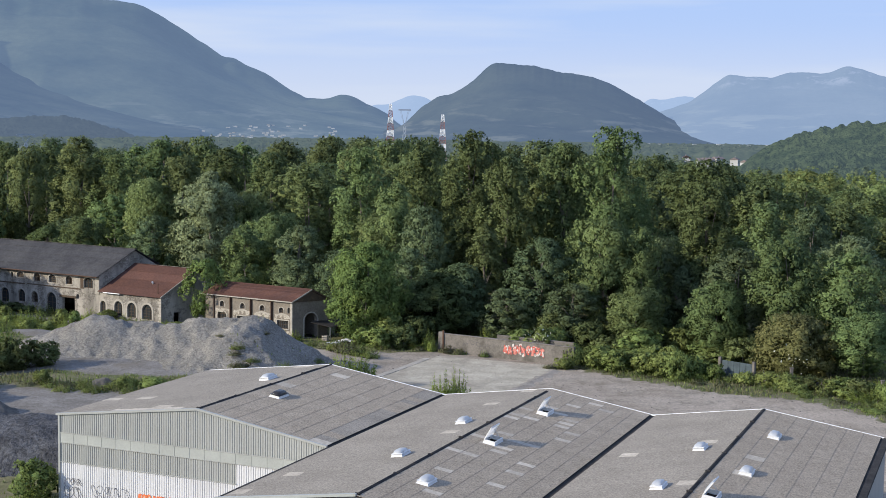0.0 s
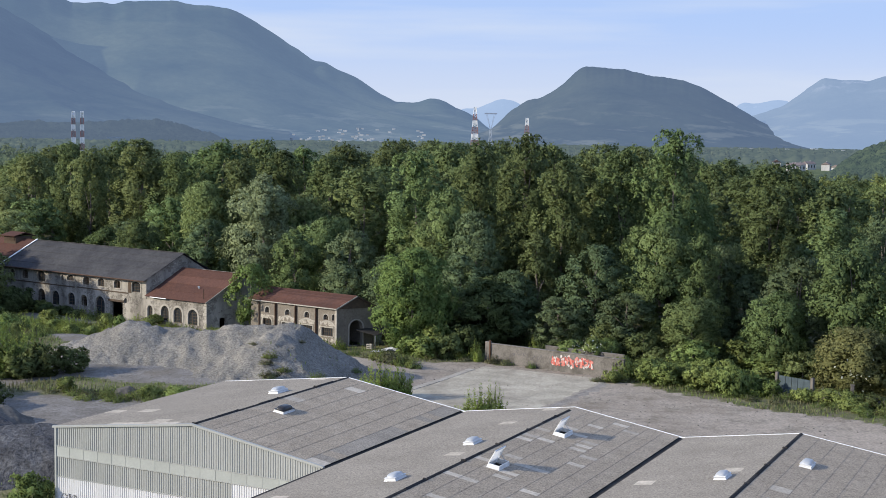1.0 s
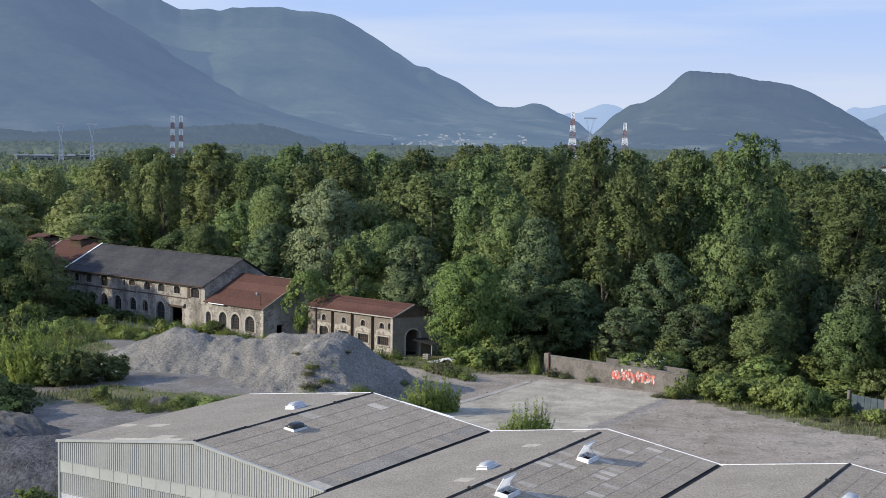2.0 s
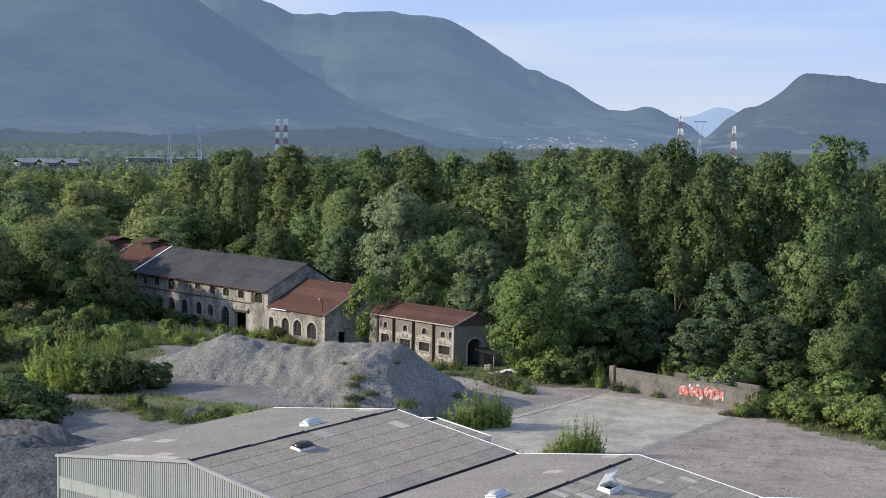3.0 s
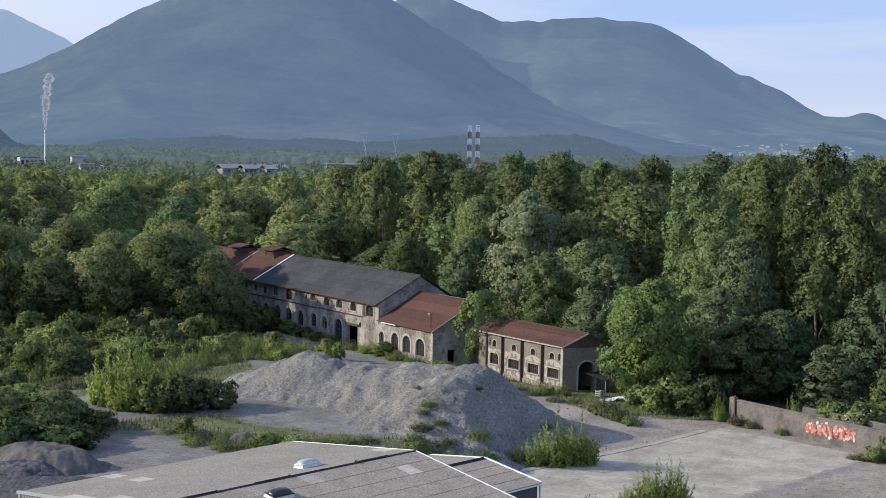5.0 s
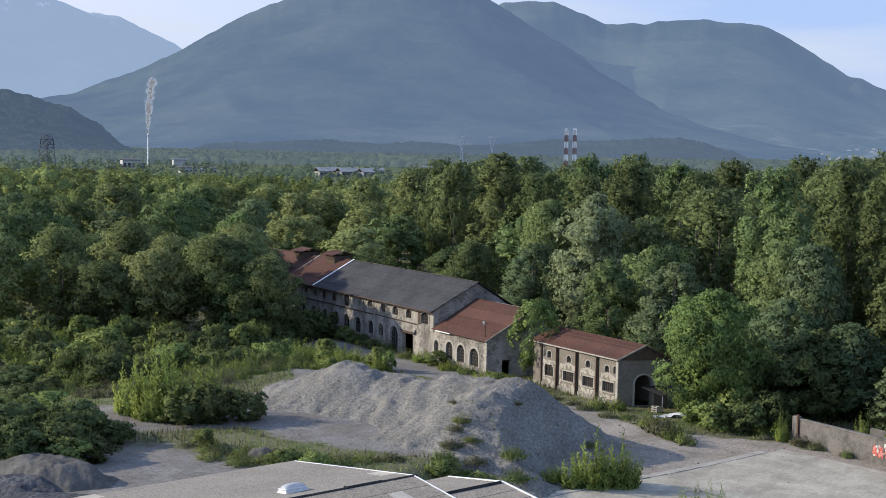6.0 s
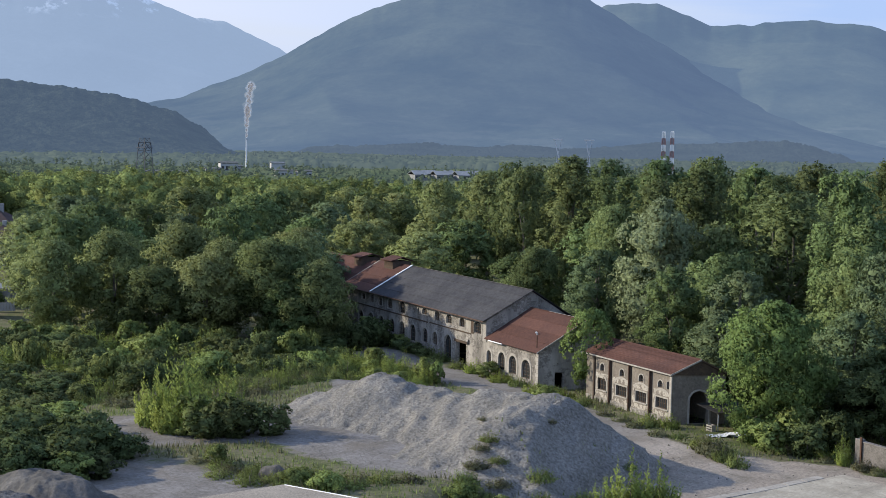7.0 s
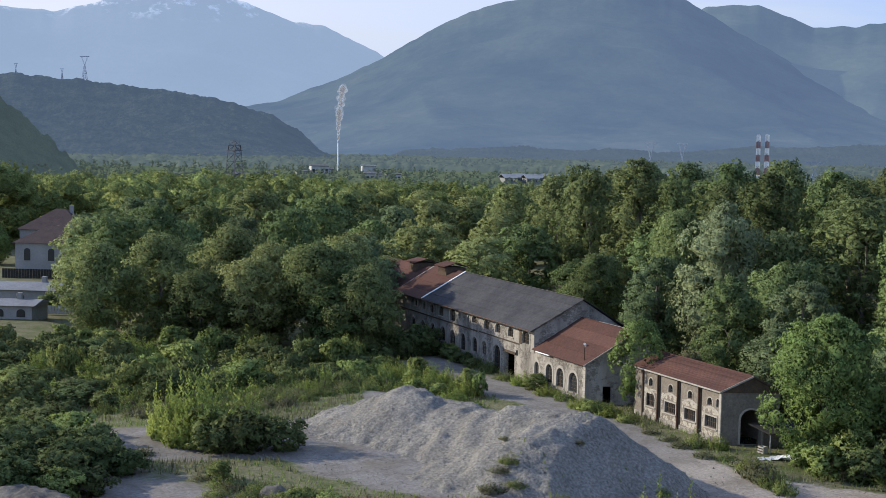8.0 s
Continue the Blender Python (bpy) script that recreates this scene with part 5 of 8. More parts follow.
def shoot_mesh(name, seed, h, w, stems, per, leaf):
    """Upright leafy shoots from one stool, shorter towards its rim."""
    r = np.random.RandomState(seed)
    a, q = r.uniform(0, 6.28, stems), np.sqrt(r.rand(stems))
    foot = np.stack([np.cos(a) * q * w * 0.36, np.sin(a) * q * w * 0.36, 0 * a], 1)
    tall = h * (1.0 - 0.55 * q**2) * (0.36 + 0.64 * r.rand(stems) ** 1.3)
    tip = foot + np.stack([np.cos(a) * q * w * 0.16, np.sin(a) * q * w * 0.16, tall], 1) + r.normal(size=(stems, 3)) * (0.12, 0.12, 0)
    k = np.repeat(np.arange(stems), per)
    f = np.tile((np.arange(per) + 0.4) / per, stems)
    p = foot[k] + (tip - foot)[k] * f[:, None] + r.normal(size=(len(k), 3)) * (0.115 * (1.2 - f))[:, None] * (1, 1, 0.5)
    p[:, 2] = np.maximum(p[:, 2], 0.08)
    b = r.uniform(0, 6.28, len(k))
    t = np.stack([np.cos(b), np.sin(b), 0.5 + 0.5 * r.rand(len(k))], 1)
    t /= np.linalg.norm(t, axis=1, keepdims=True)
    n = np.cross(t, np.stack([p[:, 0] / w, p[:, 1] / w, 0.3 + 0 * f], 1) + 0.5 * r.normal(size=(len(k), 3)))
    n /= np.linalg.norm(n, axis=1, keepdims=True) + 1e-6
    s = (leaf * (1.25 - 0.7 * f) * (0.7 + 0.6 * r.rand(len(k))))[:, None]
    vs = np.stack([p + t * s * 1.5, p - n * s * 0.42, p + n * s * 0.42], 1).reshape(-1, 3)
    soft = np.stack([p[:, 0] / w, p[:, 1] / w, 0.45 + 0.5 * f], 1) + 0.25 * n
    soft /= np.linalg.norm(soft, axis=1, keepdims=True)
    return mesh_of(name, vs, np.arange(len(vs)).reshape(-1, 3), normals=np.repeat(soft, 3, axis=0)), tip


def shoot_kind(key, label, seed, h, w, stems, per, leaf, material, name="shrub", category="shrub", group="shrubs on the waste ground"):
    ob = thing(name, Matrix.Identity(4), label, category, group)
    me, tip = shoot_mesh("foliage", seed, h, w, stems, per, leaf)
    bm = bmesh.new()
    add_tube(bm, [(0, 0, -0.1), (0.05, 0.03, h * 0.5), tuple(tip[0] * 0.8)], [0.05, 0.03, 0.01], 5)
    part("stem", bm, BARK, ob)
    part("foliage", me, material, ob)
    KINDS[key] = [ob, h, w, False]


shoot_kind("shoots", "fresh yellow-green shrub with upright shoots", 43, 3.2, 3.4, 76, 28, 0.175, SHOOT)
shoot_kind("weeds", "low clump of pale green upright weeds", 45, 1.2, 2.6, 80, 9, 0.13, WEED, "weed_clump", "weeds", "weeds on the waste ground")
shoot_kind("dryweeds", "low straggling clump of dry olive weeds", 46, 1.0, 2.4, 70, 9, 0.12, DRY, "weed_clump", "weeds", "weeds on the waste ground")
tree_kind("bramble", "shrub", "sprawling low bramble and scrub", 44, 1.6, 4.4, 0.0, 34, 2081, 0.15, LEAF_SHRUB, "round", **SH)

random.seed(12)
# the trees that stand out, from the plan
for key, x, y, h, wd in [
    ("fresh", -9.4, 163.3, 11.6, 9.6), ("dark", -2.4, 175.6, 15.4, 8.5), ("ash", 5.4, 173.2, 13.4, 5.0), ("oak2", -0.5, 167.5, 8.5, 8.0),
    ("willow", -35.2, 202.0, 18.4, 11.0), ("oak", -24.8, 194.5, 13.0, 9.0), ("poplar2", -12.3, 201.5, 22.6, 9), ("poplar", 3.75, 188.5, 25.3, 9.0),
    ("poplar2", 22.7, 181.5, 25.9, 9.5), ("poplar", 16.5, 184.0, 23.5, 8.0), ("poplar", -34.7, 213.5, 22.3, 9), ("oak", 20.3, 168.0, 14.6, 9.5),
    ("oak2", 24.8, 166.5, 14.0, 6.6), ("poplar", -64.5, 238, 23.4, 11), ("poplar2", -57, 234, 20.5, 9), ("dark", 12.5, 167.5, 12.5, 9.0),
    ("dark", 34.5, 156.0, 12.5, 9.5), ("oak", 39.5, 152.0, 13.5, 9.5), ("oak2", 46.0, 150.0, 13.0, 9.0), ("rusty", 38.2, 143.2, 6.3, 9.0),
    ("oak", 45.2, 142.0, 7.0, 7.5), ("oak", 31.5, 152.5, 9.0, 7.0), ("poplar", 34.0, 172.0, 19.5, 8), ("poplar2", 41.0, 170.0, 17.0, 9), ("poplar", 13.0, 190, 22.5, 9),
    ("poplar2", -3.0, 197, 23.0, 9), ("poplar", 8.5, 181, 22.0, 7.5), ("oak", -76.0, 177.5, 12.9, 11.0), ("pale", -93.0, 181.0, 13.6, 11), ("pale", -97.0, 172.0, 13.0, 10),
    ("oak2", -71.5, 177.5, 10.6, 8.0), ("pale", -83.0, 173.5, 10.8, 10.0), ("oak", -88, 170, 9.5, 9), ("oak2", -64.6, 219, 9.6, 8), ("oak", -57, 211, 11, 8),
    ("locust", -30.5, 171.2, 8.6, 5.6), ("oak2", -27.5, 186, 12, 8), ("dark", -20, 186.5, 12.0, 8.5), ("dark", -44, 203, 12, 9), ("oak", -29, 206, 14, 9),
    # dark trees about (29, 172) are added to darken a shaded gap
    ("oak2", -8, 170.0, 5.6, 5.5), ("dark", -4.2, 171.0, 10.5, 8.0), ("dark", 2.6, 169.0, 9.0, 7.0), ("dark", -13.5, 176.5, 9.5, 8.0), ("dark", -19.5, 178.5, 8.0, 7.0), ("oak", -47, 216, 17, 10), ("dark", 8.0, 165.0, 6.5, 7.0), ("dark", 16.0, 162.5, 7.5, 7.5), ("dark", 28.2, 174.0, 12.0, 7.0), ("dark", 31.5, 170.5, 9.0, 6.0), ("dark", 27.0, 169.5, 5.0, 5.0),
    ("oak", 23.0, 158.0, 7.5, 7.0), ("pale", -79, 186, 12.5, 9.5), ("pale", -86, 180, 12.0, 9.0), ("pale", -101, 165.5, 11.5, 9.5), ("pale", -81.5, 189.5, 13.0, 9.5), ("pale", -77.0, 180.5, 12.0, 8.5), ("pale", -68.7, 177.2, 10.6, 8.0),
]:
    plant(key, x, y, h, wd)

# the wood behind them
WOOD_EDGE = [(80, 125), (56, 146), (50, 156), (44, 164), (31, 172), (22, 176), (12, 178), (4, 180), (-8, 183), (-18, 190), (-30, 196), (-42, 206), (-54, 216), (-72, 222), (-80, 208), (-86, 193), (-92, 188), (-102, 185), (-108, 168), (-190, 236), (-330, 350), (120, 420), (200, 200)]
placed = [(-35.2, 202.0), (-24.8, 194.5), (-12.3, 201.5), (3.75, 188.5), (22.7, 181.5), (16.5, 184.0), (-34.7, 213.5), (-64.5, 238), (13, 190), (-3, 197)]
rs = np.random.RandomState(3)
tries = 0
while len(placed) < 285 and tries < 40000:
    tries += 1
    x, y = rs.uniform(-330, 120), rs.uniform(140, 400)
    d = math.hypot(x - 12, y - 30)
    az = math.degrees(math.atan2(x - 12, y - 30))
    if not -58 < az < 22 or d > 345 or not in_poly(np.array([x]), np.array([y]), WOOD_EDGE)[0]:
        continue
    gap = 6.0 + max(0, d - 150) * 0.022
    if any((x - a) ** 2 + (y - b) ** 2 < gap * gap for a, b in placed):
        continue
    placed.append((x, y))
    east = float(smooth01(np.array([x + 0.42 * (y - 200)]), -95, -45)[0])
    tall = 12.5 + 8.5 * east + rs.uniform(-3.4, 3.0) - max(0, (x - 25) * 0.14)
    # lower trees towards the wood's edge and here and there within it
    rim = float(near_line(np.array([x]), np.array([y]), WOOD_EDGE[:18])[0])
    share = rs.uniform(0.58, 0.80) if rim < 9 or rs.rand() < 0.22 else rs.uniform(0.72, 0.95) if rim < 20 else 1.0
    key = rs.choice(["lo_pop", "lo_pop2"], p=[0.6, 0.4]) if east > 0.5 else rs.choice(["lo_oak", "lo_dark", "lo_fresh", "lo_pop2"], p=[0.36, 0.14, 0.38, 0.12])
    if east > 0.5 and share < 0.9:
        key = rs.choice(["lo_oak", "lo_dark", "lo_fresh"], p=[0.45, 0.25, 0.30]) if d > 172 else rs.choice(["oak", "oak2", "dark"], p=[0.4, 0.3, 0.3])
    elif east > 0.5 and d < 168:
        key = {"lo_pop": "poplar", "lo_pop2": "poplar2"}[key]
    plant(key, x, y, tall * share, rs.uniform(8.0, 11.5) + (d > 260) * 1.5)

# ---- shrubs and weeds on the waste ground ----
def scatter(poly, count, gap, keys, weights, heights, widths, seed, avoid=None):
    """Shrubs spread over a piece of ground, none nearer to another than the gap."""
    r = np.random.RandomState(seed)
    xs, ys = [p[0] for p in poly], [p[1] for p in poly]
    got = []
    for _ in range(count * 60):
        if len(got) >= count:
            break
        x, y = r.uniform(min(xs), max(xs)), r.uniform(min(ys), max(ys))
        if not in_poly(np.array([x]), np.array([y]), poly)[0] or any((x - a) ** 2 + (y - b) ** 2 < gap * gap for a, b in got):
            continue
        if avoid is not None and avoid(x, y):
            continue
        got.append((x, y))
        plant(r.choice(keys, p=weights), x, y, r.uniform(*heights), r.uniform(*widths), r.uniform(0, 6.28), 0.1)


def on_track(x, y):
    a = np.array([x]), np.array([y])
    return near_line(*a, TRACK)[0] < 5.5 or near_line(*a, ROAD)[0] < 3.6


# big shrub beside the track: a fresh upright half and a dark rounded half
for key, x, y, h, w in [
    ("shoots", -47.2, 128.8, 7.6, 5.0), ("shoots", -45.0, 127.6, 6.6, 4.4), ("shoots", -48.8, 127.8, 5.6, 3.8), ("shoots", -43.4, 129.8, 6.0, 4.6), ("shoots", -46.2, 126.8, 4.8, 3.8),
    ("bush2", -44.0, 127.2, 3.0, 4.4), ("bush", -41.2, 128.2, 2.8, 4.2), ("bush", -39.2, 130.2, 2.3, 3.6), ("bush", -42.8, 126.8, 2.2, 3.4),
    # left foreground, by the earth hump
    ("bush", -46.8, 118.0, 2.7, 4.6), ("bush", -44.6, 116.6, 2.4, 4.2), ("shoots", -49.8, 121.0, 2.8, 4.4), ("bush2", -53.4, 122.4, 2.6, 4.6), ("bush", -57.0, 123.6, 2.8, 5.0), ("bush", -42.6, 117.6, 1.7, 3.2), ("bush", -50.4, 116.2, 2.9, 5.0), ("shoots", -55.0, 118.6, 3.0, 4.6),
    ("bush", -48.5, 112.0, 3.2, 5.0), ("bush", -45.0, 114.5, 2.6, 4.2), ("bush2", -52.5, 115.5, 3.2, 5.0), ("shoots", -50.0, 118.5, 2.8, 4.0), ("bush", -42.6, 112.0, 2.6, 4.2), ("bush", -47.0, 107.5, 2.6, 4.4), ("bush", -45.4, 110.2, 2.9, 4.6), ("bush", -43.4, 108.6, 2.6, 4.0), ("bush2", -41.0, 110.8, 2.0, 3.4), ("bush", -55.0, 111.0, 3.6, 5.5),
    ("bush2", -58.5, 117.0, 3.4, 5.0), ("bush", -61.0, 123.5, 2.8, 5.0), ("bush", -40.0, 112.8, 1.6, 2.8), ("shoots", -47.4, 120.4, 2.0, 3.0), ("weeds", -44.6, 120.4, 1.0, 2.6), ("dryweeds", -46.2, 122.6, 0.9, 2.6),
    # strip before the heap
    ("weeds", -35.0, 119.6, 1.0, 2.6), ("dryweeds", -33.8, 119.0, 0.9, 2.4), ("weeds", -32.0, 120.2, 1.1, 2.8), ("weeds", -29.3, 118.6, 1.1, 2.6), ("dryweeds", -30.4, 120.6, 0.9, 2.6), ("weeds", -28.4, 121.0, 1.2, 3.0), ("weeds", -26.8, 121.4, 1.0, 2.8), ("dryweeds", -25.2, 122.0, 0.9, 2.6), ("weeds", -27.4, 117.0, 1.0, 2.2), ("weeds", -23.6, 122.8, 1.0, 2.6), ("dryweeds", -22.2, 123.8, 0.9, 2.6), ("weeds", -30.6, 117.2, 1.0, 2.6), ("bramble", -25.8, 119.2, 0.9, 2.8), ("weeds", -33.4, 117.4, 0.9, 2.4), ("bush2", -36.2, 120.6, 1.4, 1.8), ("bramble", -28.6, 119.4, 0.8, 2.6), ("weeds", -31.6, 118.6, 1.0, 2.4), ("weeds", -24.4, 120.6, 1.0, 2.4), ("dryweeds", -37.4, 119.8, 0.6, 1.8),
    # on the shaded side of the heap
    ("weeds", -20.2, 131.6, 0.9, 1.8), ("dryweeds", -19.6, 128.6, 1.0, 2.2), ("weeds", -19.0, 126.0, 1.2, 2.2), ("bramble", -18.0, 124.0, 1.1, 2.6), ("weeds", -15.2, 130.0, 1.3, 2.4), ("dryweeds", -17.0, 127.2, 1.0, 2.2), ("weeds", -14.0, 127.5, 1.1, 2.6), ("shoots", -12.6, 131.0, 1.3, 2.2), ("dryweeds", -22.4, 134.6, 0.4, 1.4), ("dryweeds", -18.2, 137.5, 0.5, 1.1), ("bramble", -15.8, 125.0, 1.2, 2.6), ("weeds", -13.0, 140.5, 0.8, 1.4), ("dryweeds", -20.4, 130.6, 0.6, 1.8), ("weeds", -18.4, 129.6, 0.7, 1.8), ("weeds", -17.4, 125.6, 1.1, 2.2),
    # weeds on the yard
    ("shoots", -9.6, 132.6, 4.9, 3.8), ("shoots", -8.0, 133.8, 4.6, 3.2), ("shoots", -11.0, 131.4, 2.8, 2.6), ("shoots", 0.2, 123.6, 3.8, 3.4), ("shoots", 1.4, 124.2, 4.1, 3.0), ("shoots", -1.2, 122.8, 2.0, 2.4), ("weeds", -3.6, 121.6, 1.0, 2.0),
    ("dryweeds", -11.2, 153.6, 1.9, 3.6), ("weeds", -9.4, 151.8, 1.9, 2.6), ("weeds", -12.2, 154.8, 1.9, 2.8), ("dryweeds", -10.2, 152.4, 1.6, 2.8), ("dryweeds", -13.6, 156.4, 0.9, 3.0), ("weeds", -8.0, 150.6, 1.8, 2.2), ("dryweeds", -17.4, 157.2, 0.8, 2.4), ("dryweeds", -22.6, 161.4, 0.8, 2.4), ("dryweeds", -20.4, 159.6, 0.9, 2.6), ("weeds", -15.6, 157.6, 0.9, 2.2), ("dryweeds", -25.0, 163.0, 0.8, 2.2),
    ("bush2", -7.4, 157.6, 2.6, 3.2), ("bush", -4.6, 158.4, 2.6, 3.4), ("bush2", -9.6, 159.4, 2.2, 3.0), ("shoots", -1.6, 158.2, 3.0, 1.7), ("bush", -3.0, 161.4, 3.4, 4.0), ("bush2", -6.0, 161.5, 3.6, 4.0), ("dryweeds", 0.3, 156.2, 0.8, 1.8), ("weeds", 2.2, 155.2, 0.9, 1.6), ("dryweeds", 4.6, 153.8, 0.6, 1.2),
    ("dryweeds", 12.2, 146.4, 0.9, 1.8), ("bramble", 15.0, 148.6, 1.2, 2.2), ("shoots", 5.5, 159.0, 3.4, 2.6),
    # by the houses
    ("weeds", -19.4, 160.6, 1.9, 2.4), ("shoots", -17.8, 161.0, 1.7, 2.0), ("bramble", -33.5, 167.9, 1.0, 3.0), ("weeds", -38.5, 171.4, 1.4, 3.0), ("shoots", -41.4, 172.8, 1.6, 3.2), ("bush2", -44.0, 174.6, 1.7, 3.0), ("shoots", -46.6, 176.2, 1.9, 2.8), ("weeds", -49.5, 178.0, 1.5, 2.8), ("weeds", -56.5, 182.6, 1.8, 3.2), ("shoots", -60.0, 184.6, 1.7, 3.0), ("bush2", -63.4, 187.0, 1.6, 3.0), ("shoots", -31.6, 167.4, 1.5, 3.0), ("weeds", -29.0, 166.3, 1.5, 2.6), ("shoots", -35.4, 168.6, 1.6, 2.6), ("weeds", -53.6, 180.6, 2.0, 2.6),
    ("shoots", -51.4, 169.4, 3.2, 1.9), ("shoots", -56.8, 171.0, 1.9, 2.2), ("shoots", -47.0, 164.6, 1.3, 2.4), ("shoots", -59.4, 171.8, 2.4, 2.6), ("shoots", -54.0, 168.6, 1.8, 2.4),
    # at the warehouse corner
    ("bush2", -27.4, 88.2, 3.0, 3.4), ("shoots", -26.8, 86.4, 2.4, 2.6),
]:
    plant(key, x, y, h, w, None, 0.1)

# dark growth at the foot of the long hall and a tree over its far end
for u, v, h, w in [(-36, -2.0, 1.6, 3.0), (-32.5, -1.8, 1.4, 2.6), (-29, -1.6, 1.5, 2.8), (-25.5, -1.5, 1.3, 2.6), (-22, -1.5, 1.5, 2.8), (-18.5, -1.4, 1.2, 2.4), (-15, -1.4, 1.3, 2.4), (-12.2, -1.5, 1.1, 2.0)]:
    q = BM @ Vector((u, v, 0))
    plant("bush", q.x, q.y, h, w, None, 0.1)
plant("dark", -81.2, 193.6, 10.0, 7.5)
# low weeds over the grass beside the track
scatter([(-73, 143), (-66, 136), (-60, 138), (-55, 146), (-53, 156), (-60, 160), (-66, 154)], 90, 1.3, ["weeds", "dryweeds", "shoots", "bush"], [0.36, 0.32, 0.16, 0.16], (0.7, 2.0), (1.8, 3.2), 79)
# rank growth between the big shrub and the track
scatter([(-66, 135), (-58, 134), (-52, 138), (-50, 147), (-51, 156), (-56, 161), (-62, 158), (-66, 146)], 90, 1.25, ["weeds", "dryweeds"], [0.56, 0.44], (0.8, 1.8), (1.9, 3.1), 91, on_track)
# upright weeds along the scrub field's edge
scatter([(-66, 139), (-63, 148), (-61, 153), (-60, 160), (-59, 166), (-59, 172), (-57, 177), (-52, 172), (-45, 169.5), (-50, 160), (-56, 150)], 70, 1.5, ["shoots", "weeds", "bush2"], [0.66, 0.24, 0.10], (1.2, 3.0), (1.6, 2.8), 89, on_track)
# tall weeds between the field and the road, then the scrub field, the hedge by the yard and the thicket under the wood
scatter([(-66, 164), (-58, 172.5), (-50, 169), (-42, 162), (-44, 157), (-56, 160)], 26, 1.7, ["shoots", "weeds", "bush2"], [0.5, 0.4, 0.1], (1.0, 2.0), (1.8, 3.0), 81, on_track)
scatter([(-104, 150), (-96, 162), (-86, 166), (-74, 169), (-66, 176), (-60, 170), (-58, 160), (-58, 150), (-62, 141), (-68, 134), (-76, 128), (-84, 128)], 88, 2.7, ["bush", "bush2", "shoots", "bramble"], [0.52, 0.16, 0.24, 0.08], (1.3, 3.2), (3.0, 5.2), 82, on_track)
scatter([(-100, 158), (-88, 165), (-76, 170), (-66, 176), (-66, 170), (-78, 162), (-92, 154)], 16, 3.4, ["bush2", "shoots"], [0.35, 0.65], (2.6, 4.6), (2.8, 4.2), 83, on_track)


def by_gate(x, y):
    return near_line(np.array([x]), np.array([y]), [(31.6, 141.0), (31.3, 138.0), (31.0, 126.0)])[0] < 3.4


scatter([(14.5, 149.0), (19, 144.5), (27, 140.0), (29.5, 141.0), (28, 146), (22, 153)], 36, 1.6, ["bush2", "shoots", "bramble"], [0.50, 0.36, 0.14], (1.5, 2.6), (2.4, 3.6), 84, by_gate)
scatter([(33, 137.5), (37, 133), (42, 124), (47, 119), (54, 119), (54, 136), (44, 139), (35, 141.5)], 40, 1.9, ["weeds", "bramble", "shoots", "bush2"], [0.36, 0.22, 0.26, 0.16], (0.8, 1.8), (2.2, 3.4), 87, by_gate)
scatter([(13, 148.2), (19, 143.0), (27, 137.5), (34, 135.0), (41, 122), (44, 112), (46, 112), (44, 124), (37, 135), (28, 140), (19, 145)], 40, 1.3, ["weeds", "dryweeds", "bramble"], [0.45, 0.40, 0.15], (0.35, 0.9), (1.6, 2.6), 88)
scatter([(10, 158), (22, 153), (31, 147), (44, 147), (40, 155), (28, 162), (14, 165)], 22, 3.0, ["bush", "bush2"], [0.5, 0.5], (2.2, 4.2), (3.8, 5.4), 85)
scatter([(-66, 176), (-64, 186), (-72, 196), (-80, 192), (-76, 180)], 10, 3.0, ["bush", "bush2"], [0.6, 0.4], (2.0, 3.6), (3.4, 4.8), 86)


# blossom on the shrub over the yard wall and on the rusty tree
def blossom(x, y, z, size, count, seed, label):
    r = np.random.RandomState(seed)
    p = r.normal(size=(count, 3)) * (size, size, size * 0.5) + (x, y, z)
    t, b = r.normal(size=(2, count, 3)) * 0.06
    q = np.stack([p + t, p + b, p - t, p - b], 1).reshape(-1, 3)
    tagged(part("blossom", mesh_of("blossom", q, np.arange(len(q)).reshape(-1, 4)), BLOSSOM), label, "blossom", kind="stuff")


plant("bush2", 11.6, 153.4, 3.4, 4.2)
plant("bush2", 9.4, 155.2, 3.0, 3.6)
blossom(11.2, 152.2, 2.3, 0.9, 130, 91, "white elder blossom on a shrub above the wall")
blossom(37.2, 140.4, 2.2, 1.2, 50, 92, "white blossom sprays on the rust-tinged tree")


# rough grass, tall weeds and their dry stalks
def grass(name, material, count, seed, height, label, wanted):
    r = np.random.RandomState(seed)
    x, y = r.uniform(-105, 50, count * 5), r.uniform(84, 176, count * 5)
    ok = wanted(x, y, r.rand(count * 5))
    x, y = x[ok][:count], y[ok][:count]
    z = ground_z(x, y)
    hz = heap_z(x, y)
    z = np.where((x > -48) & (x < -8) & (y > 116) & (y < 156), np.maximum(z, hz), z)
    n = len(x)
    h = height * (0.5 + r.rand(n))
    a, lean = r.uniform(0, 6.28, n), r.normal(size=(n, 2)) * 0.22
    w = 0.035 + 0.05 * r.rand(n)
    dx, dy = np.cos(a) * w, np.sin(a) * w
    base = np.stack([x, y, z - 0.03], 1)
    q = np.stack([base + np.stack([-dx, -dy, 0 * x], 1), base + np.stack([dx, dy, 0 * x], 1), base + np.stack([lean[:, 0] * h, lean[:, 1] * h, h], 1)], 1).reshape(-1, 3)
    tagged(part(name, mesh_of(name, q, np.arange(len(q)).reshape(-1, 3)), material), label, "grass", kind="stuff")


def patchy(x, y):
    return wave_noise(x * 0.22, y * 0.22, 33, 3)


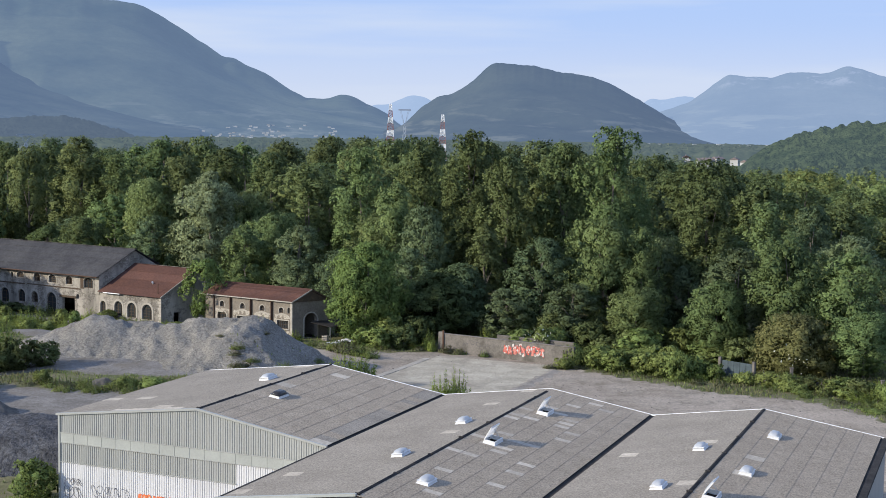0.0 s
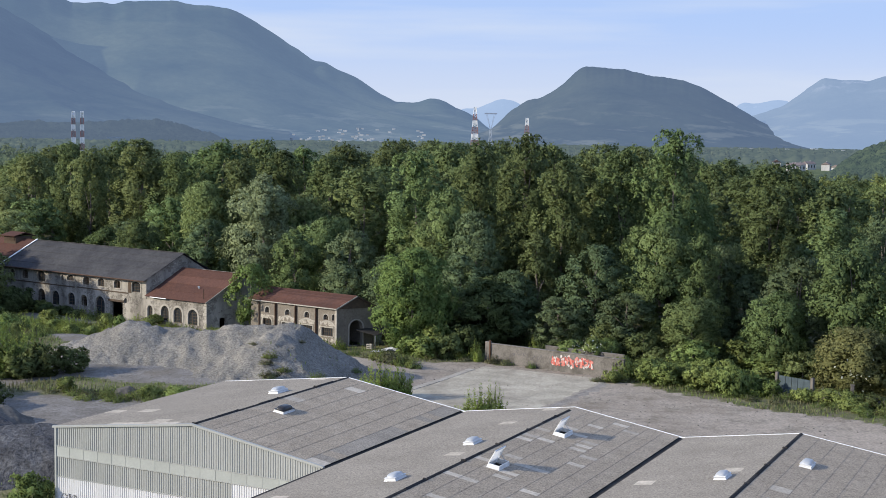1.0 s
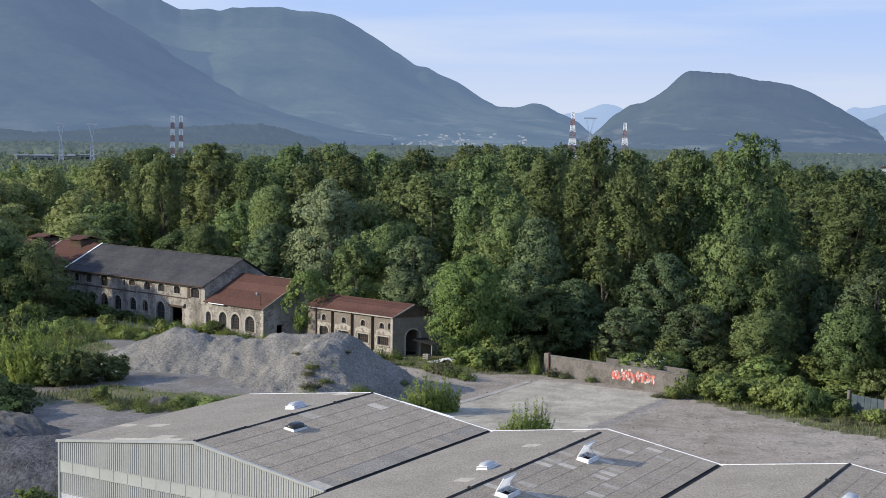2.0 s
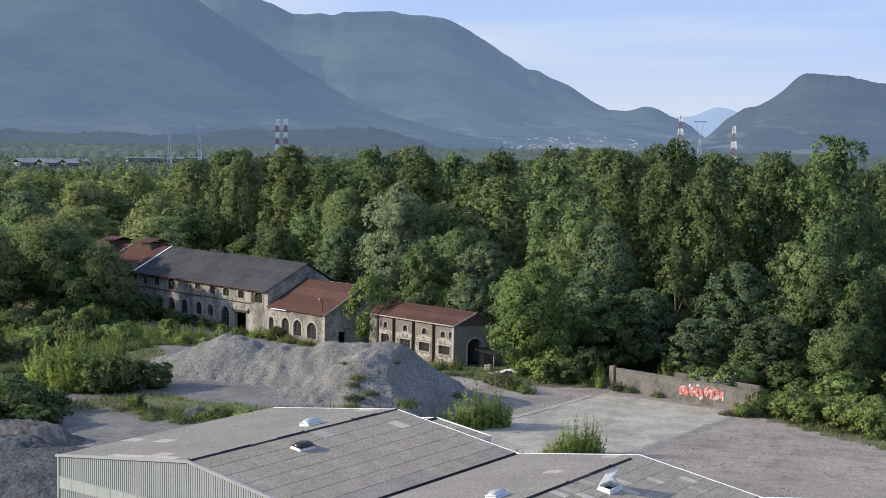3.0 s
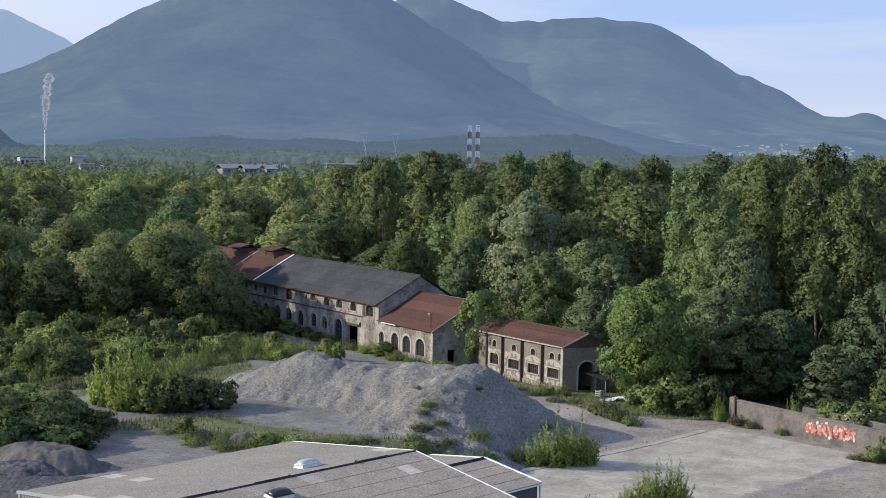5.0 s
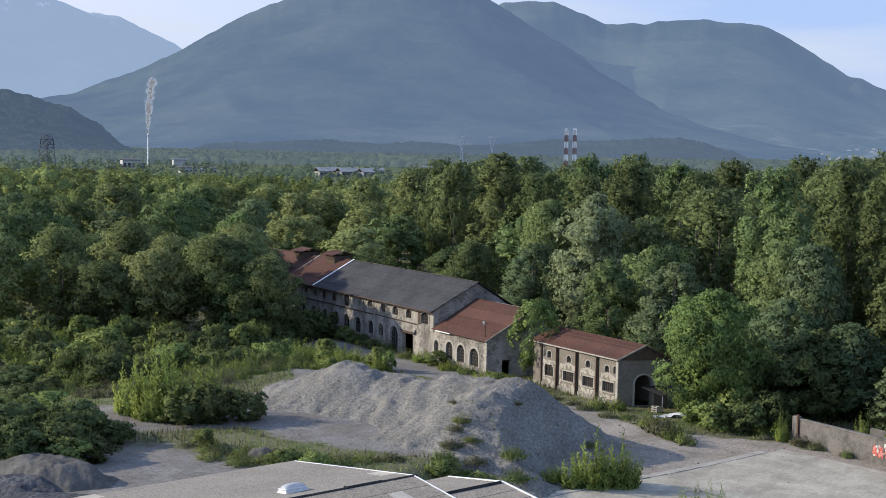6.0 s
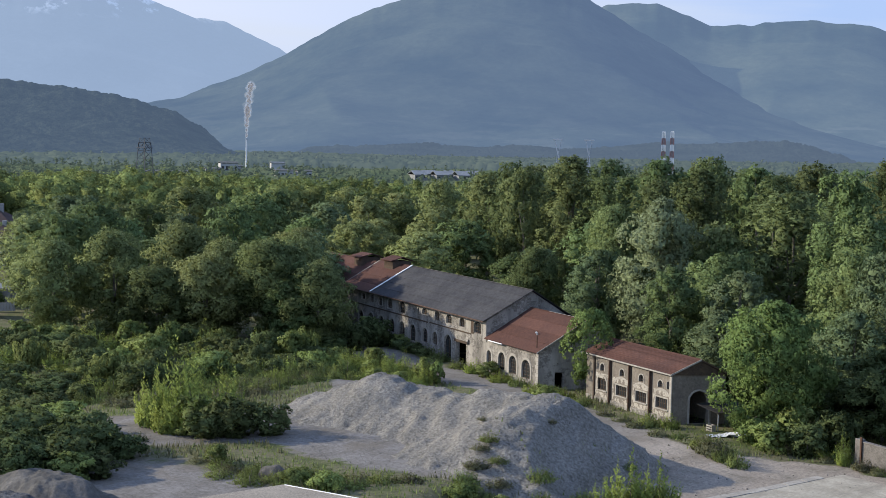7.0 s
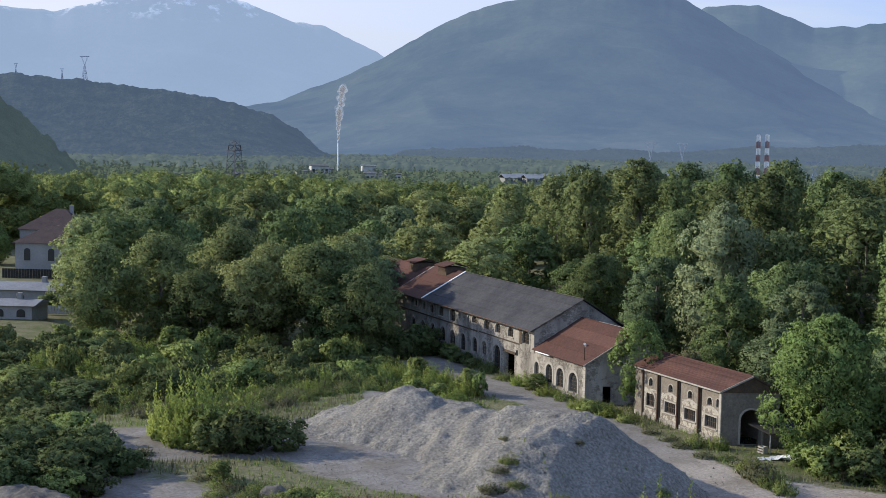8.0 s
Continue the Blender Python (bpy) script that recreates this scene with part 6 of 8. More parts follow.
grass("rough_grass", WEED, 42000, 95, 0.30, "rough green grass and weeds", lambda x, y, r: (bareness(x, y) < 0.45 + 0.25 * patchy(x, y)) & (r < 0.8))
grass("dry_grass", DRY, 36000, 96, 0.42, "dry straw-coloured grass", lambda x, y, r: (bareness(x, y) < 0.6 + 0.3 * patchy(x, y)) & (patchy(x + 40, y) > 0.02))

def on_scree(x, y, r):
    """The heap's shaded side and its edge, overgrown in patches."""
    side = np.exp(-(((x + 20.3) / 1.3) ** 2)) * ((y > 123) & (y < 136.5)) + 0.45 * ((x > -19.5) & (x < -12) & (y > 122) & (y < 142))
    return r < side * np.clip(0.35 + 1.3 * wave_noise(x * 0.8, y * 0.8, 37, 3), 0, 1)


grass("scree_weeds", WEED, 5200, 97, 0.28, "weeds overgrowing the shaded side of the heap", on_scree)
grass("scree_grass", DRY, 4200, 98, 0.30, "dry grass on the shaded side of the heap", on_scree)

# weeds and shoots along the foot of the yard wall
for key, u, v, h, wd in [("shoots", 48.3, 6.6, 2.3, 1.2), ("dryweeds", 50.3, 6.8, 1.3, 2.0), ("dryweeds", 51.8, 6.9, 0.9, 1.6), ("weeds", 55.3, 6.95, 1.0, 1.1), ("dryweeds", 46.8, 6.2, 0.7, 1.6), ("shoots", 45.6, 7.0, 1.4, 1.6), ("bramble", 66.3, 5.6, 1.0, 2.4), ("dryweeds", 65.0, 4.6, 0.7, 1.8)]:
    q = BM @ Vector((u, v, 0))
    plant(key, q.x, q.y, h, wd)

# growth before the gate and along the panel fence
for key, x, y, h, wd in [("bush2", 29.2, 140.6, 1.7, 2.0), ("weeds", 30.6, 139.9, 1.1, 2.4), ("bramble", 32.0, 138.6, 1.1, 2.6), ("bush2", 33.8, 137.0, 1.6, 2.4), ("bramble", 35.6, 135.9, 1.4, 3.0),
                         ("bush", 37.6, 134.6, 1.5, 2.6), ("bush2", 39.6, 133.2, 1.5, 2.6), ("bush", 41.6, 131.8, 1.7, 3.0), ("bramble", 43.6, 130.2, 1.4, 3.2), ("weeds", 34.4, 135.2, 0.8, 2.4), ("dryweeds", 38.0, 132.4, 0.7, 2.6)]:
    plant(key, x, y, h, wd)

# ---- the far wood, one body of crowns ----
def far_wood(name, seed, count, rings, az0, az1, height, leaf, sprays, material, label, skip=None):
    """Many crowns joined into one body, drawn from a few patterns that are turned and stretched."""
    r = np.random.RandomState(seed)
    az = np.radians(r.uniform(az0, az1, count))
    d = np.sqrt(r.uniform(rings[0] ** 2, rings[1] ** 2, count))
    x, y = 12 + d * np.sin(az), 30 + d * np.cos(az)
    h = height * (0.72 + 0.5 * r.rand(count)) * (0.9 + 0.25 * wave_noise(x * 0.01, y * 0.01, seed, 2))
    h *= 1 - 0.27 * smooth01(d, 330, 520) - 0.16 * smooth01(d, 520, 900)
    if skip is not None:
        ok = ~skip(x, y)
        x, y, h = x[ok], y[ok], h[ok]
    lobes = max(4, sprays // 22)
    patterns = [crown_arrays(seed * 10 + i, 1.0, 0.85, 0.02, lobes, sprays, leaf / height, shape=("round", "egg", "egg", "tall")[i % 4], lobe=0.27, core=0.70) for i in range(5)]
    vs, fs, ns, ts, at_v = [], [], [], [], 0
    for i in range(len(x)):
        v, f, n, _ = patterns[r.randint(5)]
        a, wide = r.uniform(0, 6.28), h[i] * (0.85 + 0.4 * r.rand())
        turn = np.array([(math.cos(a), -math.sin(a), 0), (math.sin(a), math.cos(a), 0), (0, 0, 1)])
        vs.append((v @ turn.T) * (wide, wide, h[i]) + (x[i], y[i], 0))
        ns.append(n @ turn.T)
        fs.append(f + at_v)
        ts.append(np.full(len(v), r.rand()))
        at_v += len(v)
    me = mesh_of(name, np.concatenate(vs), np.concatenate(fs), normals=np.concatenate(ns))
    me.attributes.new("tree", "FLOAT", "POINT").data.foreach_set("value", np.concatenate(ts).astype(np.float32))
    return tagged(part(name, me, material), label, "woodland", kind="stuff")


def clearing(x, y):
    az = np.degrees(np.arctan2(x - 12, y - 30))
    d = np.hypot(x - 12, y - 30)
    town = (az < -50.0) & (d < 420)
    works = (np.abs(az + 37) < 9) & (d > 780) & (d < 1000) & (np.sin(x * 0.02 + y * 0.013) > 0.65)
    field = (np.abs(az - 12.0) < 2.2) & (d > 700) & (d < 1600)
    return town | works | field


FAR_LEAF = leaf_material("far_leaves", (0.110, 0.150, 0.048), (0.215, 0.250, 0.085), 0.3, 0.34, 3.4, "tree", 0.0)
CANOPY_LEAF = surface("canopy_leaves", (0.090, 0.125, 0.050), (0.165, 0.190, 0.085), 0.9, 0.06, 1.3, 0.34, 0.9, 0.5, spread=(0.40, 0.60))


def canopy(name, d0, d1, growth, height, bump, material, label, seed):
    """The closed roof of the wood seen from above its edge, domed crown by crown."""
    az = np.radians(np.arange(-62, 26, 0.13))[None, :]
    rings = [d0]
    while rings[-1] < d1:
        rings.append(rings[-1] * growth)
    d = np.array(rings)[:, None]
    x, y = 12 + d * np.sin(az), 30 + d * np.cos(az)
    size = 0.55 * (400 / np.maximum(d, 400)) ** 0.6
    crowns = np.abs(wave_noise(x * size, y * size, seed, 2)) ** 0.6
    z = height * (0.72 + 0.25 * wave_noise(x * 0.012, y * 0.012, seed + 1, 3)) + bump * crowns
    z = np.where(clearing(x, y), 0.15, z)
    z[0] = -1
    z[-1] = -1
    n = az.shape[1]
    v = np.stack([x, y, z], -1).reshape(-1, 3)
    i = np.arange(len(v)).reshape(len(rings), n)
    f = np.stack([i[:-1, :-1], i[:-1, 1:], i[1:, 1:], i[1:, :-1]], -1).reshape(-1, 4)
    tagged(part(name, mesh_of(name, v, f, True), material), label, "woodland", kind="stuff")


# canopy tones with haze painted in as emission, by the mountains' material
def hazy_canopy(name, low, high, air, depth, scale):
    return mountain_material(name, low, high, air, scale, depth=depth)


# ---- hills and mountains ----
EYE = (12.0, 25.0, 25.2)


def ridge_line(knots, az):
    fine = np.arange(az[0] - 2, az[-1] + 2, 0.05)
    line = np.interp(fine, [k[0] for k in knots], [k[1] for k in knots])
    bell = np.exp(-0.5 * (np.arange(-16, 17) * 0.05 / 0.10) ** 2)
    return np.interp(az, fine, np.convolve(np.pad(line, 16, mode="edge"), bell / bell.sum(), "valid"))


def mountain(name, knots, far, deep, material, label, seed, rough=1.0, gully=0.28, crag=0.09, step=0.1, shift=0.0, rows=44, trees=0.0):
    """A range seen along a crest: knots are bearings and elevations in degrees of its tops; it falls to the valley over a depth in metres.
    trees: how far the crowns of its wood stand up from it."""
    knots = [(a + shift, e) for a, e in knots]
    az = np.arange(knots[0][0], knots[-1][0] + step, step)
    s = np.linspace(0, 1, rows)[:, None]
    crest = far * np.tan(np.radians(ridge_line(knots, az)))[None, :]
    crest = crest + far * crag / 57.3 * wave_noise(az * 4, 0 * az, seed + 5, 4)[None, :] * 0.5
    span = max(5, int(1.8 / step))
    soft = np.convolve(np.pad(crest[0], span, mode="edge"), np.ones(2 * span + 1) / (2 * span + 1), "valid")[None, :]
    flank = soft + (crest - soft) * smooth01(s, 0.72, 1.0)
    a = np.radians(az)[None, :] + 0 * s
    x0, y0 = np.sin(a), np.cos(a)
    d = far - deep * (1 - s) + 0 * a
    u, v = az[None, :] * far / 57.3 / 160 + 0 * s, s * deep / 160
    bend = 1.6 * wave_noise(u * 0.25, v * 0.5, seed + 9, 2)
    folds = np.abs(wave_noise(u * 0.42 + 0.5 * v + bend, v * 0.55 + bend, seed, 3))
    body = -32 + (flank + 32) * (s**1.15) - folds * rough * far * 0.022 * gully * np.sin(np.pi * s) ** 0.7 * np.clip(crest / (0.06 * far), 0.05, 1)
    z = EYE[2] + np.where(s < 1, body, crest)
    if trees:
        px, py = d * x0, d * y0
        heads = np.abs(wave_noise(px * 0.24, py * 0.24, seed + 3, 2)) ** 0.7 + 0.5 * np.abs(wave_noise(px * 0.6, py * 0.6, seed + 4, 2))
        z += trees * (heads - 0.5) * (0.7 + 0.5 * wave_noise(px * 0.03, py * 0.03, seed + 6, 2))
    z[0] = -30
    pts = np.stack([EYE[0] + d * x0, EYE[1] + d * y0, z], -1)
    back = pts[-1].copy()
    back[:, 0] += 250 * x0[0]
    back[:, 1] += 250 * y0[0]
    back[:, 2] = -30
    pts = np.concatenate([pts, back[None]], 0)
    n = len(az)
    i = np.arange((rows + 1) * n).reshape(rows + 1, n)
    f = np.stack([i[:-1, :-1], i[:-1, 1:], i[1:, 1:], i[1:, :-1]], -1).reshape(-1, 4)
    return tagged(part(name, mesh_of(name, pts.reshape(-1, 3), f, True), material), label, "mountain", kind="structure")


def mountain_material(name, low, high, air=None, scale=0.004, rock=None, rock_from=0.62, depth=0.7, crowns=0.0, above=None, meadow=0.0):
    """A distant slope: dull forest tones, mixed with an even emission that paints in the haze of the valley's lit air.
    """
    m, n, l, b = shader(name, 1.0)
    b.inputs["Specular IOR Level"].default_value = 0.0
    patch = node_range(n, l, node_noise(n, l, scale, 8, 0.62), 0.35, 0.65)
    col = node_mix(n, l, patch, low, high)
    fine = node_range(n, l, node_noise(n, l, scale * 14, 5, 0.7), 0.3, 0.7, 0.85, 1.15)
    g = n.new("ShaderNodeCombineColor")
    for k in ("Red", "Green", "Blue"):
        l.new(fine, g.inputs[k])
    col = node_mix(n, l, 1.0, col, g.outputs["Color"], "MULTIPLY")
    if meadow:
        # cleared fields and pastures on the lower slopes, long across the hill
        where, parts, both = n.new("ShaderNodeNewGeometry"), n.new("ShaderNodeSeparateXYZ"), n.new("ShaderNodeMath")
        both.operation = "MULTIPLY"
        l.new(where.outputs["Position"], parts.inputs["Vector"])
        l.new(node_range(n, l, parts.outputs["Z"], 150, 20, 0, meadow), both.inputs[0])
        l.new(node_range(n, l, node_noise(n, l, 0.005, 6, 0.65, (1.0, 1.0, 7.0)), 0.54, 0.62), both.inputs[1])
        col = node_mix(n, l, both.outputs[0], col, (0.42, 0.42, 0.30))
    if rock:
        bare = node_range(n, l, node_noise(n, l, scale * 3, 8, 0.7, (1.0, 1.0, 0.7)), rock_from, rock_from + 0.08)
        if above:
            geo, sep, mul = n.new("ShaderNodeNewGeometry"), n.new("ShaderNodeSeparateXYZ"), n.new("ShaderNodeMath")
            mul.operation = "MULTIPLY"
            l.new(geo.outputs["Position"], sep.inputs["Vector"])
            l.new(node_range(n, l, sep.outputs["Z"], above, above + 45), mul.inputs[0])
            l.new(bare, mul.inputs[1])
            bare = mul.outputs[0]
        col = node_mix(n, l, bare, col, rock)
    l.new(col, b.inputs["Base Color"])
    if crowns:
        node_bump(n, l, node_noise(n, l, crowns, 3, 0.6), b, 1.0, 6.0)
    # haze painted on: the slope itself emits the colour of the air
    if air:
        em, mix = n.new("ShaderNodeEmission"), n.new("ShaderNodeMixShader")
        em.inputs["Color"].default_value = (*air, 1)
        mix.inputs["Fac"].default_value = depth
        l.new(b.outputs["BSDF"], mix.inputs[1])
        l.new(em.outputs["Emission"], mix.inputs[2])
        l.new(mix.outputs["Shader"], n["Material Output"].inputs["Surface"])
    return m


# the third colour of each is painted haze, given off by the slope
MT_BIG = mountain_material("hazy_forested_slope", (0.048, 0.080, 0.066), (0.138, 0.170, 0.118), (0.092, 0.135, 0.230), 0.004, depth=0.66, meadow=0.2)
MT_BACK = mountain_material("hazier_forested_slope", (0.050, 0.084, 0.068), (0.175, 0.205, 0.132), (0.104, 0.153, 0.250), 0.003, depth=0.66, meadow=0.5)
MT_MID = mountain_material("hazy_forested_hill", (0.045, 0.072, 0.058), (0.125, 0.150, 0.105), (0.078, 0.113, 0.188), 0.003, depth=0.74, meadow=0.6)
MT_FAR = mountain_material("hazed_far_range", (0.15, 0.18, 0.20), (0.20, 0.22, 0.24), (0.25, 0.34, 0.50), 0.004, (0.55, 0.55, 0.55), 0.60, depth=0.85, above=110)
MT_ROCK = mountain_material("hazed_range_with_rock", (0.10, 0.13, 0.13), (0.18, 0.20, 0.18), (0.190, 0.265, 0.405), 0.004, (0.46, 0.45, 0.44), 0.56, depth=0.76, above=175, meadow=0.7)
MT_SNOW = mountain_material("hazed_range_with_snow", (0.10, 0.12, 0.15), (0.17, 0.19, 0.21), (0.245, 0.328, 0.468), 0.004, (1.0, 1.0, 1.0), 0.545, depth=0.72, above=425)
HILL = mountain_material("hazed_wooded_hill", (0.028, 0.042, 0.036), (0.105, 0.122, 0.085), (0.060, 0.088, 0.138), 0.03, depth=0.68, crowns=0.09)
HILL_FAR = mountain_material("hazed_valley_hill", (0.030, 0.045, 0.045), (0.085, 0.105, 0.088), (0.076, 0.106, 0.156), 0.012, depth=0.76, crowns=0.05)
HILL_NEAR = mountain_material("hazed_near_hill", (0.034, 0.054, 0.030), (0.085, 0.112, 0.055), (0.066, 0.094, 0.112), 0.06, depth=0.42, crowns=0.25)

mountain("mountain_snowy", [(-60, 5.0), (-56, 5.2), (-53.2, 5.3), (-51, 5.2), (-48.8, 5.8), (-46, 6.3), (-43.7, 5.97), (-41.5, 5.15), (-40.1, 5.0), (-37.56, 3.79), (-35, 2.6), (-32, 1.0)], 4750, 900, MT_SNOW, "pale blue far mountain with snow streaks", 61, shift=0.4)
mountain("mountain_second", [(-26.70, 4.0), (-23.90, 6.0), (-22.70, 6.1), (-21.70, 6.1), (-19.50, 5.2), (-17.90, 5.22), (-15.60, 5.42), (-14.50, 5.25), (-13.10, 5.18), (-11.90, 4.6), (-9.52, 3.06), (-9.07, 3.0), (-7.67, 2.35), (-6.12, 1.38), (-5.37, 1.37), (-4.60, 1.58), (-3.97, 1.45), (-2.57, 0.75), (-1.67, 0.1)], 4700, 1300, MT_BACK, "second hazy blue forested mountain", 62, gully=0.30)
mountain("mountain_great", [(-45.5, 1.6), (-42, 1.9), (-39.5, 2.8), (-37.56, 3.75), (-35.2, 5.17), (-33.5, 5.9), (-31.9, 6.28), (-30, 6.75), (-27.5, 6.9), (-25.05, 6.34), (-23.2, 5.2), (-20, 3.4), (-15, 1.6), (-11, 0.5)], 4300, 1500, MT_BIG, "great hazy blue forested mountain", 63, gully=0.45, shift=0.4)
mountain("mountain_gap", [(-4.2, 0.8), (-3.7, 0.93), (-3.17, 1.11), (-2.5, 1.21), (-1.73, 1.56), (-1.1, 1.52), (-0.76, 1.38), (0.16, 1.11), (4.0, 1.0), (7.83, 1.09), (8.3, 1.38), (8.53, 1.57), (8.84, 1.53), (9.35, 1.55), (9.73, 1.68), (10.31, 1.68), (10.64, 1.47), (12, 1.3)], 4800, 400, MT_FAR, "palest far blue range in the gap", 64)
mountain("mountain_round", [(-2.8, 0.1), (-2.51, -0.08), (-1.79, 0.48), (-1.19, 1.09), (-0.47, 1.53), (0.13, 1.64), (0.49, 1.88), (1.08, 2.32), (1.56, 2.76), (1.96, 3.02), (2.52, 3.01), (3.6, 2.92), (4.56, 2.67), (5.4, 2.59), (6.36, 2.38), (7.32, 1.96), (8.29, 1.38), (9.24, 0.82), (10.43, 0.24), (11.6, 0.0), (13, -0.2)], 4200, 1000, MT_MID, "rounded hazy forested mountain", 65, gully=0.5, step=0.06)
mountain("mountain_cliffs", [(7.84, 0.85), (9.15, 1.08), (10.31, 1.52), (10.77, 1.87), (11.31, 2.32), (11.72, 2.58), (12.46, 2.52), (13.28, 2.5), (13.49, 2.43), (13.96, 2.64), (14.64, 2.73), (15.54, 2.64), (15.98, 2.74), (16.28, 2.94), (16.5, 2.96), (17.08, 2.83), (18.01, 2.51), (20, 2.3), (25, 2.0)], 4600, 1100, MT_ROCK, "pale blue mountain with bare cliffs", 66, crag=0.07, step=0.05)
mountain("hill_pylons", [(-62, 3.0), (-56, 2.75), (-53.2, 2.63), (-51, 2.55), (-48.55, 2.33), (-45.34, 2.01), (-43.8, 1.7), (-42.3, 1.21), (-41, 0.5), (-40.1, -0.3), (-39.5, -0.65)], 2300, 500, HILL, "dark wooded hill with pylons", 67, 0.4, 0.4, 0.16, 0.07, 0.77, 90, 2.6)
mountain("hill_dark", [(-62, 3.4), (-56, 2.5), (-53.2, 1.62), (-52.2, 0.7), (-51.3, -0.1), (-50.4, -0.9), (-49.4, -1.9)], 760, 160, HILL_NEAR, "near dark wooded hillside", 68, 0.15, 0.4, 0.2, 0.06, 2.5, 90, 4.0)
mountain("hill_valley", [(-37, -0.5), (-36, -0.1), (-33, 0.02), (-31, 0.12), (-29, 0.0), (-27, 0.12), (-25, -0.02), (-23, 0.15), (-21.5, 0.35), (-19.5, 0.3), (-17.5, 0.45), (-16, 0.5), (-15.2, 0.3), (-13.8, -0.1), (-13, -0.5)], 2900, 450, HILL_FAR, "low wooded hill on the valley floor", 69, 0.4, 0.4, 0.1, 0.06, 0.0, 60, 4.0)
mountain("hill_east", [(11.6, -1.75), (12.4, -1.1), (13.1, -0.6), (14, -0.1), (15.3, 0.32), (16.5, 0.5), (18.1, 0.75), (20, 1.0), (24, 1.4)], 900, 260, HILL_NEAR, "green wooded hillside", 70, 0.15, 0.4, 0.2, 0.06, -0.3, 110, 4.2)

# ---- the far canopy ----
canopy("woodland_canopy", 335, 620, 1.02, 3.5, 1.5, CANOPY_LEAF, "closed canopy of the valley wood", 55)
# haze of the distance painted into both canopies, bluer in the farther one
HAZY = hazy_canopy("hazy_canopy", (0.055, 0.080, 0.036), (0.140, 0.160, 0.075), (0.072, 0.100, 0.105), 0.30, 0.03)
HAZE_BLUE = hazy_canopy("blue_haze_canopy", (0.045, 0.066, 0.040), (0.150, 0.168, 0.092), (0.078, 0.108, 0.138), 0.55, 0.012)
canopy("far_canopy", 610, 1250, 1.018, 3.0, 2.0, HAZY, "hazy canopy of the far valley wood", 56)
canopy("farthest_canopy", 1240, 3700, 1.03, 5, 6.0, HAZE_BLUE, "farthest valley woods, blued by painted haze", 57)
far_wood("woodland", 51, 640, (318, 430), -60, 24, 14.5, 0.66, 240, FAR_LEAF, "dense green woodland on the valley floor", clearing)
far_wood("woodland", 53, 1250, (425, 640), -60, 24, 14.5, 0.85, 130, FAR_LEAF, "dense green woodland further up the valley floor", clearing)
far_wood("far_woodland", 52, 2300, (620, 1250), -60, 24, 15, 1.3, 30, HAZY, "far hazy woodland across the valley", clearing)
far_wood("far_woodland", 54, 2200, (1250, 2500), -60, 24, 19, 2.0, 14, HAZE_BLUE, "farthest valley trees, blued by painted haze", clearing)

# ---- the yard ----
yard_slab = thing("yard_slab", WM, "pale worn concrete slab of the yard", "pavement", kind="structure")


def lie(u, v):
    """The slab's top, a little above the yard at a place in the warehouse's plan."""
    p = WM @ Vector((u, v, 0))
    return float(ground_z(np.array([p.x]), np.array([p.y]))[0]) + 0.045


for i, u in enumerate(np.arange(-12.9, 2.0, 3.75)):
    for j, v in enumerate(np.arange(13.0, 47.5, 4.3)):
        g, du, dv = 0.012, 3.75, 4.3
        bm = bmesh.new()
        corner = [(u + g, v + g), (u + du - g, v + g), (u + du - g, v + dv - g), (u + g, v + dv - g)]
        top = [bm.verts.new((a, b, lie(a, b))) for a, b in corner]
        low = [bm.verts.new((a, b, lie(a, b) - 0.25)) for a, b in corner]
        bm.faces.new(top)
        bm.faces.new(low[::-1])
        for k in range(4):
            bm.faces.new((top[k], low[k], low[(k + 1) % 4], top[(k + 1) % 4]))
        part("slab_panel", bm, SLAB, yard_slab)
for j, v in enumerate(np.arange(13.0, 47.5, 2.15)):
    part("edge_kerb", box(-13.75, -12.95, v + 0.01, v + 2.14, -0.6, lie(-13.3, v + 1) + 0.02 + 0.01 * math.sin(j * 1.7), 0.02), LIME, yard_slab, "pale kerb strip" if j == 0 else "")

# brown grit drifted over the slab's eastern edge
rv = np.linspace(12.5, 49.0, 220)
lines = []
for k, f in enumerate(np.linspace(-1, 1, 9)):
    reach = 0.55 + 0.5 * np.abs(wave_noise(rv * 0.5, rv * 0 + (1 if f < 0 else 4), 131, 3)) + 0.3 * wave_noise(rv * 2.3, rv * 0 + (2 if f < 0 else 7), 132, 2)
    u = 2.1 + f * np.maximum(reach, 0.08) * (0.9 if f < 0 else 1.5)
    p = [WM @ Vector((a, b, 0)) for a, b in zip(u, rv)]
    x, y = np.array([q.x for q in p]), np.array([q.y for q in p])
    z = ground_z(x, y) + (0.045 if f < 0.1 else 0.0) + 0.045 * (1 - f * f) - 0.02 * f * f
    lines.append(np.stack([x, y, z], -1))
gi = np.arange(9 * 220).reshape(9, 220)
gf2 = np.stack([gi[:-1, :-1], gi[1:, :-1], gi[1:, 1:], gi[:-1, 1:]], -1).reshape(-1, 4)
GRIT = surface("brown_grit", (0.290, 0.262, 0.225), (0.215, 0.190, 0.156), 0.97, 0.5, 5, 0.3, 0.6, 0.04)
tagged(part("grit_drift", mesh_of("grit_drift", np.concatenate(lines), gf2, True), GRIT), "brown grit drifted over the concrete slab's edge", "grit", kind="stuff")

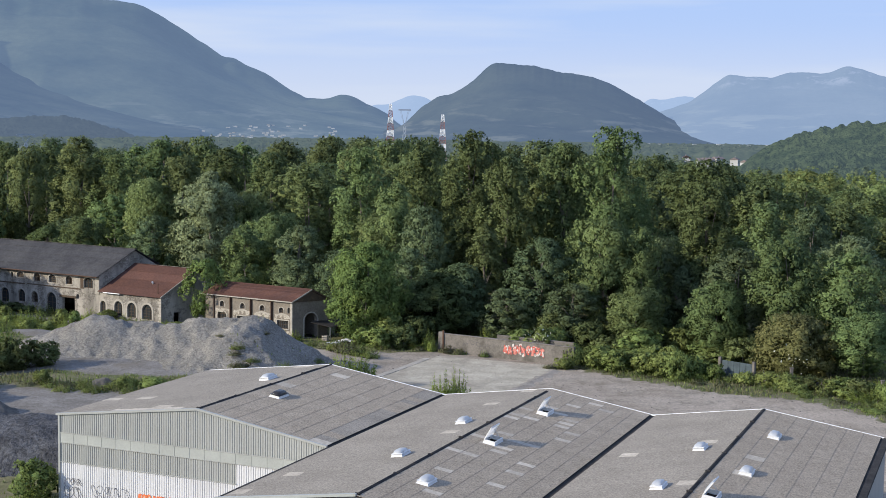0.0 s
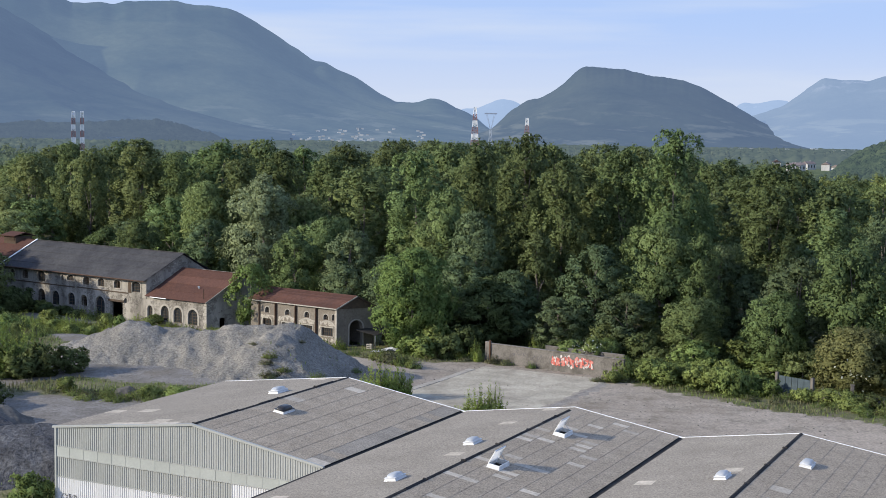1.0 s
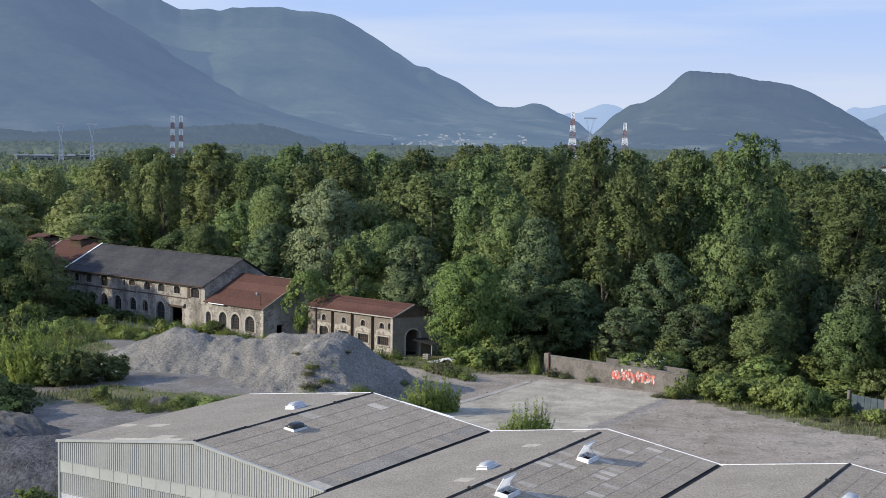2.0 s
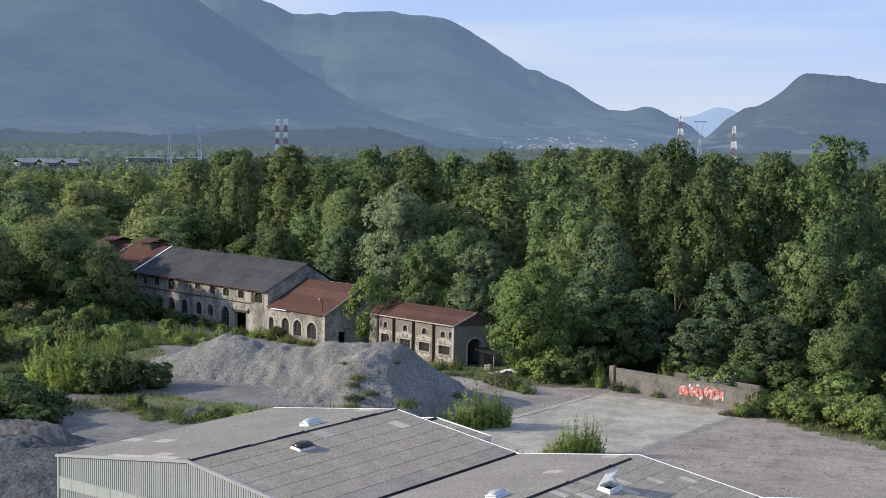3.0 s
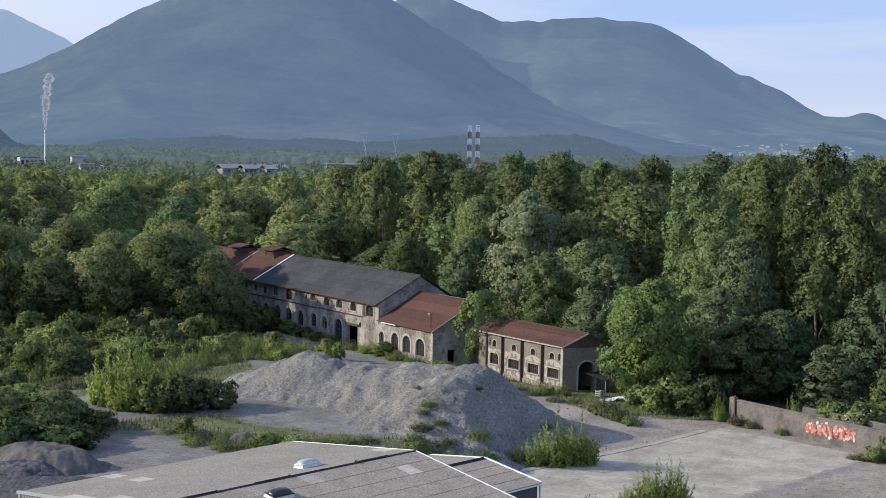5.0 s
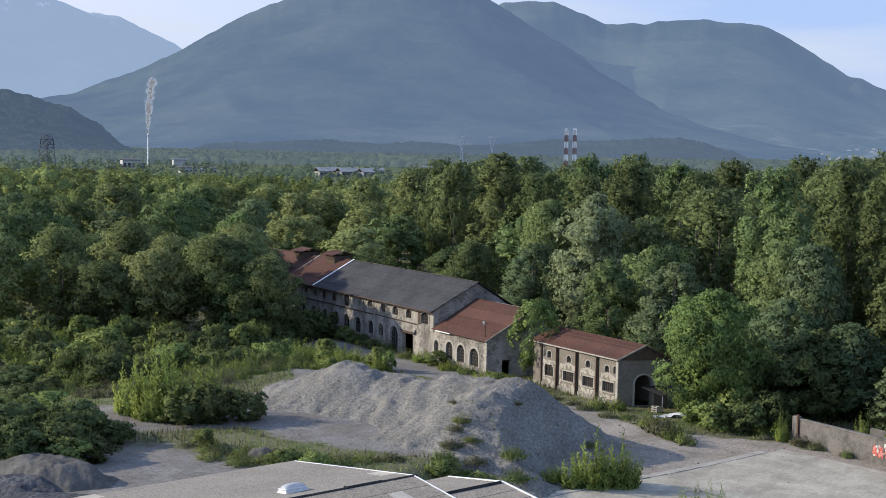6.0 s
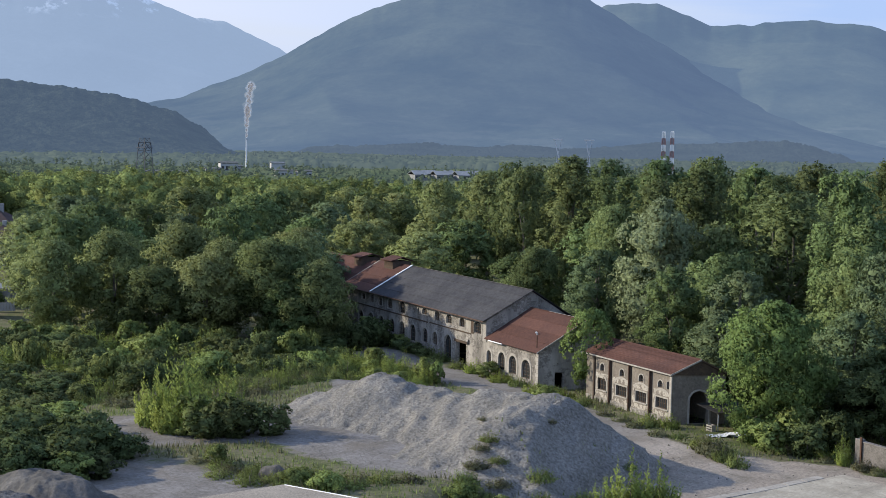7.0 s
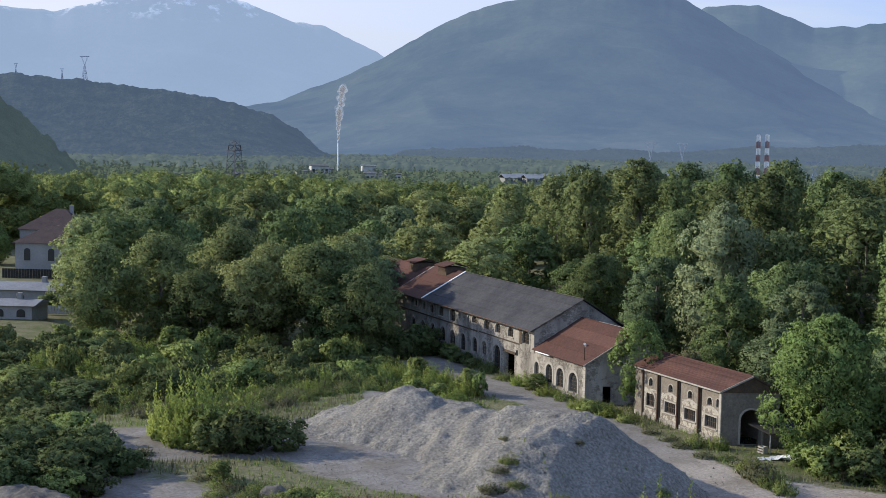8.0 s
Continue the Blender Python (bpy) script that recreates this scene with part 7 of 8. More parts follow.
# hump of earth and a low heap of blue-grey rubble on the terrace
def mound(name, x, y, rx, ry, h, material, label, category, seed, turn=0.0):
    n = 90
    g = np.linspace(-1.25, 1.25, n)
    a, b = np.meshgrid(g, g)
    c, s = math.cos(turn), math.sin(turn)
    px, py = x + (a * c - b * s) * rx, y + (a * s + b * c) * ry
    d = np.hypot(a, b) + 0.16 * wave_noise(a * 3, b * 3, seed, 3)
    z = ground_z(px, py) - 0.3 + (h + 0.3) * (1 - smooth01(d, 0.15, 1.1)) + (0.10 * wave_noise(px * 2, py * 2, seed + 1, 3) + 0.05 * wave_noise(px * 6, py * 6, seed + 2, 2)) * (d < 1)
    v = np.stack([px, py, z], -1).reshape(-1, 3)
    i = np.arange(n * n).reshape(n, n)
    f = np.stack([i[:-1, :-1], i[:-1, 1:], i[1:, 1:], i[1:, :-1]], -1).reshape(-1, 4)
    f = f[(d < 1.18).reshape(-1)[f].all(1)]
    tagged(part(name, mesh_of(name, v, f, True), material), label, category)


EARTH = surface("dry_earth", (0.135, 0.127, 0.115), (0.090, 0.083, 0.072), 0.97, 0.5, 4, 0.35, 0.8, 0.08)
mound("earth_hump", -39.6, 107.4, 6.2, 3.4, 1.4, EARTH, "low hump of dry grey earth beside the track", "earth mound", 101, 0.7)
mound("rubble_heap", -31.0, 98.5, 9.5, 7.5, 1.5, DARKGRAVEL, "low heap of blue-grey crushed rubble", "rubble heap", 102, 0.3)
mound("rubble_heap", -36.6, 101.6, 5.6, 3.2, 1.8, DARKGRAVEL, "low spread of blue-grey gravel beside the rubble", "gravel heap", 104, 0.5)
mound("earth_hump", -30.6, 119.8, 1.6, 1.0, 0.8, EARTH, "small stony hump among weeds", "earth mound", 103)


def stones(name, material, label, seed, count, place, size):
    """Loose stones, too many to count."""
    r = np.random.RandomState(seed)
    x, y = place(r, count)
    z = ground_z(x, y)
    hz = heap_z(x, y)
    z = np.where((x > -56) & (x < -6) & (y > 114) & (y < 158), np.maximum(z, hz), z)
    s = size * (0.4 + r.rand(count) ** 3 * 2.2)
    cube = np.array([(1, 0, 0), (-1, 0, 0), (0, 1, 0), (0, -1, 0), (0, 0, 1), (0, 0, -1)], float)
    tris = np.array([(0, 2, 4), (2, 1, 4), (1, 3, 4), (3, 0, 4), (2, 0, 5), (1, 2, 5), (3, 1, 5), (0, 3, 5)])
    v = np.stack([x, y, z + s * 0.25], 1)[:, None] + cube[None] * s[:, None, None] * (0.7 + 0.6 * r.rand(count, 6, 1))
    f = tris[None] + 6 * np.arange(count)[:, None, None]
    tagged(part(name, mesh_of(name, v.reshape(-1, 3), f.reshape(-1, 3)), material), label, "stones", kind="stuff")


stones("heap_stones", GRAVEL, "loose stones over the gravel heap", 111, 6500, lambda r, n: (r.uniform(-48, -10, n), r.uniform(122, 150, n)), 0.022)
stones("yard_stones", CONCRETE, "scattered stones and crumbs on the yard", 113, 2600, lambda r, n: (r.uniform(-20, 40, n), r.uniform(108, 156, n)), 0.035)

# white sheeting and a crate by the lean-to
bm = bmesh.new()
r = np.random.RandomState(5)
bmesh.ops.create_grid(bm, x_segments=22, y_segments=12, size=1)
for v in bm.verts:
    v.co = Vector((v.co.x * 1.7, v.co.y * 0.55, 0.05 + 0.38 * abs(math.sin(v.co.x * 3.1 + v.co.y * 2)) * math.exp(-3 * (v.co.x - 0.55) ** 2) + 0.05 * math.sin(v.co.x * 17) * math.cos(v.co.y * 13)))
sheet = tagged(part("plastic_sheet", bm, CLAD_WHITE), "crumpled white plastic sheet lying on the ground", "tarpaulin")
sheet.matrix_world = Matrix.Translation((-12.3, 160.4, 0.0)) @ Matrix.Rotation(0.55, 4, "Z")
crate = thing("wooden_crate", Matrix.Translation((-14.2, 161.9, -0.1)) @ Matrix.Rotation(-0.5, 4, "Z") @ Matrix.Scale(0.72, 4), "small grey slatted wooden crate beside the lean-to", "crate")
for z in (0.15, 0.45, 0.75):
    part("slat", box(-0.5, 0.5, -0.35, -0.31, z, z + 0.16), LIME, crate)
    part("slat", box(-0.5, 0.5, 0.31, 0.35, z, z + 0.16), LIME, crate)
for x in (-0.5, 0.44):
    part("post", box(x, x + 0.06, -0.31, 0.31, 0.0, 0.95), LIME, crate)

# gate and fence at the east side of the yard
gate = thing("metal_gate", Matrix.Translation((29.9, 141.7, -0.05)) @ Matrix.Rotation(math.atan2(-2.9, 2.8), 4, "Z"), "blue-grey sheet metal gate between concrete posts", "gate")
GATE = surface("blue_grey_sheet", (0.075, 0.098, 0.108), (0.050, 0.064, 0.072), 0.8, 1.5, 8, 0.15, 0.1, 0.01)
for i in range(5):
    part("gate_panel", box(0.15 + i * 0.74, 0.85 + i * 0.74, -0.03, 0.03, 0.1, 1.75, 0.01), GATE, gate)
part("gate_rail", box(0.1, 3.9, 0.03, 0.08, 1.4, 1.5), IRON, gate)
for x in (-0.15, 4.05):
    part("gate_post", box(x - 0.16, x + 0.16, -0.16, 0.16, 0, 2.05, 0.03), CONCRETE, gate)
for x, y in ((36.2, 137.0), (43.5, 130.5)):
    p = thing("concrete_post", Matrix.Translation((x, y, -0.05)), "short weathered concrete fence post in the hedge", "post", "fence posts")
    part("shaft", box(-0.16, 0.16, -0.12, 0.12, 0, 1.7, 0.03), CONCRETE, p)
    part("cap", box(-0.2, 0.2, -0.16, 0.16, 1.7, 1.8, 0.02), CONCRETE, p)


# concrete panel fence on from the gate, half sunk in weeds
panel_fence = thing("panel_fence", Matrix.Translation((33.6, 138.2, -0.05)) @ Matrix.Rotation(math.atan2(-9.5, 13.0), 4, "Z"), "low weathered concrete panel fence among weeds", "fence")
PANEL = surface("grey_fence_concrete", (0.185, 0.172, 0.152), (0.125, 0.117, 0.104), 0.95, 0.6, 5, 0.25, 0.3, 0.02)
for i in range(6):
    for k in range(2):
        part("fence_panel", box(0.08 + i * 2.6, 2.52 + i * 2.6, -0.04, 0.04, 0.02 + k * 0.46, 0.46 + k * 0.46, 0.01), PANEL, panel_fence)
    part("fence_post", box(-0.08 + i * 2.6, 0.07 + i * 2.6, -0.08, 0.08, 0, 1.1, 0.015), PANEL, panel_fence)


# ---- graffiti: loose painted shapes without words ----
def paint(name, rgb):
    return surface(name, rgb, tuple(c * 0.8 for c in rgb), 0.6, 3, 20, 0.12, 0)


RED, PINK, WHITE_P, BLACK, ORANGE = paint("red_paint", (0.56, 0.105, 0.075)), paint("pink_paint", (0.58, 0.22, 0.175)), paint("white_paint", (0.56, 0.52, 0.48)), paint("black_paint", (0.07, 0.07, 0.085)), paint("orange_paint", (0.75, 0.2, 0.08))


def ribbon(bm, pts, width, y):
    """A flat painted stroke through points in x and z."""
    rows = []
    for i, p in enumerate(pts):
        a, b = Vector(pts[max(i - 1, 0)]), Vector(pts[min(i + 1, len(pts) - 1)])
        w = (b - a)
        n = Vector((-w.y, w.x)).normalized() * width / 2 if w.length > 1e-6 else Vector((0, width / 2))
        rows.append((bm.verts.new((p[0] + n.x, y, p[1] + n.y)), bm.verts.new((p[0] - n.x, y, p[1] - n.y))))
    for (a, b), (c, d) in zip(rows, rows[1:]):
        bm.faces.new((a, b, d, c))


def scrawl(r, x, z, w, h, n=9):
    """A looping line within a box."""
    t = np.linspace(0, 1, 26)
    f1, f2, p1, p2 = r.uniform(0.6, 1.6), r.uniform(0.8, 2.2), r.uniform(0, 6.28), r.uniform(0, 6.28)
    return [(x + w * (0.5 + 0.48 * math.sin(6.28 * f1 * a + p1)), z + h * (0.5 + 0.48 * math.sin(6.28 * f2 * a + p2))) for a in t]


def blob(bm, r, x, z, w, h, y):
    k = 14
    ph = r.uniform(0, 6.28, 3)
    pts = []
    for i in range(k):
        a = 6.28 * i / k
        q = 1 + 0.16 * math.sin(2 * a + ph[0]) + 0.1 * math.sin(3 * a + ph[1])
        pts.append(bm.verts.new((x + w / 2 * math.cos(a) * q, y, z + h / 2 * math.sin(a) * q)))
    bm.faces.new(pts)


r = np.random.RandomState(44)
wall_art = {RED: bmesh.new(), PINK: bmesh.new(), WHITE_P: bmesh.new(), BLACK: bmesh.new()}
for i in range(9):
    # one painted block: a pale ground, then thick bent strokes with gaps, then thin outlines
    x0, z0, w0, h0 = 57.45 + i * 0.60, 0.22 + 0.12 * r.rand(), 0.56, 0.95 + 0.25 * r.rand()
    y = 7.442 - 0.002 * i
    for k in range(3):
        blob(wall_art[WHITE_P], r, x0 + w0 * r.rand(), z0 + h0 * r.rand(), 0.30, 0.36, y)
    for k in range(9):
        a, b = (x0 + w0 * r.rand(), z0 + h0 * r.rand()), (x0 + w0 * r.rand(), z0 + h0 * r.rand())
        m = ((a[0] + b[0]) / 2 + 0.12 * (r.rand() - 0.5), (a[1] + b[1]) / 2 + 0.12 * (r.rand() - 0.5))
        ribbon(wall_art[(RED, PINK, RED, PINK, WHITE_P)[k % 5]], [a, m, b], 0.12 + 0.12 * r.rand(), y - 0.0006 * (k + 1))
    ribbon(wall_art[BLACK], scrawl(r, x0, z0, w0, h0), 0.022, y - 0.005)
for i in range(5):
    ribbon(wall_art[BLACK], scrawl(r, 52.0 + i * 0.9, 0.5 + 0.4 * r.rand(), 0.7, 0.5), 0.022, 7.442)
for m, bm in wall_art.items():
    part("graffiti", bm, m, yard_wall, "spray-painted graffiti shapes")["kind"] = "stuff"
door_art = {BLACK: bmesh.new(), ORANGE: bmesh.new(), WHITE_P: bmesh.new()}
VA = V0 - 0.012
for i in range(4):
    ribbon(door_art[BLACK], scrawl(r, -10.4 + i * 0.36, 1.7, 0.4, 0.45), 0.028, VA)
    ribbon(door_art[BLACK], scrawl(r, -10.4 + i * 0.36, 0.8, 0.45, 0.8), 0.03, VA)
for i in range(7):
    ribbon(door_art[BLACK], scrawl(r, -8.2 + i * 0.46, 1.05, 0.45, 0.85), 0.02, VA)
for i in range(5):
    x = -4.15 + i * 0.62
    blob(door_art[WHITE_P], r, x, 1.03, 0.5, 1.3, VA)
    ribbon(door_art[ORANGE], scrawl(r, x - 0.3, 0.25, 0.6, 1.5), 0.10, VA - 0.006)
    ribbon(door_art[ORANGE], scrawl(r, x - 0.3, 0.25, 0.6, 1.5), 0.07, VA - 0.010)
for m, bm in door_art.items():
    part("graffiti", bm, m, warehouse, "spray-painted graffiti shapes")["kind"] = "stuff"

# ---- far things: pylons, works, villages ----
# grey and red of the pylons with distance haze painted into the base colour
PYLON_GREY = surface("hazed_pylon_steel", (0.34, 0.38, 0.44), (0.28, 0.32, 0.38), 0.6, 0.1, 1, 0.05, 0)
PYLON_RED = surface("hazed_pylon_red", (0.28, 0.15, 0.14), (0.24, 0.13, 0.125), 0.6, 0.1, 1, 0.05, 0)
PYLON_WHITE = surface("pylon_white", (0.80, 0.80, 0.80), (0.74, 0.74, 0.74), 0.6, 0.1, 1, 0.05, 0)


# dark steel, hazed by its base colour
TOWER_STEEL = surface("hazed_tower_steel", (0.085, 0.095, 0.110), (0.065, 0.072, 0.085), 0.7, 0.1, 1, 0.05, 0)


def spot(az, d, start=(0.0, 0.0)):
    """A place at a bearing and distance from a start."""
    return (start[0] + d * math.sin(radians(az)), start[1] + d * math.cos(radians(az)), 0.0)


WEST = (26.8, 55.9)


def lattice(bm, z0, z1, w0, w1, steps, t):
    """Four corner legs with cross bracing between two heights."""
    for i in range(steps):
        za, zb = z0 + (z1 - z0) * i / steps, z0 + (z1 - z0) * (i + 1) / steps
        wa, wb = w0 + (w1 - w0) * i / steps, w0 + (w1 - w0) * (i + 1) / steps
        ca = [Vector((sx * wa / 2, sy * wa / 2, za)) for sx, sy in ((-1, -1), (1, -1), (1, 1), (-1, 1))]
        cb = [Vector((sx * wb / 2, sy * wb / 2, zb)) for sx, sy in ((-1, -1), (1, -1), (1, 1), (-1, 1))]
        for j in range(4):
            k = (j + 1) % 4
            add_tube(bm, [ca[j], cb[j]], [t, t], 4)
            add_tube(bm, [ca[j], cb[k]], [t * 0.6, t * 0.6], 3)
            add_tube(bm, [ca[k], cb[j]], [t * 0.6, t * 0.6], 3)
            add_tube(bm, [cb[j], cb[k]], [t * 0.6, t * 0.6], 3)


def banded_pylon(x, y, h, w0, w1, bands, turn=0.0, label="red and white banded lattice pylon"):
    ob = thing("pylon", Matrix.Translation((x, y, 0)) @ Matrix.Rotation(turn, 4, "Z"), label, "pylon", "banded pylons")
    for i in range(bands):
        bm = bmesh.new()
        f0, f1 = i / bands, (i + 1) / bands
        lattice(bm, h * f0, h * f1, w0 + (w1 - w0) * f0, w0 + (w1 - w0) * f1, 2, 0.32)
        if (bands - i) % 2:
            for s in (-1, 1):
                w = w0 + (w1 - w0) * f1
                add_box(bm, -w * 0.55, w * 0.55, s * w * 0.35 - 0.1, s * w * 0.35 + 0.1, h * f1 - h / bands * 0.7, h * f1 - 0.2)
        part("mast_section", bm, PYLON_WHITE if (bands - i) % 2 else PYLON_RED, ob)
    return ob


def armed_pylon(x, y, h, w, turn, label="grey lattice pylon with a forked head", z=0.0):
    ob = thing("pylon", Matrix.Translation((x, y, z)) @ Matrix.Rotation(turn, 4, "Z"), label, "pylon", "grey pylons")
    bm = bmesh.new()
    lattice(bm, 0, h * 0.62, w, w * 0.25, 6, 0.22)
    part("mast", bm, PYLON_GREY, ob)
    bm = bmesh.new()
    for s in (-1, 1):
        add_tube(bm, [(0, 0, h * 0.62), (s * w * 0.55, 0, h * 0.96)], [0.3, 0.22], 4)
        add_tube(bm, [(s * w * 0.12, 0, h * 0.66), (s * w * 0.75, 0, h * 0.96)], [0.2, 0.15], 4)
    add_box(bm, -w * 1.0, w * 1.0, -0.3, 0.3, h * 0.955, h * 0.985)
    part("head", bm, PYLON_GREY, ob)
    return ob


banded_pylon(-45.3, 1123.0, 49, 9, 1.8, 9)
banded_pylon(-1.6, 1036.0, 39.5, 7, 1.8, 7)
banded_pylon(-289.5, 847.0, 36.8, 2.7, 1.8, 9, 0.3, "one of twin red and white banded masts")
banded_pylon(-284.2, 848.0, 37.0, 2.7, 1.8, 9, 0.3, "one of twin red and white banded masts")
armed_pylon(-395.6, 914.0, 32.5, 3.8, 0.2)
armed_pylon(-383.7, 940.6, 32.5, 3.8, 0.2)
x, y, _ = spot(-1.71, 1500)
armed_pylon(x, y, 52, 7, 0.1, "slim grey lattice pylon")
x, y, _ = spot(-19.5, 1100, WEST)
armed_pylon(x, y, 20, 7, 0.4, "dark low lattice pylon")
x, y, _ = spot(-49.91, 2300, WEST)
armed_pylon(x, y, 42, 8, 0.5, "lattice pylon on the wooded hill", 122)
for az, h in ((-52.6, 24), (-50.8, 18)):
    x, y, _ = spot(az, 2300, WEST)
    armed_pylon(x, y, h, 3, 0.5, "slim mast on the wooded hill", 124)
x, y, _ = spot(-43.8, 800, WEST)
tower = thing("lattice_tower", Matrix.Translation((x, y, 0)), "dark steel lattice tower with a platform", "tower")
bm = bmesh.new()
lattice(bm, 0, 24, 8, 5, 5, 0.20)
part("frame", bm, TOWER_STEEL, tower)
part("platform", box(-3.4, 3.4, -3.4, 3.4, 20.7, 21.1, 0.1), TOWER_STEEL, tower)
bm = bmesh.new()
lattice(bm, 21.1, 26.5, 5, 4, 2, 0.15)
part("head_frame", bm, TOWER_STEEL, tower)

# chemical works with a chimney and its plume
x, y = -683.3, 918.8
chimney = thing("chimney", Matrix.Translation((x, y, 0)), "tall slender white works chimney with smoke", "chimney")
part("shaft", add_tube(bmesh.new(), [(0, 0, 0), (0, 0, 14), (0, 0, 29.5)], [0.75, 0.60, 0.45], 12), PYLON_WHITE, chimney)
part("ring", add_tube(bmesh.new(), [(0, 0, 27.6), (0, 0, 28.6)], [0.75, 0.75], 12), PYLON_GREY, chimney)
SMOKE, _n, _l, _b = shader("thin_smoke", 1.0)
_b.inputs["Base Color"].default_value = (0.93, 0.93, 0.95, 1)
_t, _m = _n.new("ShaderNodeBsdfTransparent"), _n.new("ShaderNodeMixShader")
_s, _h = _n.new("ShaderNodeBsdfTranslucent"), _n.new("ShaderNodeMixShader")
_s.inputs["Color"].default_value = (0.95, 0.95, 0.97, 1)
_l.new(_b.outputs["BSDF"], _h.inputs[1])
_l.new(_s.outputs["BSDF"], _h.inputs[2])
_m.inputs["Fac"].default_value = 0.95
_l.new(_h.outputs["Shader"], _m.inputs[1])
_l.new(_t.outputs["BSDF"], _m.inputs[2])
_l.new(_m.outputs["Shader"], _n["Material Output"].inputs["Surface"])
bm = bmesh.new()
r = np.random.RandomState(9)
for i in range(120):
    f = r.rand() ** 1.3
    rad = (0.8 + 3.6 * f) * (0.5 + 0.7 * r.rand()) * (1 - 0.35 * f)
    made = bmesh.ops.create_icosphere(bm, subdivisions=2, radius=rad)["verts"]
    off = Vector(((r.rand() - 0.5) * 7 * f + 4 * f * f, (r.rand() - 0.5) * 5 * f, 28.9 + 46 * f))
    for v in made:
        v.co = v.co * (1 + 0.18 * math.sin(v.co.x * 3 + i) * math.cos(v.co.z * 4)) + off
plume = tagged(part("smoke_plume", bm, SMOKE), "thin white smoke rising from the works chimney", "smoke")
plume.visible_shadow = False
plume.matrix_world = Matrix.Translation((x, y, 0))


def works_block(az, d, wide, deep, h, material, label, z=0.0, roof=None, windows=4):
    x, y, _ = spot(az, d, WEST)
    ob = thing("works_building", Matrix.Translation((x, y, z)) @ Matrix.Rotation(radians(-az) + 0.15, 4, "Z"), label, "building")
    part("wall", box(-wide / 2, wide / 2, -deep / 2, deep / 2, 0, h), material, ob)
    part("roof", prism([(-wide / 2 - 0.4, -deep / 2 - 0.4, h), (-wide / 2 - 0.4, 0, h + deep * 0.08), (-wide / 2 - 0.4, deep / 2 + 0.4, h), (-wide / 2 - 0.4, deep / 2 + 0.4, h + 0.4), (-wide / 2 - 0.4, 0, h + deep * 0.08 + 0.4), (-wide / 2 - 0.4, -deep / 2 - 0.4, h + 0.4)], (1, 0, 0), wide + 0.8), roof or material, ob)
    for i in range(windows):
        c = -wide / 2 + wide * (i + 0.5) / windows
        part("window", box(c - wide / windows * 0.3, c + wide / windows * 0.3, -deep / 2 - 0.08, -deep / 2 - 0.01, h * 0.5, h * 0.78), GLASS_DULL, ob)
    return ob


WALL_DULL = surface("dull_render", (0.24, 0.24, 0.23), (0.18, 0.18, 0.175), 0.8, 0.2, 2, 0.08, 0)
WALL_PALE = surface("pale_render", (0.46, 0.455, 0.44), (0.36, 0.355, 0.345), 0.8, 0.2, 2, 0.08, 0)
ROOF_DULL = surface("grey_sheet_roof", (0.13, 0.135, 0.13), (0.09, 0.095, 0.09), 0.8, 0.1, 1, 0.15, 0)
for az, d, wd, dp, h, lab in [(-40.25, 1000, 16, 12, 16, "white works block beside the chimney"), (-40.9, 990, 14, 10, 9, "low white works block"), (-39.9, 1010, 10, 10, 12, "pale works block with tanks"), (-37.95, 900, 14, 10, 11, "white roofed shed among trees"), (-37.1, 900, 12, 9, 11, "small white roofed shed"), (-43.0, 900, 40, 12, 8, "long grey shed among trees"), (-46, 860, 24, 10, 8, "low pale shed among trees")]:
    works_block(az, d, wd * 0.8, dp, h * 0.6, WALL_PALE if h > 10 else WALL_DULL, lab, 0, ROOF_DULL)
ROOF_MID = surface("grey_glazed_roof", (0.17, 0.18, 0.19), (0.11, 0.12, 0.125), 0.6, 0.1, 1, 0.15, 0)
for i in range(6):
    works_block(-32.2 + i * 0.47, 980 + 26 * (i % 2), 9, 34, 4.0, WALL_DULL, "long grey sawtooth factory hall", 0, ROOF_MID, 3)
works_block(-38.15, 1090, 11, 9, 9.0, WALL_PALE, "broad white factory block above the trees", 0, ROOF_MID, 0)
works_block(-26.6, 1100, 46, 12, 6, WALL_DULL, "long low factory hall across the wood", 0, ROOF_MID, 8)
works_block(-25.2, 1150, 30, 10, 6, WALL_DULL, "low factory hall across the wood", 0, ROOF_MID, 6)

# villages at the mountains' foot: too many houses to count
# wall colour with the haze of the distance mixed in
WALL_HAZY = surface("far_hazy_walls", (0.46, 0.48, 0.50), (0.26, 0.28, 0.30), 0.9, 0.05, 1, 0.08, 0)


def village(name, az0, az1, d0, d1, count, rise, seed, label):
    r = np.random.RandomState(seed)
    vs, fs = [], []
    for i in range(count):
        az, d = r.uniform(az0, az1), r.uniform(d0, d1)
        x, y, _ = spot(az, d)
        z = max(0.0, (d - d0) * rise)
        w, dp, h = r.uniform(5, 11), r.uniform(4, 7), r.uniform(2.5, 4.5)
        pts = np.array([(-w, -dp, 0), (w, -dp, 0), (w, dp, 0), (-w, dp, 0), (-w, -dp, h * 2), (w, -dp, h * 2), (w, dp, h * 2), (-w, dp, h * 2)], float) / 2
        vs.append(pts + (x, y, z))
        fs.append(np.array([(4, 5, 6, 7), (0, 1, 5, 4), (1, 2, 6, 5), (2, 3, 7, 6), (3, 0, 4, 7)]) + 8 * i)
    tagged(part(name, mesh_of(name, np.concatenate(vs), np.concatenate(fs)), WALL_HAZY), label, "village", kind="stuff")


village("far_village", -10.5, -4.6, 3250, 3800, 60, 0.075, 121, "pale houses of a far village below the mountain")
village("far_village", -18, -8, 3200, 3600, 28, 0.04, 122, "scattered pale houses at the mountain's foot")
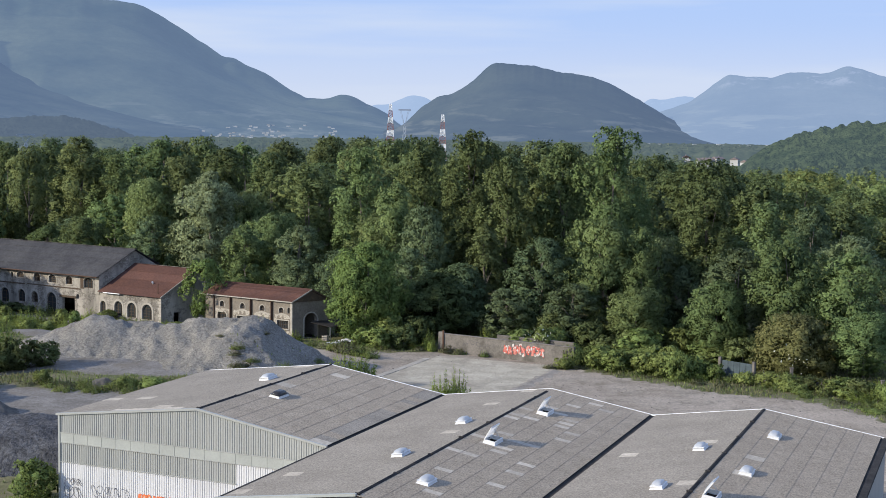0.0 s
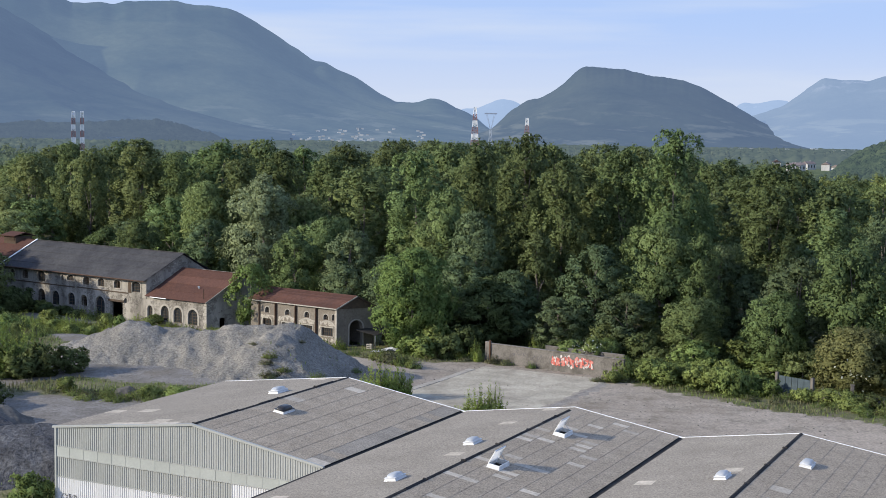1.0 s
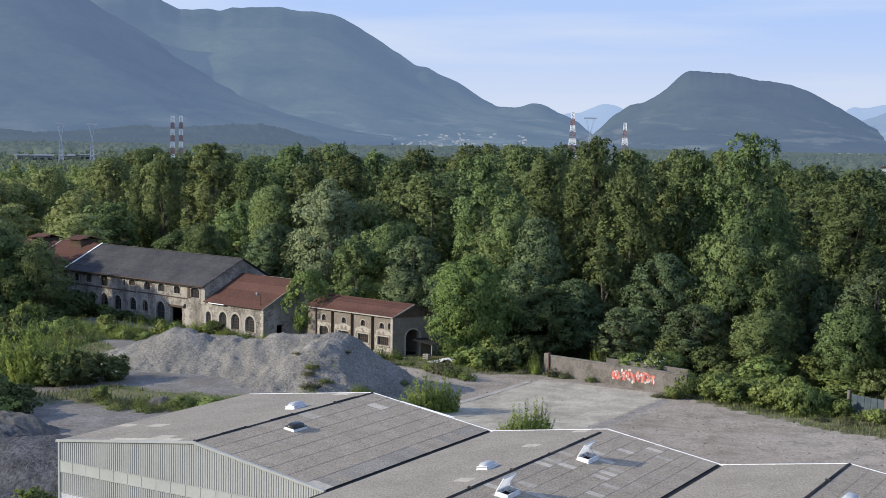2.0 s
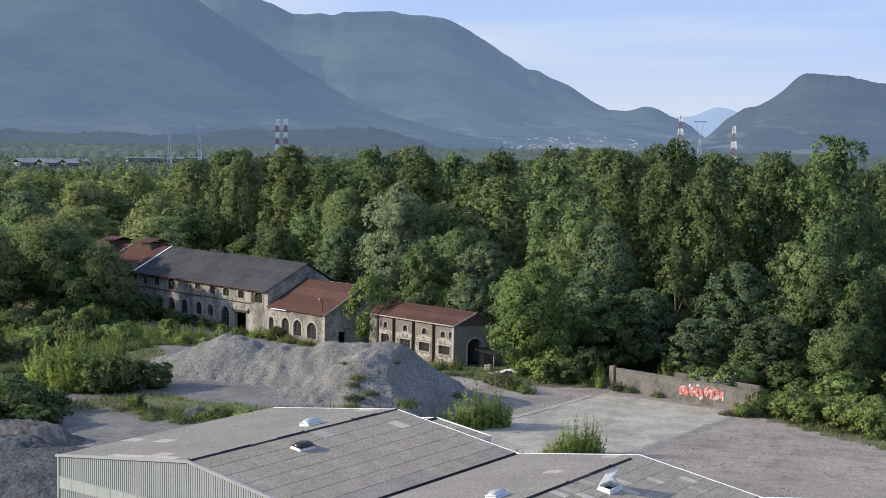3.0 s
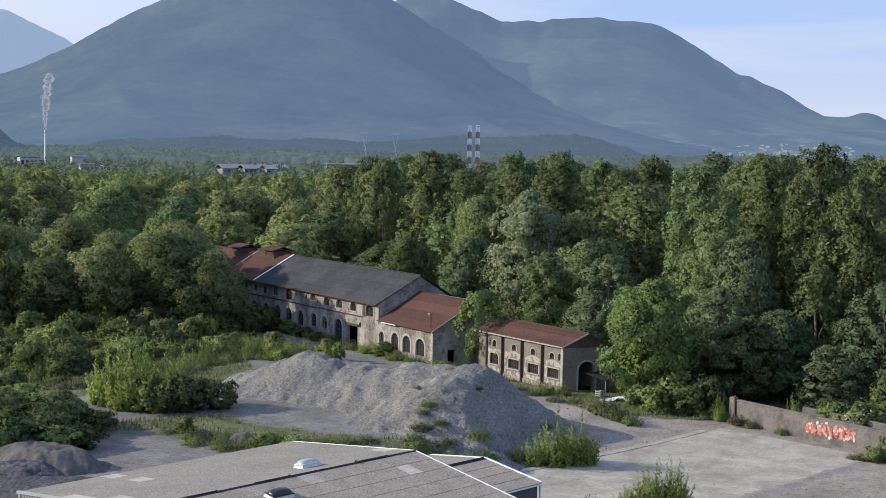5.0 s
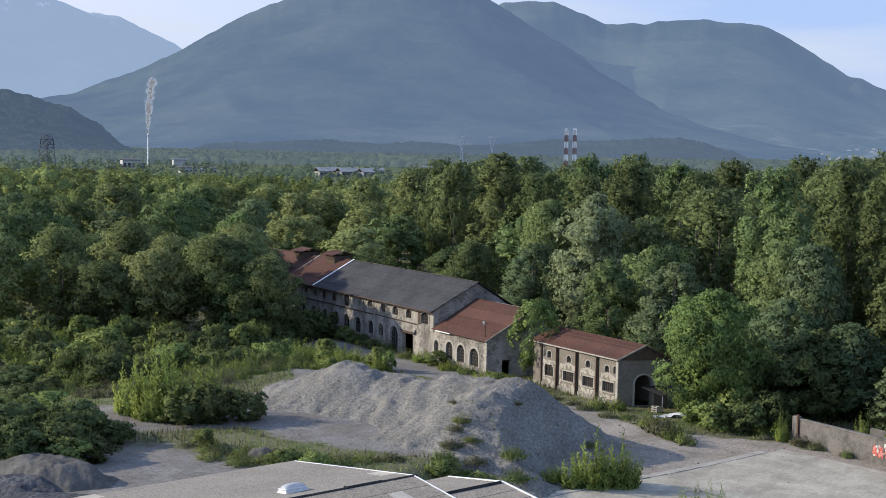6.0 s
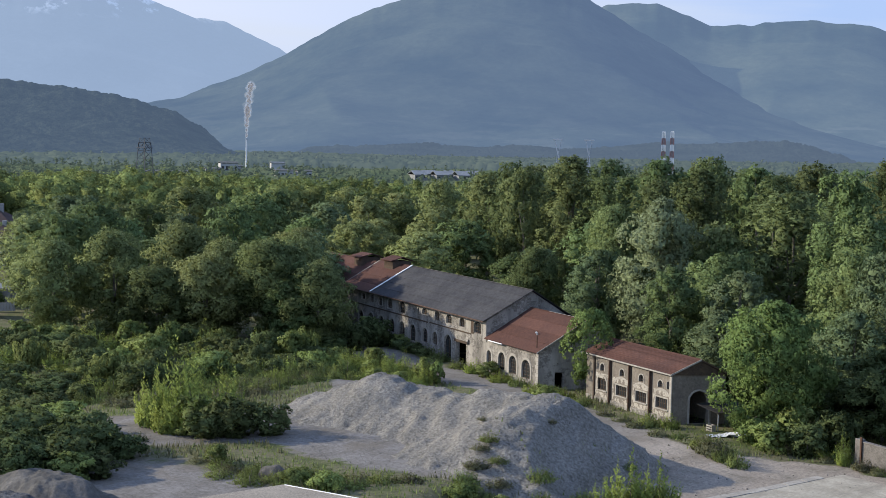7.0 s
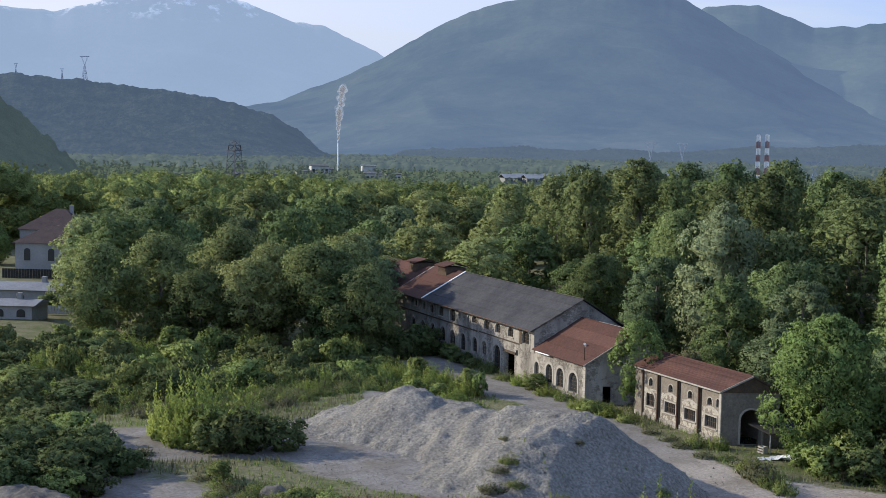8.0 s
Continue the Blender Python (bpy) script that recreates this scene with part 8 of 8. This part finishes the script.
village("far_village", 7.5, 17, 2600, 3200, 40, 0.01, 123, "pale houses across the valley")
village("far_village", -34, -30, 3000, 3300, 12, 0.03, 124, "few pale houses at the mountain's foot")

WALL_GREY = surface("grey_render", (0.31, 0.30, 0.285), (0.25, 0.245, 0.235), 0.85, 0.3, 3, 0.1, 0)
ROOF_GREY = surface("grey_felt_roof", (0.22, 0.225, 0.235), (0.17, 0.175, 0.185), 0.85, 0.3, 3, 0.15, 0)
HOUSE_ROOF = surface("brown_tiles", (0.082, 0.060, 0.055), (0.065, 0.048, 0.045), 0.85, 0.8, 6, 0.2, 0.2, 0.02)
# red tiles of the far houses, greyed by haze painted into the colour
HOUSE_RED_HAZED = surface("hazed_red_tiles", (0.20, 0.165, 0.155), (0.165, 0.14, 0.135), 0.85, 0.5, 4, 0.2, 0)


def cottage(x, y, turn, w, d, h, rise, label, roof, hip=True, group="", wall=None):
    """A rendered house with a hipped or gabled roof, windows and a door."""
    ob = thing("house", Matrix.Translation((x, y, 0)) @ Matrix.Rotation(turn, 4, "Z"), label, "house", group)
    part("wall", box(-w / 2, w / 2, -d / 2, d / 2, 0, h), wall or WALL_GREY, ob)
    e = 0.5
    bm = bmesh.new()
    base = [bm.verts.new(p) for p in ((-w / 2 - e, -d / 2 - e, h), (w / 2 + e, -d / 2 - e, h), (w / 2 + e, d / 2 + e, h), (-w / 2 - e, d / 2 + e, h))]
    k = (d / 2) if hip else -e
    top = [bm.verts.new(p) for p in ((-w / 2 + k, 0, h + rise), (w / 2 - k, 0, h + rise))]
    for f in ((base[0], base[1], top[1], top[0]), (base[2], base[3], top[0], top[1]), (base[1], base[2], top[1]), (base[3], base[0], top[0]), (base[3], base[2], base[1], base[0])):
        bm.faces.new(f)
    part("roof", bm, roof, ob)
    part("chimney", box(w * 0.15, w * 0.15 + 0.7, -0.3, 0.4, h + rise * 0.5, h + rise + 0.8, 0.03), WALL_GREY, ob)
    for i in range(3):
        c = -w / 2 + w * (i + 0.5) / 3
        part("window", prism([(c + p[0], -d / 2 - 0.06, p[1]) for p in arch_points(-0.6, 0.6, h * 0.35, h * 0.8, 0.5)], (0, 1, 0), 0.05), GLASS_DULL, ob)
    return ob


for i, (az, d, roof) in enumerate([(10.9, 1150, HOUSE_RED_HAZED), (11.1, 1180, HOUSE_RED_HAZED), (11.5, 1250, HOUSE_RED_HAZED), (12.7, 1100, HOUSE_RED_HAZED), (12.2, 1220, HOUSE_RED_HAZED), (10.2, 1300, HOUSE_ROOF)]):
    x, y, _ = spot(az, d)
    cottage(x, y, 0.3 * i, 10, 7, 5.5, 2.0, "far white house with a brownish roof beside a field", roof, False, "far houses", WALL_PALE)

# houses behind the trees, west
cottage(-182.5, 226.0, 0.55, 14.0, 9.5, 5.2, 3.0, "pale rendered villa with a brown hipped roof", HOUSE_ROOF)
cottage(-194.5, 236.0, 0.55, 13.0, 11.0, 6.8, 4.0, "tall villa with a steep brown hipped roof", HOUSE_ROOF)
garage = cottage(-138.5, 184.5, 0.55, 13.5, 7.0, 2.7, 0.9, "low grey flat-roofed garage building", ROOF_GREY, False)
cottage(-127.0, 172.0, 0.55, 9.0, 6.0, 2.4, 0.6, "low shed with a pale sheet roof", ROOF_GREY, False)
fence = thing("garden_fence", Matrix.Translation((-174.0, 207.5, 0)) @ Matrix.Rotation(0.57, 4, "Z"), "dark close-boarded garden fence beside a lawn", "fence")
for i in range(22):
    part("board", box(-1 + i * 0.5, -0.54 + i * 0.5, 0, 0.05, 0, 1.7), TAR, fence)
white_fence = thing("picket_fence", Matrix.Translation((-128.3, 179.0, 0)) @ Matrix.Rotation(0.7, 4, "Z"), "white boarded garden fence", "fence")
for i in range(9):
    part("board", box(i * 0.4, 0.36 + i * 0.4, 0, 0.05, 0.05, 1.3), WALL_PALE, white_fence)
lawn = part("lawn", box(-16, 10, -4.0, -1.0, -0.1, 0.04), surface("mown_lawn", (0.095, 0.135, 0.035), (0.12, 0.15, 0.045), 0.95, 0.4, 5, 0.2, 0.2, 0.02))
tagged(lawn, "strip of mown lawn before the garden fence", "lawn", kind="structure").matrix_world = Matrix.Translation((-166.0, 206.0, 0)) @ Matrix.Rotation(0.57, 4, "Z")
plant("fresh", -198, 222, 8.0, 8.0)
plant("bush", -132, 183, 2.2, 3)

# ---- pieces laid last ----
lay_sheets()
